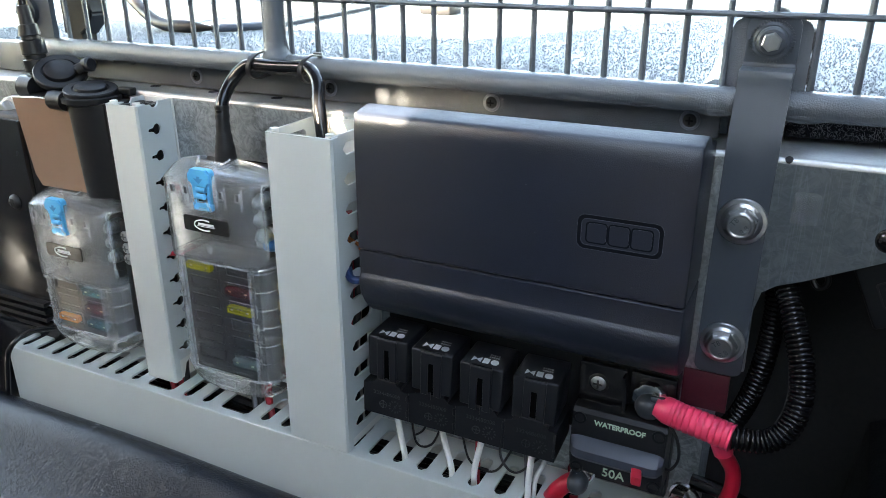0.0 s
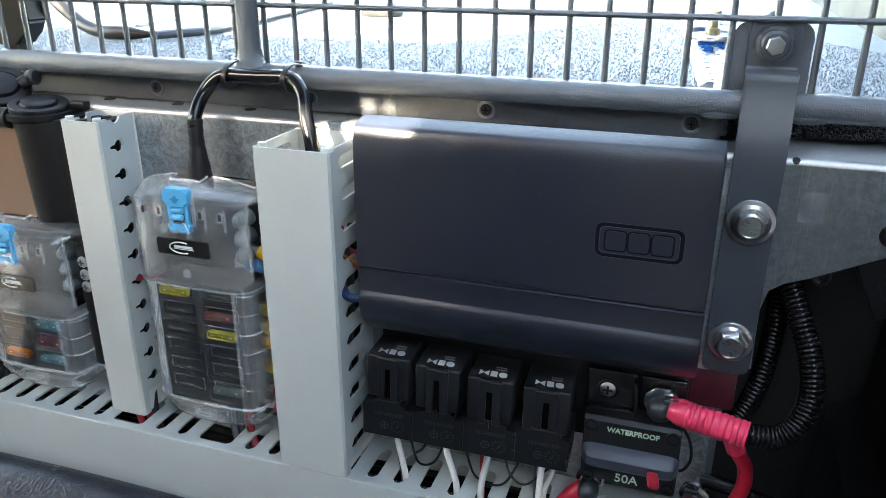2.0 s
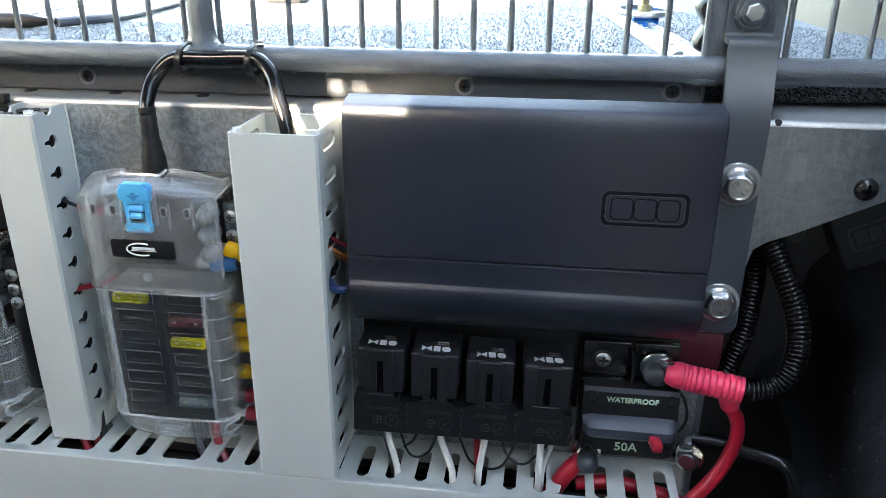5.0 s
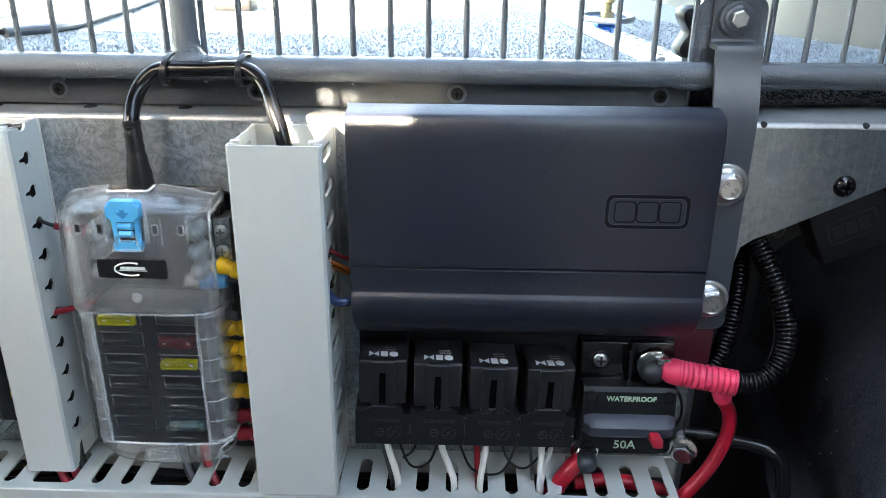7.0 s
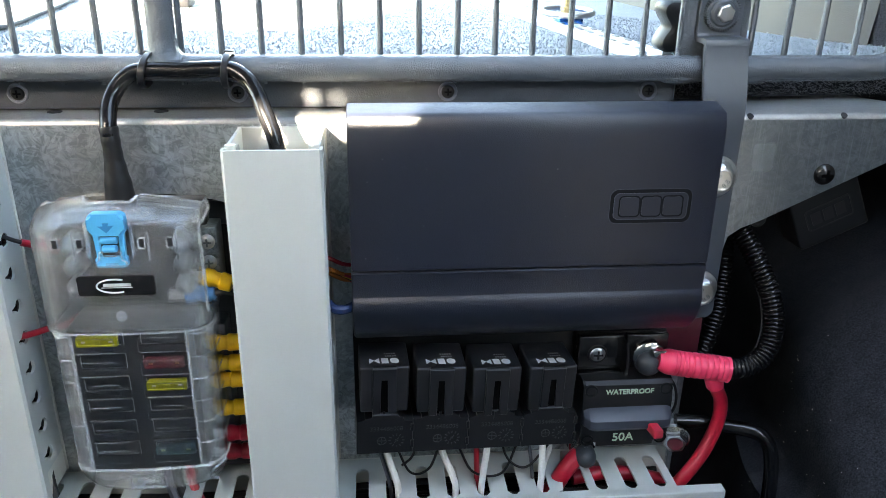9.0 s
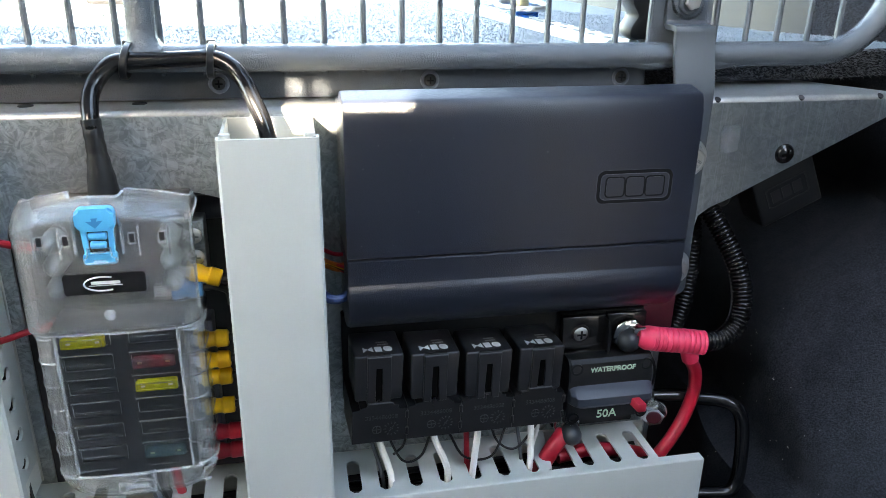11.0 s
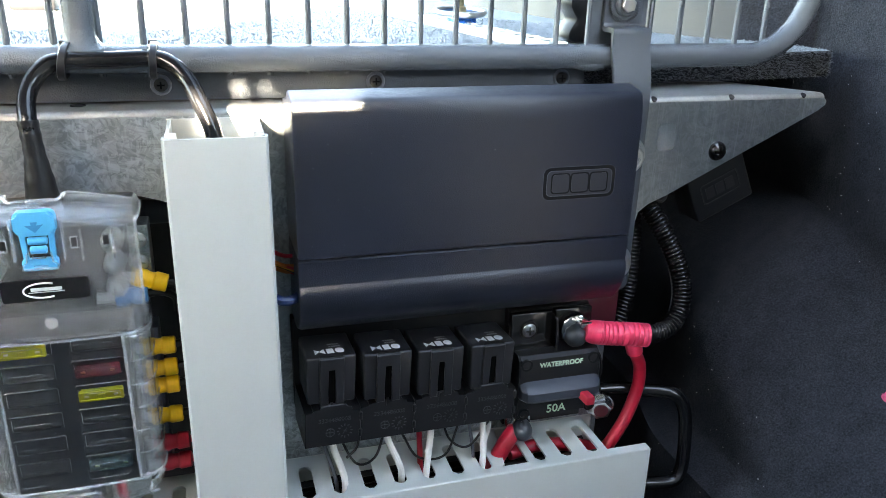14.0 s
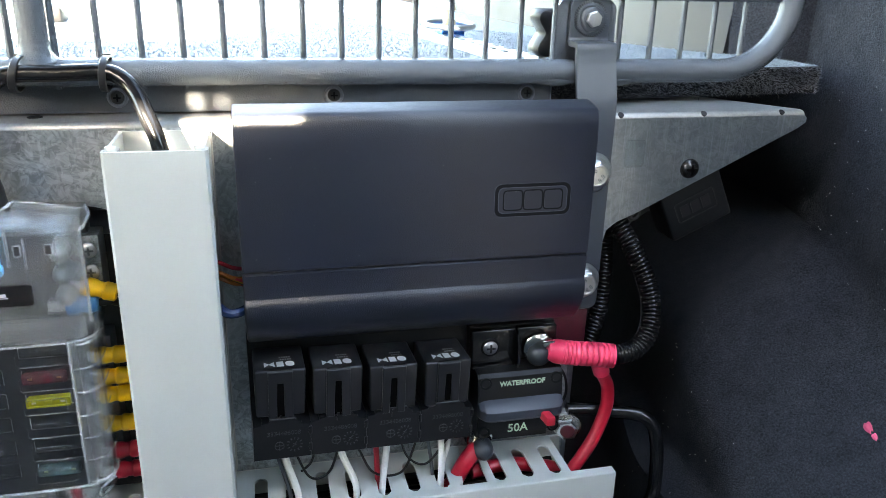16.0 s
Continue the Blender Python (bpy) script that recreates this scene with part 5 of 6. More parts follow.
    part("bar", boxed(xc - 0.0065, xc + 0.0070, -0.0616, -0.0613, zn - 0.0009, zn - 0.0006), M_SILVER_PRINT, pl)
    part("boss", cyl(bmesh.new(), (xc, -0.0604, zmid + 0.0085), (0, -1, 0), 0.0023, 0, 22, rings=[(0, 0.0026), (0.0006, 0.0024), (0.0006, 0.0012), (0.0002, 0.0006)]), M_RIB, cover)
    # studs inside
    for s in (-1, 1):
        for k in range(3):
            z = ztop - 0.0230 - 0.0105 * k
            p = (xc + s * 0.0245, -0.0290, z)
            part("stud", cyl(bmesh.new(), p, (0, -1, 0), 0.005, 0, 16, rings=[(0, 0.0048), (0.0110, 0.0048), (0.0140, 0.0042), (0.0165, 0.0028), (0.0176, 0.0014), (0.0179, 0.0005)]), M_GALV_DULL, f, "dull steel domed stud nut")
    part("bus_bar", boxed(xc - 0.031, xc + 0.031, -0.0335, -0.0290, zmid + 0.004, ztop - 0.016, bevel=0.0006), M_BLACK, f)
    # carrier and fuses
    z1 = zmid - 0.0010
    part("carrier", boxed(xc - 0.0285, xc + 0.0285, -0.0532, -0.0285, zwin - 0.004, z1, bevel=0.0008), M_BLACK, f, "black fuse carrier")
    for col in (0, 1):
        cx = xc + (-0.0142 if col == 0 else 0.0142)
        for k in range(rows):
            z = z1 - 0.0050 - drop - 0.01215 * k
            part("pocket", ring_outline(bmesh.new(), round_rect(cx - 0.0108, cx + 0.0108, z - 0.0042, z + 0.0042, 0.001), round_rect(cx - 0.0098, cx + 0.0098, z - 0.0032, z + 0.0032, 0.0008), xz(-0.0542), 0.0020), M_BLACK, f)
            u0, u1 = cx - 0.0096, cx + 0.0084
            part("window_mark", ring_outline(bmesh.new(), round_rect(u0, u1, z - 0.0046, z + 0.0030, 0.0014), round_rect(u0 + 0.00014, u1 - 0.00014, z - 0.00446, z + 0.00286, 0.0013), xz(-0.0602), 0.0006), M_MARKING, wnd)
            mat = fuses.get((col, k))
            if mat:
                bm = bmesh.new()
                box(bm, cx - 0.0088, cx + 0.0088, -0.0550, -0.0533, z - 0.0022, z + 0.0022, bevel=0.0003, seg=1)
                box(bm, cx - 0.0093, cx + 0.0093, -0.0568, -0.0548, z - 0.0024, z + 0.0024, bevel=0.0005, seg=1)
                fu = part("fuse", bm, mat, f, "translucent coloured blade fuse")
                part("fuse_rim", ring_outline(bmesh.new(), round_rect(cx - 0.0092, cx + 0.0092, z - 0.0023, z + 0.0023, 0.0006), round_rect(cx - 0.0085, cx + 0.0085, z - 0.0016, z + 0.0016, 0.0004), xz(-0.0574), 0.0008), mat, fu)
                for dx in (-0.0060, 0.0060):
                    part("contact", boxed(cx + dx - 0.0009, cx + dx + 0.0009, -0.0571, -0.0567, z - 0.0004, z + 0.0004), M_BRASS, fu)
                part("rating", boxed(cx - 0.0016, cx + 0.0016, -0.0575, -0.0569, z - 0.0009, z + 0.0009, bevel=0.0002, seg=1), mat, fu)
    return f


fuse_block(-0.1512, -0.0385, -0.0970, 6, {(0, 0): M_FUSE_Y, (1, 1): M_FUSE_R, (1, 2): M_FUSE_Y, (1, 5): M_FUSE_G},
           "twelve-way fuse block under a milky clear cover with blue latch", 0.0238)
fuse_block(-0.2795, -0.0740, -0.1340, 3, {(1, 0): M_FUSE_T, (1, 1): M_FUSE_R, (1, 2): M_FUSE_T, (0, 2): M_FUSE_O},
           "six-way fuse block under a milky clear cover with blue latch", 0.0220, 0.0015)


def crimp(at, way, material, label, wire=M_BLACK, tail=0.05, name="crimp_terminal", droop=0.0):
    """An insulated crimp sleeve on the end of a wire."""
    way = Vector(way).normalized()
    at = Vector(at)
    c = thing(name, at, label, "wire terminal", "crimp terminals on the fuse blocks")
    part("tongue", boxed(at.x - 0.008, at.x + 0.001, at.y - 0.0006, at.y + 0.0006, at.z - 0.0025, at.z + 0.0025), M_ZINC, c)
    part("sleeve", cyl(bmesh.new(), at, way, 0.0043, 0, 16, rings=[(0, 0.0036), (0.0005, 0.0043), (0.0040, 0.0043), (0.0055, 0.0037), (0.0075, 0.0037), (0.0085, 0.0044), (0.0135, 0.0041), (0.014, 0.0032)]), material, c)
    e = at + way * 0.0125
    part("wire", sweep(bmesh.new(), [e, e + way * 0.006 + Vector((0, 0.001, -droop)), e + way * 0.012 + Vector((0, 0.004, -0.004 - droop)), e + way * 0.013 + Vector((0, 0.006, -0.012))], 0.0019, 8, 5), wire, c)
    return c


for z, mt, lb in ((-0.0800, M_YELLOW, "yellow"), (-0.1160, M_YELLOW, "yellow"), (-0.1275, M_YELLOW, "yellow"), (-0.1370, M_YELLOW, "yellow"), (-0.1535, M_YELLOW, "yellow"),
                  (-0.1690, M_RED, "red"), (-0.1805, M_RED, "red")):
    w = (1, -0.05, -0.32) if z > -0.1 else (1, 0, 0.01)
    crimp((-0.1190 + (0.002 if z < -0.16 else 0), -0.0370, z), w, mt, lb + " insulated crimp terminal beside the fuse block", M_BLACK if mt == M_YELLOW else M_RED)
crimp((-0.1285, -0.0360, -0.0895), (1, 0, 0.02), surface("blue_crimp_sleeve", (0.03, 0.17, 0.40), 0.34), "blue insulated crimp terminal beside the fuse block", M_BLACK)
for z, mt, lb in ((-0.1200, M_YELLOW, "yellow"), (-0.1440, M_BLUE_WIRE, "blue"), (-0.1550, M_YELLOW, "yellow"), (-0.1660, M_BLUE_WIRE, "blue")):
    crimp((-0.2370, -0.0400, z), (1, 0.3, -0.05), mt, lb + " insulated crimp terminal beside the fuse block")
for z in (-0.0640, -0.0745, -0.0860):
    c = (-0.1165, -0.0330, z)
    pan_screw(c, 0.0036, "bright terminal screw on the fuse block", M_ZINC, 0.0014, "terminal_screw", None, "terminal screws", M_GALV_DULL)
for z in (-0.1005, -0.1090, -0.1170):
    pan_screw((-0.2405, -0.0430, z), 0.0036, "bright terminal screw on the fuse block", M_ZINC, 0.0014, "terminal_screw", None, "terminal screws", M_GALV_DULL)
solo("terminal_strip", boxed(-0.1215, -0.1120, -0.0330, PANEL_Y + 0.001, -0.0925, -0.0570, bevel=0.0008), M_GALV_DULL, "dull metal terminal strip beside the fuse block", "terminal strip")
solo("terminal_strip", boxed(-0.1215, -0.1125, -0.0330, PANEL_Y + 0.001, -0.1860, -0.1080, bevel=0.0008), M_GREYBAR, "dark grey terminal strip beside the fuse block", "terminal strip")
solo("terminal_strip", boxed(-0.2450, -0.2355, -0.0430, PANEL_Y - 0.0004, -0.1720, -0.0900, bevel=0.0008), M_BLACK, "black terminal strip beside the fuse block", "terminal strip")


def wire(name, pts, r, material, label, category="wire", seg=10, n=7, group=""):
    return solo(name, sweep(bmesh.new(), pts, r, seg, n), material, label, category, group=group)


wire("thin_wire", [(-0.2065, -0.0365, -0.0580), (-0.2000, -0.0380, -0.0600), (-0.1930, -0.0330, -0.0640), (-0.1860, -0.0260, -0.0660)], 0.0010, M_BLACK, "thin black wire leaving the slim duct")
wire("thin_wire", [(-0.1985, -0.0375, -0.0608), (-0.1920, -0.0330, -0.0645), (-0.1850, -0.0260, -0.0680)], 0.0017, M_RED, "red sleeve on a thin wire beside the duct")
wire("red_wire", [(-0.2085, -0.0370, -0.1095), (-0.2010, -0.0370, -0.1075), (-0.1930, -0.0340, -0.1060), (-0.1840, -0.0260, -0.1070)], 0.0016, M_RED, "red wire leaving the slim duct")
M_ORANGE = surface("orange_cable_sheath", (0.42, 0.11, 0.012), 0.36, 0, 0.1, 90, 900, 0.05)
for dz, dy, mt, lb in ((0.0, 0.0, M_ORANGE, "orange"), (-0.0040, 0.0030, M_ORANGE, "orange"), (0.0036, 0.0040, M_RED, "red")):
    wire("thin_wire", [(-0.0720, -0.0420 + dy, -0.0700 + dz), (-0.0600, -0.0440 + dy, -0.0745 + dz), (-0.0520, -0.0420 + dy, -0.0790 + dz), (-0.0430, -0.0360 + dy, -0.0810 + dz)], 0.0010, mt, "thin " + lb + " wire passing from duct to control box", n=6, seg=7)
wire("blue_wire", [(-0.0640, -0.0480, -0.0870), (-0.0560, -0.0560, -0.0905), (-0.0480, -0.0520, -0.0905), (-0.0420, -0.04, -0.089)], 0.0023, M_BLUE_WIRE, "blue cable entering the control box")
for k, mt in enumerate((M_RED, M_YELLOW, M_BLACK, M_RED)):
    wire("thin_wire", [(-0.0680, -0.0400, -0.0720 - 0.001 * k), (-0.0560, -0.0430 + 0.002 * k, -0.0770 - 0.0012 * k), (-0.0450, -0.0400, -0.0830 - 0.001 * k)], 0.0008, mt, "thin wire entering the control box", n=5, seg=6)
for x, y, mt in ((-0.080, -0.044, M_RED), (-0.074, -0.036, M_BLACK), (-0.068, -0.046, M_BLUE_WIRE), (-0.087, -0.034, M_BLACK), (-0.069, -0.036, M_RED), (-0.078, -0.052, M_RUBBER), (-0.0640, -0.0420, M_BLACK), (-0.0655, -0.0300, M_RUBBER), (-0.0640, -0.0520, M_BLACK)):
    wire("loose_wire", [(x, y, -0.060), (x + 0.002, y + 0.002, -0.10), (x - 0.002, y, -0.15), (x, y, -0.199)], 0.0021, mt, "wire running down inside the upright duct", n=4, seg=7)

for x, y, mt in ((-0.2260, -0.0400, M_BLACK), (-0.2205, -0.0330, M_RUBBER), (-0.2150, -0.0420, M_BLACK), (-0.2110, -0.0340, M_RUBBER), (-0.2240, -0.0300, M_BLACK), (-0.2180, -0.0290, M_BLACK), (-0.2120, -0.0285, M_BLACK)):
    wire("loose_wire", [(x, y, -0.0125), (x + 0.001, y + 0.001, -0.06), (x - 0.001, y, -0.12), (x, y + 0.001, -0.198)], 0.0031, mt, "dark wire running down inside the slim duct", n=4, seg=8)

# black feed cable looped over the barrier's tube
feed = thing("feed_cable", (-0.1545, -0.0368, -0.0450), "thick black cable looped over the barrier tube", "cable")
part("sheath", sweep(bmesh.new(), [(-0.1522, -0.0372, -0.0180), (-0.1529, -0.0358, -0.0086), (-0.1533, -0.0305, -0.0012), (-0.1514, -0.0259, 0.0052), (-0.1465, -0.0228, 0.0112), (-0.1397, -0.0216, 0.0138), (-0.1211, -0.0220, 0.0141), (-0.1030, -0.0224, 0.0147),
                                   (-0.0955, -0.0248, 0.0124), (-0.0896, -0.0292, 0.0068), (-0.0845, -0.0368, -0.0032), (-0.0802, -0.0408, -0.0155), (-0.0785, -0.0420, -0.0350), (-0.0790, -0.0420, -0.090)], 0.0037, 18, 8), M_RUBBER, feed)
part("heat_shrink", sweep(bmesh.new(), [(-0.1530, -0.0356, -0.0082), (-0.1522, -0.0372, -0.0180), (-0.1516, -0.0382, -0.0300), (-0.1512, -0.0388, -0.0460)], 0.0046, 20, 8,
                          lambda s: 0.0041 + 0.0030 * ease(0.35, 1.05, s) + 0.00014 * math.sin(37 * s)), M_SHRINK, feed, "black shrink sleeve widening at its foot")


def cable_tie(x, tilt):
    """A flat band round the tube and the cable, a little askew, with its lock behind."""
    t = thing("cable_tie", (x, -0.012, 0.006), "black cable tie holding the cable to the tube", "cable tie", "cable ties")
    bm = bmesh.new()
    mid = Vector((x, -0.0133, 0.0130))
    loops = []
    for i in range(32):
        a = 2 * math.pi * i / 32
        p = Vector((x + tilt * math.sin(a), -0.0133 + 0.0132 * math.cos(a), 0.0130 + (0.0072 - 0.0010 * math.cos(a)) * math.sin(a)))
        n = (p - mid).normalized()
        w = Vector((0.0017, 0, 0))
        loops.append([bm.verts.new(c) for c in (p - w, p - w * 0.75 + n * 0.0008, p + w * 0.75 + n * 0.0008, p + w)])
    for p, q in zip(loops, loops[1:] + loops[:1]):
        for k in range(4):
            bm.faces.new((p[k], p[(k + 1) % 4], q[(k + 1) % 4], q[k]))
    part("band", bm, M_BLACK, t)
    part("lock", boxed(x - 0.0021, x + 0.0021, -0.0110, -0.0070, 0.0192, 0.0214, bevel=0.0006), M_BLACK, t)


cable_tie(-0.1390, 0.0014)
cable_tie(-0.1030, 0.0006)


# ---- relays in their base ----
SLOPE = Matrix.Rotation(radians(2.6), 4, "Z") @ Matrix.Rotation(radians(1.6), 4, "Y")
PIV = Vector((0.0075, -0.040, -0.148))
ROW = Matrix.Translation(PIV) @ SLOPE @ Matrix.Translation(-PIV)
M_SMALL_PRINT = surface("faded_print", (0.22, 0.22, 0.23), 0.6)
RX = [-0.0352, -0.0073, 0.0206, 0.0485]


def relay(xc):
    f = thing("relay", (xc, -0.040, -0.148), "black plastic plug-in relay with white printed mark on top", "relay", "relays in a row")
    z0, z1, yf, yb, hw = -0.1490, -0.1238, -0.0555, -0.0300, 0.0122
    case = boxed(xc - hw, xc + hw, yf, yb, z0, z1, bevel=0.0012, seg=3)
    for v in case.verts:  # drawn in a little towards the foot
        v.co.x = xc + (v.co.x - xc) * (1 - 0.05 * max(0, (z1 - v.co.z) / (z1 - z0) - 0.2))
    part("case", case, M_RELAY, f)
    flap = [(xc - 0.0058, z0 - 0.0010), (xc - 0.0018, z0 - 0.0010), (xc - 0.0018, z1 - 0.0062), (xc + 0.0018, z1 - 0.0062), (xc + 0.0018, z0 - 0.0010), (xc + 0.0060, z0 - 0.0010), (xc + 0.0060, z1 - 0.0004), (xc - 0.0058, z1 - 0.0004)]
    lid = prism(bmesh.new(), flap, xz(yf - 0.0014), 0.0026)
    bmesh.ops.bevel(lid, geom=[e for e in lid.edges if all(v.co.y < yf - 0.0013 for v in e.verts)], offset=0.0003, segments=1, affect="EDGES")
    part("flap", lid, M_RELAY, f)
    # flat plate instead of a deep slot; its shade is in the colour
    part("flap_slot", boxed(xc - 0.0018, xc + 0.0018, yf - 0.0003, yf + 0.001, z0 - 0.0008, z1 - 0.0062), M_SLOT, f)
    part("flap_edge", boxed(xc - 0.0054, xc + 0.0056, yf + 0.0004, yf + 0.0012, z1 - 0.0010, z1 + 0.0003), M_BLACK_MATT, f)
    part("tongue", boxed(xc - 0.0007, xc + 0.0005, yf - 0.0016, yf - 0.0008, z0 - 0.0034, z0 + 0.0010), M_BLACK, f)
    # plain white shapes in place of the maker's mark
    y0, h = -0.0492, 0.0025
    marks = [[(-0.0074, -h), (-0.0070, h), (-0.0048, 0.0003)], [(-0.0024, -h), (-0.0050, 0.0), (-0.0022, h)],
             [(-0.0014, -h), (0.0020, -h), (0.0022, h), (-0.0012, h)], round_rect(0.0030, 0.0072, -h, h, 0.0020, 4)]
    for sh in marks:
        part("print", prism(bmesh.new(), [(xc + u - 0.10 * v, y0 + v) for u, v in sh], xy(z1 - 0.00002), 0.00012), M_PRINT, f)
    for k, (a, b) in enumerate(((0.0006, 0.0064), (0.0002, 0.0060))):  # small print
        for n in range(5):
            u = xc + a + (b - a) * n / 5
            part("small_print", boxed(u, u + (b - a) * 0.15, y0 + 0.0040 + 0.0024 * k, y0 + 0.0052 + 0.0024 * k, z1 - 0.0001, z1 + 0.0001), M_SMALL_PRINT, f)
    return f


def seated(dx, dy, dz, lean):
    """The seat of a relay in the row, a little proud, high or turned."""
    return ROW @ pose(dx, -0.040 + dy, -0.148 + dz, 0, 0, lean)


first = relay(RX[0])
for x, dy, dz, lean in ((RX[1] - 0.0006, -0.0020, 0.0010, -0.8), (RX[2] - 0.0008, -0.0014, -0.0006, 0.0), (RX[3], 0.0, -0.0018, 0.8)):
    copy_thing(first, seated(x, dy, dz, lean))
first.matrix_basis = seated(RX[0] - 0.0004, 0.0004, 0.0010, -0.6)

rb = thing("relay_socket_row", (0.0075, -0.040, -0.169), "row of black interlocked relay sockets with moulded marks", "relay base")
for i, x in enumerate(RX):
    bm = bmesh.new()
    prof = [(x - 0.0141, -0.1705), (x + 0.0137, -0.1705), (x + 0.0137, -0.1520), (x + 0.0090, -0.1520), (x + 0.0090, -0.1495), (x + 0.0064, -0.1495), (x + 0.0064, -0.1480),
            (x - 0.0064, -0.1480), (x - 0.0064, -0.1498), (x - 0.0100, -0.1498), (x - 0.0100, -0.1512), (x - 0.0141, -0.1512)]
    prism(bm, prof, xz(-0.0578), 0.0300)
    bmesh.ops.bevel(bm, geom=[e for e in bm.edges if all(v.co.y < -0.0577 for v in e.verts)], offset=0.0003, segments=1, affect="EDGES")
    s = part("socket", bm, M_BLACK, rb)
    for z in (-0.1545, -0.1640):
        part("clip", boxed(x + 0.0126, x + 0.0142, -0.0588, -0.0570, z - 0.0032, z + 0.0012, bevel=0.0003, seg=1), M_BLACK, s)
    lettering("moulded_number", "3334486008", 0.0033, Matrix.Translation((x + 0.0005, -0.0579, -0.1562)) @ FRONT, M_MARK, s, "raised moulded digits")
    bm = bmesh.new()
    cx, rr = x - 0.0018, 0.0022
    sweep(bm, [(cx + rr * math.cos(a), -0.0579, -0.1630 + rr * math.sin(a)) for a in [2 * math.pi * k / 20 for k in range(21)]], 0.00022, 5, 1)
    box(bm, cx - 0.0020, cx + 0.0020, -0.0581, -0.0577, -0.16318, -0.16282)
    box(bm, cx - 0.00018, cx + 0.00018, -0.0581, -0.0577, -0.1650, -0.1610)
    part("moulded_dial", bm, M_MARK, s)
    bm = bmesh.new()
    cx = x + 0.0056
    for k in range(12):
        a = 2 * math.pi * k / 12
        m = Matrix.Translation((cx + 0.0034 * math.cos(a), -0.0579, -0.1630 + 0.0034 * math.sin(a))) @ Matrix.Rotation(-a, 4, "Y")
        bmesh.ops.create_cube(bm, size=1.0, matrix=m @ Matrix.Diagonal((0.0011, 0.0005, 0.0005, 1)))
    for turn, long in ((-55, 0.0036), (35, 0.0016)):
        m = Matrix.Translation((cx, -0.0579, -0.1630)) @ Matrix.Rotation(radians(turn), 4, "Y")
        bmesh.ops.create_cube(bm, size=1.0, matrix=m @ Matrix.Diagonal((long, 0.0005, 0.0004, 1)))
    part("moulded_dial", bm, M_MARK, s)
rb.matrix_basis = ROW @ rb.matrix_basis
# bracket reaches up under the box, where its black replaces the panel's shade
solo("relay_bracket_shade", boxed(-0.0500, 0.0662, -0.0275, PANEL_Y - 0.0004, -0.166, -0.1135, bevel=0.0008), M_BLACK_MATT, "black bracket behind the relays, widened to stand for shade", "bracket")

# white and dark wires from the relay base down into the tray
TOPS = ((-0.0344, -0.0283, 0.0018), (-0.0060, 0.0020, 0.0018), (0.0188, 0.0158, 0.0018), (0.0480, 0.0478, 0.0018))
for a, b, rr in TOPS:
    wire("white_wire", [(a, -0.047, -0.167), (a + (b - a) * 0.12, -0.0485, -0.178), (a + (b - a) * 0.75, -0.0510, -0.191), (b, -0.0510, -0.2005), (b - 0.0006, -0.0490, -0.222)], rr, M_WHITE, "white insulated wire from the relay base into the tray", group="white wires under the relays")
wire("white_wire", [(0.0520, -0.040, -0.167), (0.0535, -0.0430, -0.182), (0.0500, -0.0460, -0.194), (0.0495, -0.0460, -0.222)], 0.0013, M_WHITE, "thin white wire behind the relay wires", group="white wires under the relays")
wire("grey_wire", [(-0.0400, -0.040, -0.167), (-0.0370, -0.0430, -0.182), (-0.0325, -0.0460, -0.200), (-0.0310, -0.0460, -0.222)], 0.0011, M_GREYBAR, "thin grey wire under the relay base")
for pts in ([(-0.0300, -0.040, -0.176), (-0.0220, -0.048, -0.1905), (-0.0120, -0.049, -0.1880), (-0.0060, -0.046, -0.174)],
            [(0.0040, -0.042, -0.180), (0.0120, -0.047, -0.1935), (0.0270, -0.048, -0.1940), (0.0360, -0.043, -0.178)],
            [(0.0260, -0.040, -0.172), (0.0300, -0.046, -0.1860), (0.0400, -0.049, -0.1900), (0.0520, -0.046, -0.178)],
            [(-0.0170, -0.038, -0.170), (-0.0200, -0.042, -0.184), (-0.0260, -0.043, -0.190)]):
    wire("thin_wire", pts, 0.0007, M_BLACK, "thin black wire looped under the relay base", n=8, seg=6)
wire("red_wire", [(0.0135, -0.040, -0.166), (0.0140, -0.042, -0.185), (0.0150, -0.044, -0.222)], 0.0016, M_RED, "red wire from the relay base into the tray")
wire("grey_wire", [(0.0400, -0.040, -0.167), (0.0425, -0.042, -0.182), (0.0445, -0.045, -0.200), (0.045, -0.045, -0.222)], 0.0010, M_GREYBAR, "thin grey wire under the relay base")
r = random.Random(8)
for k in range(14):  # dark runs that fill the tray
    wire("loose_wire", [(-0.35 + 0.118 * i, -0.026 - 0.0024 * k + r.uniform(-0.002, 0.002), -0.214 - 0.004 * (k % 3) + r.uniform(-0.003, 0.002)) for i in range(5)], 0.0021, (M_BLACK, M_RUBBER)[k % 2], "black wire lying inside the cable tray", n=5, seg=7)
for k in range(9):  # coloured runs inside the tray
    z, y = -0.212 - r.random() * 0.012, -0.027 - r.random() * 0.028
    mt = (M_BLACK, M_BLACK, M_RUBBER, M_RUBBER, M_BLACK, M_GREYBAR, M_RED, M_BLACK, M_RUBBER)[k]
    wire("loose_wire", [(-0.35 + 0.118 * i, y + r.uniform(-0.004, 0.004), z + r.uniform(-0.004, 0.006)) for i in range(5)], 0.0017 + 0.0012 * r.random(), mt, "wire lying inside the cable tray", n=6, seg=7)
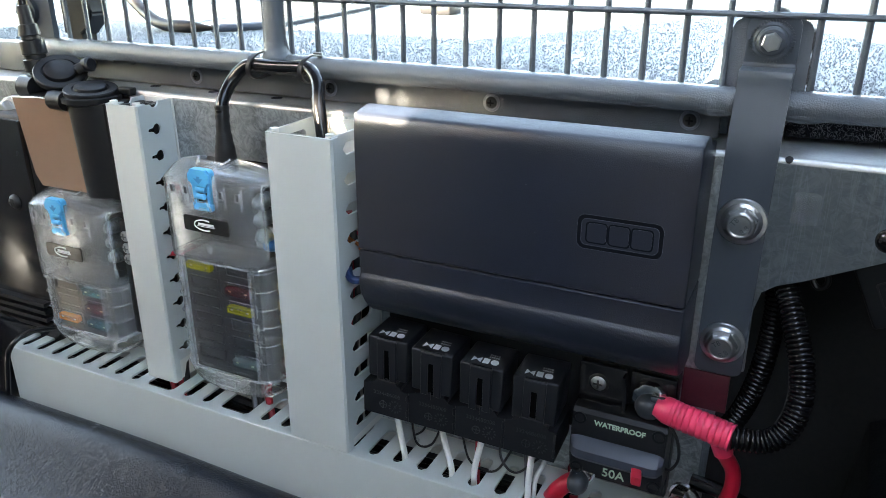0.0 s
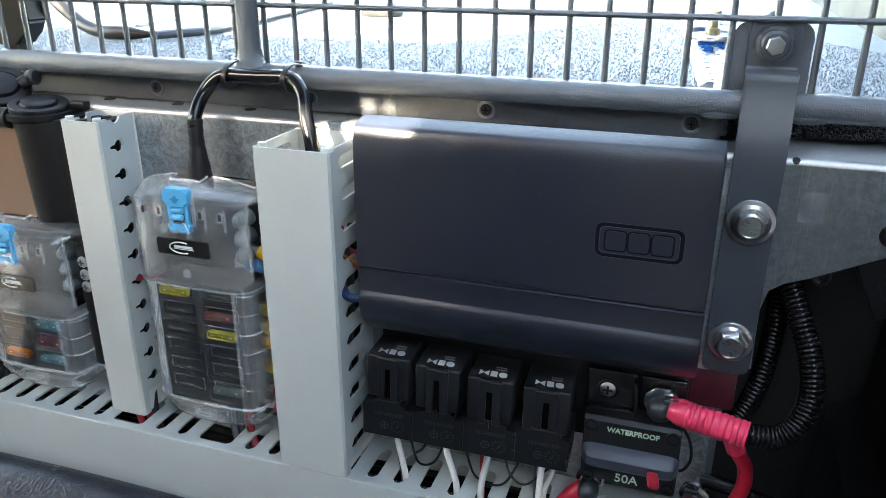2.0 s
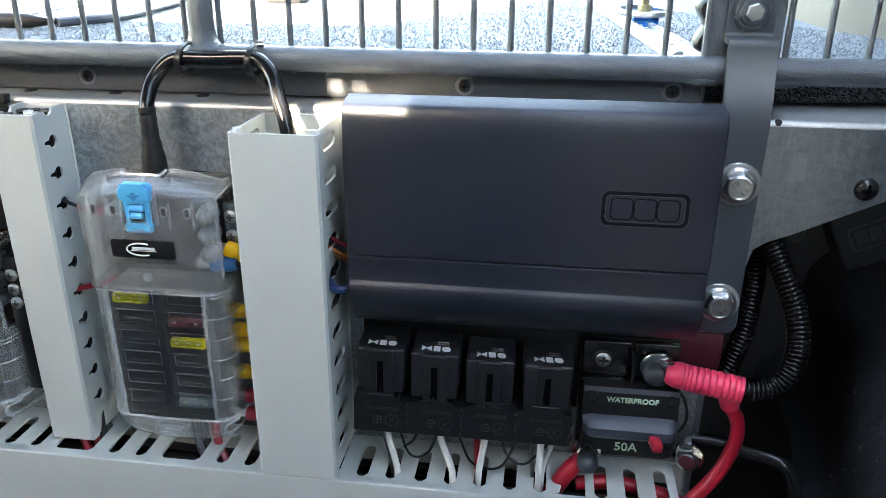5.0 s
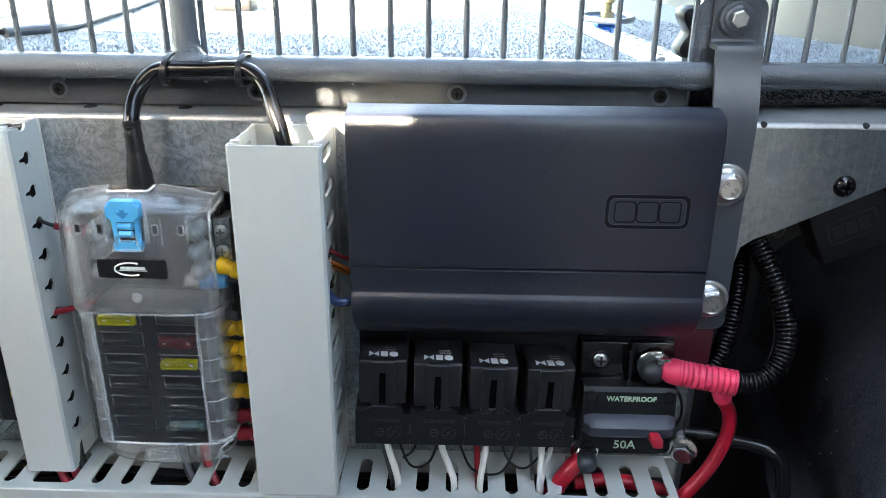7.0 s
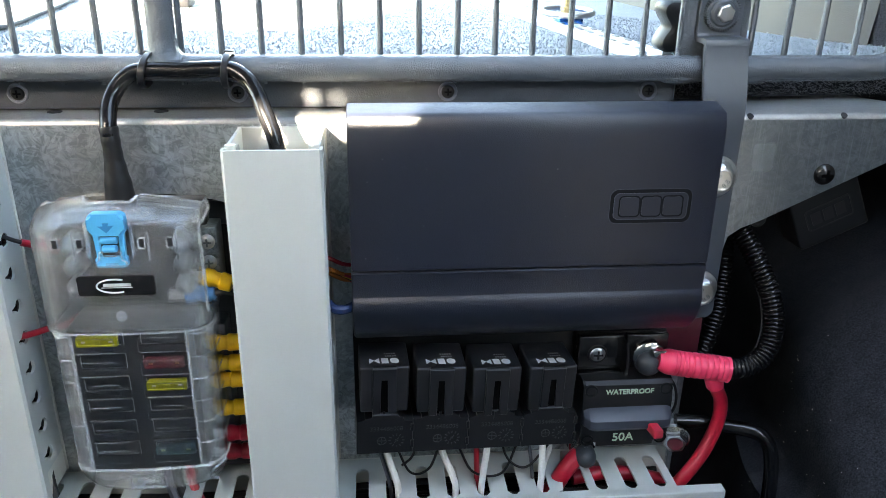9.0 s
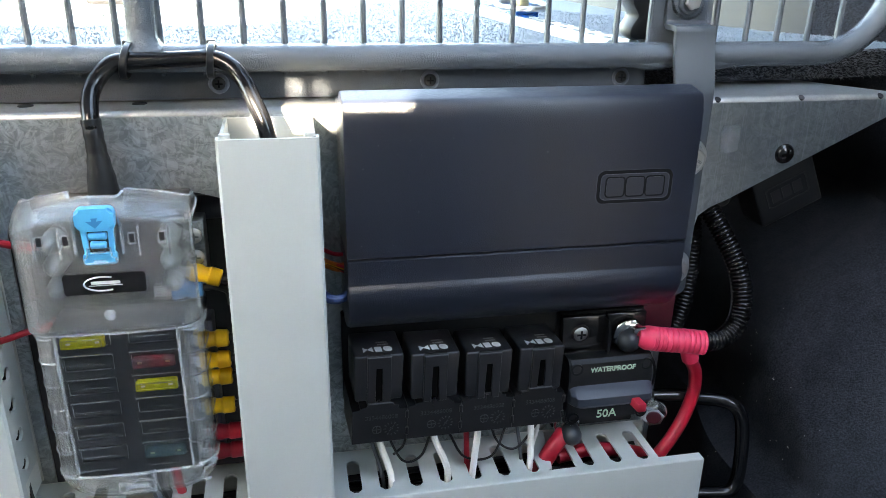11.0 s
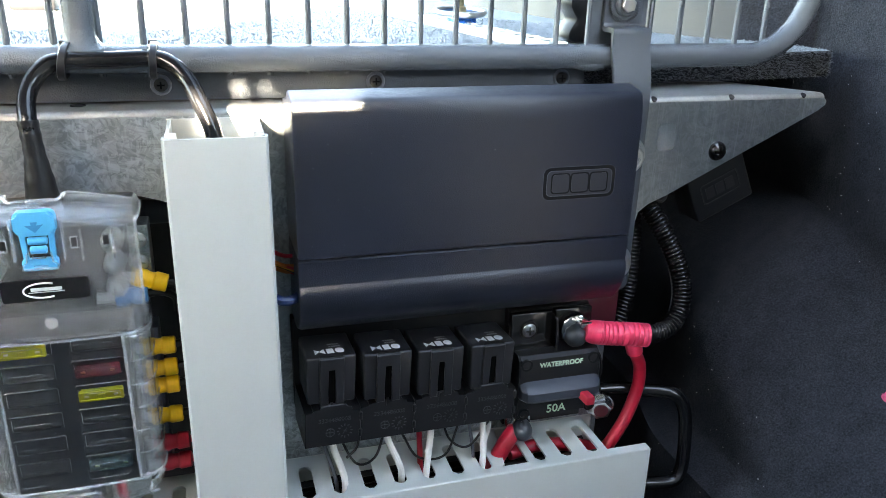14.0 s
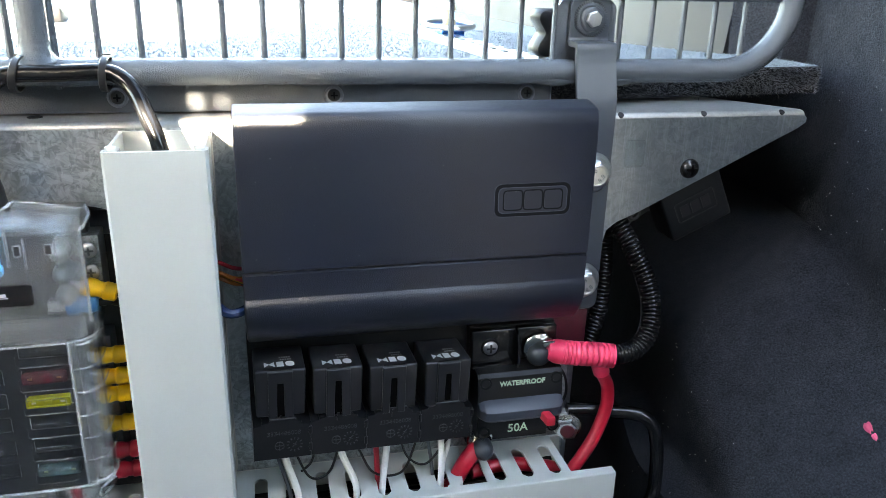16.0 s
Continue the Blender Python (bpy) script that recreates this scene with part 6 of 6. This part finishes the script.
for x0, mt in ((-0.2230, M_RED), (-0.2150, M_RED), (-0.2090, M_BLACK), (-0.1380, M_RED), (-0.1450, M_BLACK), (-0.1500, M_GREYBAR)):
    wire("loose_wire", [(x0, -0.036, -0.185), (x0 + 0.003, -0.040, -0.201), (x0 + 0.012, -0.045, -0.214), (x0 + 0.03, -0.045, -0.220)], 0.0024, mt, "wire dropping into the cable tray", n=5, seg=7)

# ---- circuit breaker ----
M_LEVER = surface("slate_lever_plastic", (0.034, 0.041, 0.056), 0.36, 0, 0.1, 50, 1500, 0.15)
brk = thing("circuit_breaker", (0.0925, PANEL_Y, -0.182), "black waterproof fifty amp circuit breaker with red trip button", "circuit breaker")
part("rear_body", boxed(0.0670, 0.1160, -0.0300, PANEL_Y - 0.0004, -0.1935, -0.1205, bevel=0.001), M_BLACK, brk)
part("upper_shelf", boxed(0.0672, 0.0915, -0.0345, -0.029, -0.1408, -0.1210, bevel=0.0009, seg=3), M_LOGOPLATE, brk, "glossy black terminal deck")
part("upper_shelf", boxed(0.0932, 0.1158, -0.0335, -0.029, -0.1408, -0.1212, bevel=0.0009, seg=3), M_LOGOPLATE, brk, "glossy black terminal deck")
part("deck_lip", boxed(0.0674, 0.0912, -0.0372, -0.030, -0.1426, -0.1411, bevel=0.0004), M_LOGOPLATE, brk)
divider = [(0.0914, -0.1425), (0.0930, -0.1425), (0.0931, -0.1340), (0.0925, -0.1270), (0.0915, -0.1222), (0.0903, -0.1222), (0.0911, -0.1275), (0.0915, -0.1340)]
bm = prism(bmesh.new(), divider, xz(-0.0405), 0.0115)
bmesh.ops.bevel(bm, geom=[e for e in bm.edges if all(v.co.y < -0.0404 for v in e.verts)], offset=0.0003, segments=2, affect="EDGES")
part("divider", bm, M_LOGOPLATE, brk, "curved glossy divider")
cover = [(-0.0290, -0.1415), (-0.0445, -0.1415), (-0.0468, -0.1432), (-0.0476, -0.1530), (-0.0476, -0.1680), (-0.0462, -0.1785), (-0.0440, -0.1798), (-0.0290, -0.1798)]
bm = prism(bmesh.new(), cover, lambda u, v, w: Vector((0.0682 + w, u, v)), 0.0475)
bmesh.ops.bevel(bm, geom=[e for e in bm.edges if abs(e.verts[0].co.x - e.verts[1].co.x) < 1e-6 and all(v.co.y < -0.044 for v in e.verts)], offset=0.0008, segments=2, affect="EDGES")
front_cover = part("front_cover", bm, M_BLACK, brk)
for x in (0.0722, 0.1120):
    for z in (-0.1460, -0.1762):
        part("corner_screw", cyl(bmesh.new(), (x, -0.0455, z), (0, -1, 0), 0.0032, 0, 18, rings=[(0, 0.0034), (0.0020, 0.0034), (0.0020, 0.0024), (0.0008, 0.0022)]), M_BLACK_MATT, front_cover)
# lever bar: a light upper facet, a steep front and chamfered ends
sect = [(-0.0470, -0.1556), (-0.0480, -0.1560), (-0.0538, -0.1594), (-0.0546, -0.1602), (-0.0548, -0.1644), (-0.0540, -0.1660), (-0.0500, -0.1675), (-0.0470, -0.1680)]
bm = bmesh.new()
loops = []
for x, k in ((0.0680, 0.10), (0.0688, 0.45), (0.0712, 0.86), (0.0732, 0.97), (0.0750, 1.0), (0.1100, 1.0), (0.1118, 0.97), (0.1136, 0.86), (0.1156, 0.45), (0.1162, 0.10)):
    loops.append([bm.verts.new((x, -0.0470 + (y + 0.0470) * k, -0.1604 + (z + 0.1604) * (0.62 + 0.38 * k))) for y, z in sect])
for p, q in zip(loops, loops[1:]):
    for i in range(len(sect)):
        bm.faces.new((p[i], p[(i + 1) % len(sect)], q[(i + 1) % len(sect)], q[i]))
bm.faces.new(loops[0][::-1])
bm.faces.new(loops[-1])
part("lever_bar", bm, M_LEVER, front_cover, "slate grey raised bar", 0.35)
bt = boxed(0.1004, 0.1056, -0.0608, -0.0490, -0.1664, -0.1612, bevel=0.0010, seg=2)
for v in bt.verts:  # the button stands out at a slant
    out = (-0.0490 - v.co.y) / 0.0125
    v.co += Vector((0.0026 * out, 0, -0.0014 * out))
part("trip_button", bt, M_REDBTN, front_cover, "red trip button")
lettering("rating", "50A", 0.0070, Matrix.Translation((0.0915, -0.0472, -0.1752)) @ FRONT, M_GREENPRINT, front_cover, "pale green printed rating", 0.00010)
lettering("wording", "WATERPROOF", 0.0040, Matrix.Translation((0.0927, -0.0473, -0.1471)) @ FRONT @ Matrix.Diagonal((0.96, 1, 1, 1)), M_GREENPRINT, front_cover, "pale green printed wording", 0.00012)
pan_screw((0.0775, -0.0346, -0.1312), 0.0042, "dull grey cross-slot screw in the breaker", M_ZINC, 0.0014, "breaker_screw", 0.0054)


M_CAP = surface("dark_grey_rubber", (0.024, 0.030, 0.038), 0.35, 0, 0.15, 80, 900, 0.08)


def ring_terminal(at, label, cap, k=1.0):
    t = thing("stud_terminal", at, label, "stud terminal")
    at = Vector(at)
    part("washer", cyl(bmesh.new(), at + Vector((0, 0.004, 0)), (0, -1, 0), 0.0075, 0.002, 28), M_CHROME, t)
    part("nut", hexagon(bmesh.new(), at + Vector((0, 0.002, 0)), (0, -1, 0), 0.0062, 0.0045, 0.2), M_CHROME, t)
    part("stud", cyl(bmesh.new(), at + Vector((0, 0.012, 0)), (0, -1, 0), 0.0038, 0.017, 18), M_ZINC, t)
    if cap:
        part("cap", cyl(bmesh.new(), at + Vector((0, -0.0015, -0.001)), (0.05, -0.95, -0.3), 0.0066, 0, 24, rings=[(0, 0.0072 * k), (0.003, 0.0075 * k), (0.0055, 0.0072 * k), (0.0076, 0.0060 * k), (0.0090, 0.0042 * k), (0.0097, 0.0020 * k), (0.0099, 0.0005 * k)]), M_CAP, t, "grey-black rubber cap")
    return t


ring_terminal((0.1040, -0.0335, -0.1335), "steel stud terminal with black rubber cap", True, 0.92)
ring_terminal((0.0728, -0.0400, -0.1860), "steel stud terminal with black rubber cap", True, 0.76)
end = thing("stud_terminal", (0.1262, -0.0340, -0.1940), "bright steel stud nut with a reddish end", "stud terminal")
nose = Vector((-0.32, -1, -0.12)).normalized()
c = Vector((0.1262, -0.0350, -0.1862))
part("washer", cyl(bmesh.new(), c - nose * 0.002, nose, 0.0082, 0.0022, 30), M_CHROME, end)
part("nut", hexagon(bmesh.new(), c, nose, 0.0072, 0.0050, 0.25, 0.0012), M_CHROME, end, limit=0.3)
part("stud", cyl(bmesh.new(), c - nose * 0.012, nose, 0.0038, 0.017, 18), M_ZINC, end)
part("red_end", cyl(bmesh.new(), c + nose * 0.0044, nose, 0.0042, 0, 20, rings=[(0, 0.0044), (0.0010, 0.0042), (0.0014, 0.0030)]), M_RED_CLEAR, end, "reddish plastic end")
bm = cyl(bmesh.new(), (0.1035, -0.0345, -0.1318), (0, -1, 0), 0.008, 0, 30, rings=[(0, 0.0084), (0.0012, 0.0088), (0.0026, 0.0086), (0.0036, 0.0078), (0.0040, 0.0060)])
for v in bm.verts:  # crimped and dented
    v.co += (v.co - Vector((0.1035, -0.0345, -0.1318))) * 0.16 * noise.noise(v.co * 900)
part("ring_lug", bm, M_CHROME, bpy.data.objects["stud_terminal"], "crinkled bright ring lug")
solo("cable_lug", boxed(0.1050, 0.1150, -0.0425, -0.0400, -0.1318, -0.1272, bevel=0.0008), M_CHROME, "bright metal cable lug on the stud", "cable lug")

# ribbed pink sleeve, its cables and the black split loom
pk = thing("ribbed_sleeve", (0.129, -0.042, -0.140), "ribbed pink-red insulating sleeve on the cable", "sleeve")
sleeve_line = [(0.1080, -0.0405, -0.1325), (0.1140, -0.0412, -0.1336), (0.1220, -0.0425, -0.1347), (0.1340, -0.0445, -0.1356), (0.1446, -0.0462, -0.1368)]


def sleeve_radius(s):
    """Smooth and narrower where it grips the lug, then ribs with narrow grooves between them."""
    ribs = ease(0.24, 0.42, s)
    groove = max(0.0, math.cos(2 * math.pi * s * 15.5)) ** 3
    return 0.0052 + 0.0016 * ease(0.0, 0.25, s) - 0.0007 * ribs * groove


part("ribbed_body", sweep(bmesh.new(), sleeve_line, 0.0066, 22, 34, sleeve_radius), M_PINK, pk, "", 1.4)
wire("red_cable", [(0.1385, -0.0420, -0.1400), (0.1420, -0.0405, -0.1500), (0.1470, -0.0390, -0.1600), (0.1470, -0.0400, -0.1730), (0.1400, -0.0430, -0.1900), (0.1290, -0.0465, -0.2040), (0.1180, -0.0460, -0.2180), (0.095, -0.043, -0.224)], 0.0037, M_RED, "thick red power cable curving down into the tray", "cable", 16)
part("sleeve_branch", cyl(bmesh.new(), (0.1380, -0.0420, -0.1385), (0.32, 0.12, -1), 0.0054, 0.012, 18, 0.0046), M_PINK, pk, "pink collar where the red cable leaves")
wire("red_cable", [(0.0760, -0.0400, -0.1870), (0.0700, -0.0420, -0.1890), (0.0630, -0.0450, -0.1955), (0.0560, -0.0450, -0.2080), (0.045, -0.043, -0.222)], 0.0047, M_RED, "thick red power cable leaving the breaker", "cable", 16)
wire("red_cable", [(0.068, -0.040, -0.2060), (0.090, -0.038, -0.2050), (0.115, -0.040, -0.2090), (0.128, -0.040, -0.215)], 0.0040, M_RED, "red power cable inside the tray", "cable", 14)


def split_loom(pts, r, label, seg):
    """A corrugated loom tube with the slit that runs along its inner side."""
    t = thing("split_loom", pts[0], label, "cable loom", "split looms")
    part("ribbed_tube", corrugated(bmesh.new(), pts, r, 0.0023, 0.0008, seg), M_LOOM, t, "", 1.4)
    inner = [Vector(p) + Vector((-r * 0.93, r * 0.30, 0)) for p in pts]
    part("slit", sweep(bmesh.new(), inner, 0.0006, 6, 8), M_VOID, t, "dark lengthwise slit")
    return t


split_loom([(0.1440, -0.0460, -0.1367), (0.1580, -0.0435, -0.1362), (0.1665, -0.0410, -0.1290), (0.1700, -0.0370, -0.1160), (0.1680, -0.0310, -0.1000), (0.1615, -0.0220, -0.0830), (0.1550, -0.0110, -0.0680), (0.150, 0.002, -0.052), (0.146, 0.02, -0.04)],
           0.0057, "black corrugated split loom in a loop", 20)
split_loom([(0.1380, -0.0140, -0.1560), (0.1450, -0.0140, -0.1420), (0.1500, -0.0120, -0.1240), (0.1525, -0.0080, -0.1050), (0.1530, -0.0040, -0.0850), (0.150, 0.004, -0.062), (0.147, 0.02, -0.04)],
           0.0055, "black corrugated split loom hanging behind", 18)
wire("black_hose", [(0.1280, -0.0290, -0.1790), (0.1420, -0.0310, -0.1790), (0.1520, -0.0340, -0.1800), (0.1650, -0.0390, -0.1800), (0.1725, -0.0425, -0.1820), (0.1772, -0.0445, -0.1890), (0.1795, -0.0460, -0.2020), (0.1805, -0.0470, -0.2200), (0.1795, -0.0480, -0.2320), (0.1745, -0.0488, -0.2385), (0.1600, -0.0470, -0.2390), (0.140, -0.043, -0.238)], 0.0040, M_RUBBER, "glossy black cable in a square loop", "cable", 14)
wire("thin_wire", [(0.1110, -0.0380, -0.1390), (0.1190, -0.0400, -0.1480), (0.1215, -0.0400, -0.1600), (0.1180, -0.0400, -0.1680), (0.1130, -0.0380, -0.1690)], 0.0008, M_BLACK, "thin black wire looped beside the breaker", n=8, seg=6)
solo("insulator_sleeve", boxed(0.1165, 0.1385, -0.0215, -0.0203, -0.1400, -0.1190, bevel=0.0005), M_RED_CLEAR, "dull red insulating sheet under the strap", "insulator")

# dark module hung under the gusset
md = thing("dark_module", (0.205, -0.008, -0.086), "dark plastic module hanging behind the gusset", "module")
rotm = Matrix.Translation((0.2055, -0.010, -0.0630)) @ Matrix.Rotation(radians(-25), 4, "Y")
bm = boxed(-0.0195, 0.0195, 0.0, 0.022, -0.0165, 0.0150, bevel=0.0016, seg=3)
bmesh.ops.transform(bm, matrix=rotm, verts=bm.verts)
part("module_case", bm, M_BLACK_MATT, md)
bm = bmesh.new()
ring_outline(bm, round_rect(-0.0130, 0.0130, -0.0075, 0.0055, 0.002), round_rect(-0.0122, 0.0122, -0.0067, 0.0047, 0.0016), xz(-0.0004), 0.0008)
bmesh.ops.transform(bm, matrix=rotm, verts=bm.verts)
part("module_badge", bm, M_BLACK, md)
for k in range(3):
    bm = boxed(-0.0100 + k * 0.0068, -0.0045 + k * 0.0068, -0.0003, 0.001, -0.0045, 0.0025)
    bmesh.ops.transform(bm, matrix=rotm, verts=bm.verts)
    part("module_badge_block", bm, M_BLACK, md)
wire("wire_loop", [(0.1640, 0.004, -0.040), (0.1680, -0.002, -0.055), (0.1730, -0.004, -0.0680), (0.1690, -0.004, -0.0720), (0.1660, -0.002, -0.0650), (0.1720, 0.004, -0.050)], 0.0014, M_BLACK, "small dark wire loop hanging under the gusset", n=8)

# ---- socket housing with two capped sockets ----
sk = thing("socket_housing", (-0.275, PANEL_Y, -0.0740), "bronze-brown and black housing with two capped sockets", "socket housing")
front = [(-0.3213, -0.0150), (-0.2934, -0.0135), (-0.2690, -0.0165), (-0.2640, -0.0330), (-0.2560, -0.0600), (-0.2540, -0.0700), (-0.2600, -0.0730), (-0.3080, -0.0735), (-0.3130, -0.0660)]
bm = prism(bmesh.new(), front, xz(-0.0465), 0.0255)
part("brown_front", bm, M_BROWN, sk, "smooth bronze-brown front plate")
part("edge_strip", sweep(bmesh.new(), [(-0.3220, -0.0462, -0.0165), (-0.3213, -0.0462, -0.0148), (-0.3080, -0.0462, -0.0140), (-0.2934, -0.0462, -0.0133), (-0.2700, -0.0462, -0.0162), (-0.2640, -0.0462, -0.0330), (-0.2560, -0.0462, -0.0600)], 0.0005, 6, 4), M_ALU, sk, "thin bright strip along the plate's edge")
side = [(-0.2690, -0.0165), (-0.2330, -0.0125), (-0.2330, -0.0740), (-0.2540, -0.0700), (-0.2560, -0.0600), (-0.2640, -0.0330)]
bm = prism(bmesh.new(), side, xz(-0.0440), 0.0230)
cyl(bm, (-0.2540, -0.0320, -0.0740), (-0.04, 0, 1), 0.0185, 0.0592, 36, 0.0196)
part("black_side", bm, M_BLACK_MATT, sk)
CAP_RINGS = [(h, q * 1.02) for h, q in ((0, 0.0150), (0.0004, 0.0160), (0.0034, 0.0160), (0.0040, 0.0154), (0.0040, 0.0112), (0.0030, 0.0108), (0.0030, 0.0100), (0.0052, 0.0094), (0.0056, 0.0088), (0.0056, 0.002))]
for cx, cy, cz, lean in ((-0.2605, -0.0345, -0.0135, 0.0), (-0.2985, -0.0280, -0.0150, 0.0)):
    s = part("socket", cyl(bmesh.new(), (cx, cy, cz - 0.010), (0, 0, 1), 0.015, 0, 34, rings=[(0.0085, 0.0160), (0.009, 0.0160), (0.0095, 0.0185), (0.0125, 0.0185), (0.0130, 0.0165)]), M_BLACK_MATT, sk)
    if cx > -0.27:
        cap = cyl(bmesh.new(), (cx, cy, cz + 0.0035), (0.12, -0.10, 1), 0.017, 0, 34, rings=CAP_RINGS)
        hinge = (cx + 0.0150, cy + 0.0130, cz + 0.005)
    else:
        cap = cyl(bmesh.new(), (-0.2910, -0.0304, -0.0010), (0.42, -0.36, 0.85), 0.017, 0, 34, rings=CAP_RINGS)
        hinge = (cx + 0.0240, cy + 0.0120, cz + 0.013)
    part("cap", cap, M_BLACK_MATT, sk, "round black flip cap")
    if cx < -0.27:
        arm = sweep(bmesh.new(), [(-0.2800, -0.0270, 0.0025), (-0.2770, -0.0235, 0.0048), (-0.2745, -0.0217, 0.0062)], 0.0034, 12, 4)
        cyl(arm, (-0.2775, -0.0217, 0.0052), (1, 0, 0.2), 0.005, 0, 18, rings=[(0, 0.003), (0.0008, 0.0045), (0.0050, 0.0048), (0.0062, 0.0036)])
        part("cap_arm", arm, M_BLACK, sk)
        part("cap_hinge", cyl(bmesh.new(), (-0.3180, -0.0380, -0.0090), (1, 0.0, 0), 0.0075, 0.012, 22), M_BLACK, sk)
        continue
    part("cap_tab", boxed(hinge[0] - 0.004, hinge[0] + 0.008, hinge[1] - 0.003, hinge[1] + 0.003, hinge[2] - 0.003, hinge[2] + 0.002, bevel=0.001), M_BLACK, sk)
    part("cap_hinge", cyl(bmesh.new(), (cx - 0.0215, cy - 0.012, cz + 0.000), (1, 0.0, 0), 0.006, 0.012, 18), M_BLACK, sk)
pg = thing("power_plug", (-0.3110, -0.030, -0.010), "black power plug with its cable, standing in the socket", "plug")
part("plug_body", cyl(bmesh.new(), (-0.3110, -0.0300, -0.0100), (-0.10, 0, 1), 0.0065, 0, 18, rings=[(0, 0.0060), (0.010, 0.0062), (0.0105, 0.0082), (0.018, 0.0082), (0.0185, 0.0066), (0.021, 0.0066), (0.0215, 0.0080), (0.030, 0.0076), (0.0305, 0.0058), (0.033, 0.0058), (0.0335, 0.0068), (0.040, 0.0060), (0.0405, 0.0046), (0.052, 0.0040)]), M_BLACK, pg)
part("plug_cable", sweep(bmesh.new(), [(-0.3152, -0.0300, 0.0330), (-0.3170, -0.0290, 0.0500), (-0.3190, -0.0270, 0.0800), (-0.325, -0.02, 0.14)], 0.0028, 12, 6), M_RUBBER, pg)

# left end: dark box, bolts, cables
dc = thing("dark_case", (-0.38, -0.005, -0.30), "dark glossy case at the end of the panel", "case")
part("case_body", boxed(-0.43, -0.328, -0.036, 0.03, -0.30, -0.0300, bevel=0.004, seg=3), M_BLACK, dc)
part("front_lid", boxed(-0.43, -0.331, -0.040, -0.0355, -0.30, -0.0330, bevel=0.0015, seg=2), M_LOGOPLATE, dc, "glossy black front lid")
flange_bolt((-0.3620, -0.0210, -0.0310), 0.0085, 0.0065, "dull steel bolt at the end of the panel", 0.2, "end_bolt")
pan_screw((-0.3500, -0.0401, -0.0930), 0.0055, "dull dark screw on the dark case", M_BLACK, 0.003, "case_screw")
bm = bmesh.new()
for k in range(4):
    box(bm, -0.400, -0.335, -0.0460 - 0.0, -0.0400, -0.190 + 0.006 * k, -0.187 + 0.006 * k)
solo("vent_grille", bm, M_BLACK_MATT, "black slatted vent low on the dark case", "vent")
wire("black_cable", [(-0.300, -0.030, -0.185), (-0.325, -0.040, -0.188), (-0.345, -0.055, -0.190), (-0.352, -0.068, -0.200), (-0.356, -0.0720, -0.225), (-0.36, -0.075, -0.26)], 0.0020, M_RUBBER, "thin black cable hanging over the tray", "cable")
wire("black_cable", [(-0.310, -0.026, -0.188), (-0.340, -0.036, -0.1925), (-0.375, -0.045, -0.190), (-0.42, -0.05, -0.188)], 0.0026, M_RUBBER, "black cable lying over the tray end", "cable")

# things on the platform behind the mesh
solo("black_hose", sweep(bmesh.new(), [(-0.470, 0.16, 0.085), (-0.430, 0.150, 0.050), (-0.392, 0.140, 0.026), (-0.360, 0.128, 0.0165), (-0.330, 0.122, 0.0155), (-0.300, 0.125, 0.0148)], 0.0052, 14, 8, lambda s: 0.0052 if s < 0.86 else 0.0052 - 0.0265 * (s - 0.86)), M_SHRINK, "black hose with a cut end on the grey carpet", "hose")
wire("grey_rope", [(-0.300, 0.125, 0.0145), (-0.285, 0.18, 0.0140), (-0.300, 0.28, 0.0140), (-0.315, 0.37, 0.0140), (-0.345, 0.52, 0.0140)], 0.0035, M_GREYBAR, "thin dark cord running back over the carpet", "cord")
kn = prism(bmesh.new(), [(-0.3363, 0.0185), (-0.3190, 0.0182), (-0.3120, 0.0260), (-0.3055, 0.0335), (-0.3085, 0.0410), (-0.3090, 0.0780), (-0.3320, 0.0780), (-0.3345, 0.0400)], xz(0.013), 0.016)
bmesh.ops.bevel(kn, geom=list(kn.edges), offset=0.0016, segments=2, affect="EDGES")
box(kn, -0.3310, -0.3200, 0.015, 0.027, 0.0103, 0.0190)
solo("clamp_grip", kn, M_BLACK_MATT, "black plastic clamp grip behind the mesh", "clamp grip")
cl = thing("clamp_bolt", (-0.3400, -0.010, 0.0280), "steel bolt and grey plate at the barrier's end", "bolt")
part("plate", prism(bmesh.new(), round_rect(-0.3480, -0.3190, 0.004, 0.056, 0.005), xz(-0.0085), 0.004), M_STRAP, cl)
part("knurled_washer", cyl(bmesh.new(), (-0.3390, -0.0085, 0.0365), (0, -1, 0), 0.009, 0.0034, 32), M_STRAP, cl)
part("hex_head", hexagon(bmesh.new(), (-0.3390, -0.0119, 0.0365), (0, -1, 0), 0.0045, 0.0046, 0.3), M_CHROME, cl)
bm = boxed(-0.236, -0.200, 0.365, 0.395, 0.0105, 0.024, bevel=0.003)
solo("dark_block", bm, M_BLACK, "small dark block lying far back on the carpet", "block")

solo("passivated_tab", prism(bmesh.new(), [(-0.3208, 0.0020), (-0.2926, 0.0026), (-0.2939, 0.0086), (-0.3208, 0.0092)], xz(-0.0006), 0.0010),
     surface("yellow_passivated_zinc", (0.42, 0.43, 0.27), 0.35, 0.8, 0.2, 150, 900, 0.1), "yellow passivated metal tab under the barrier tube", "metal tab")
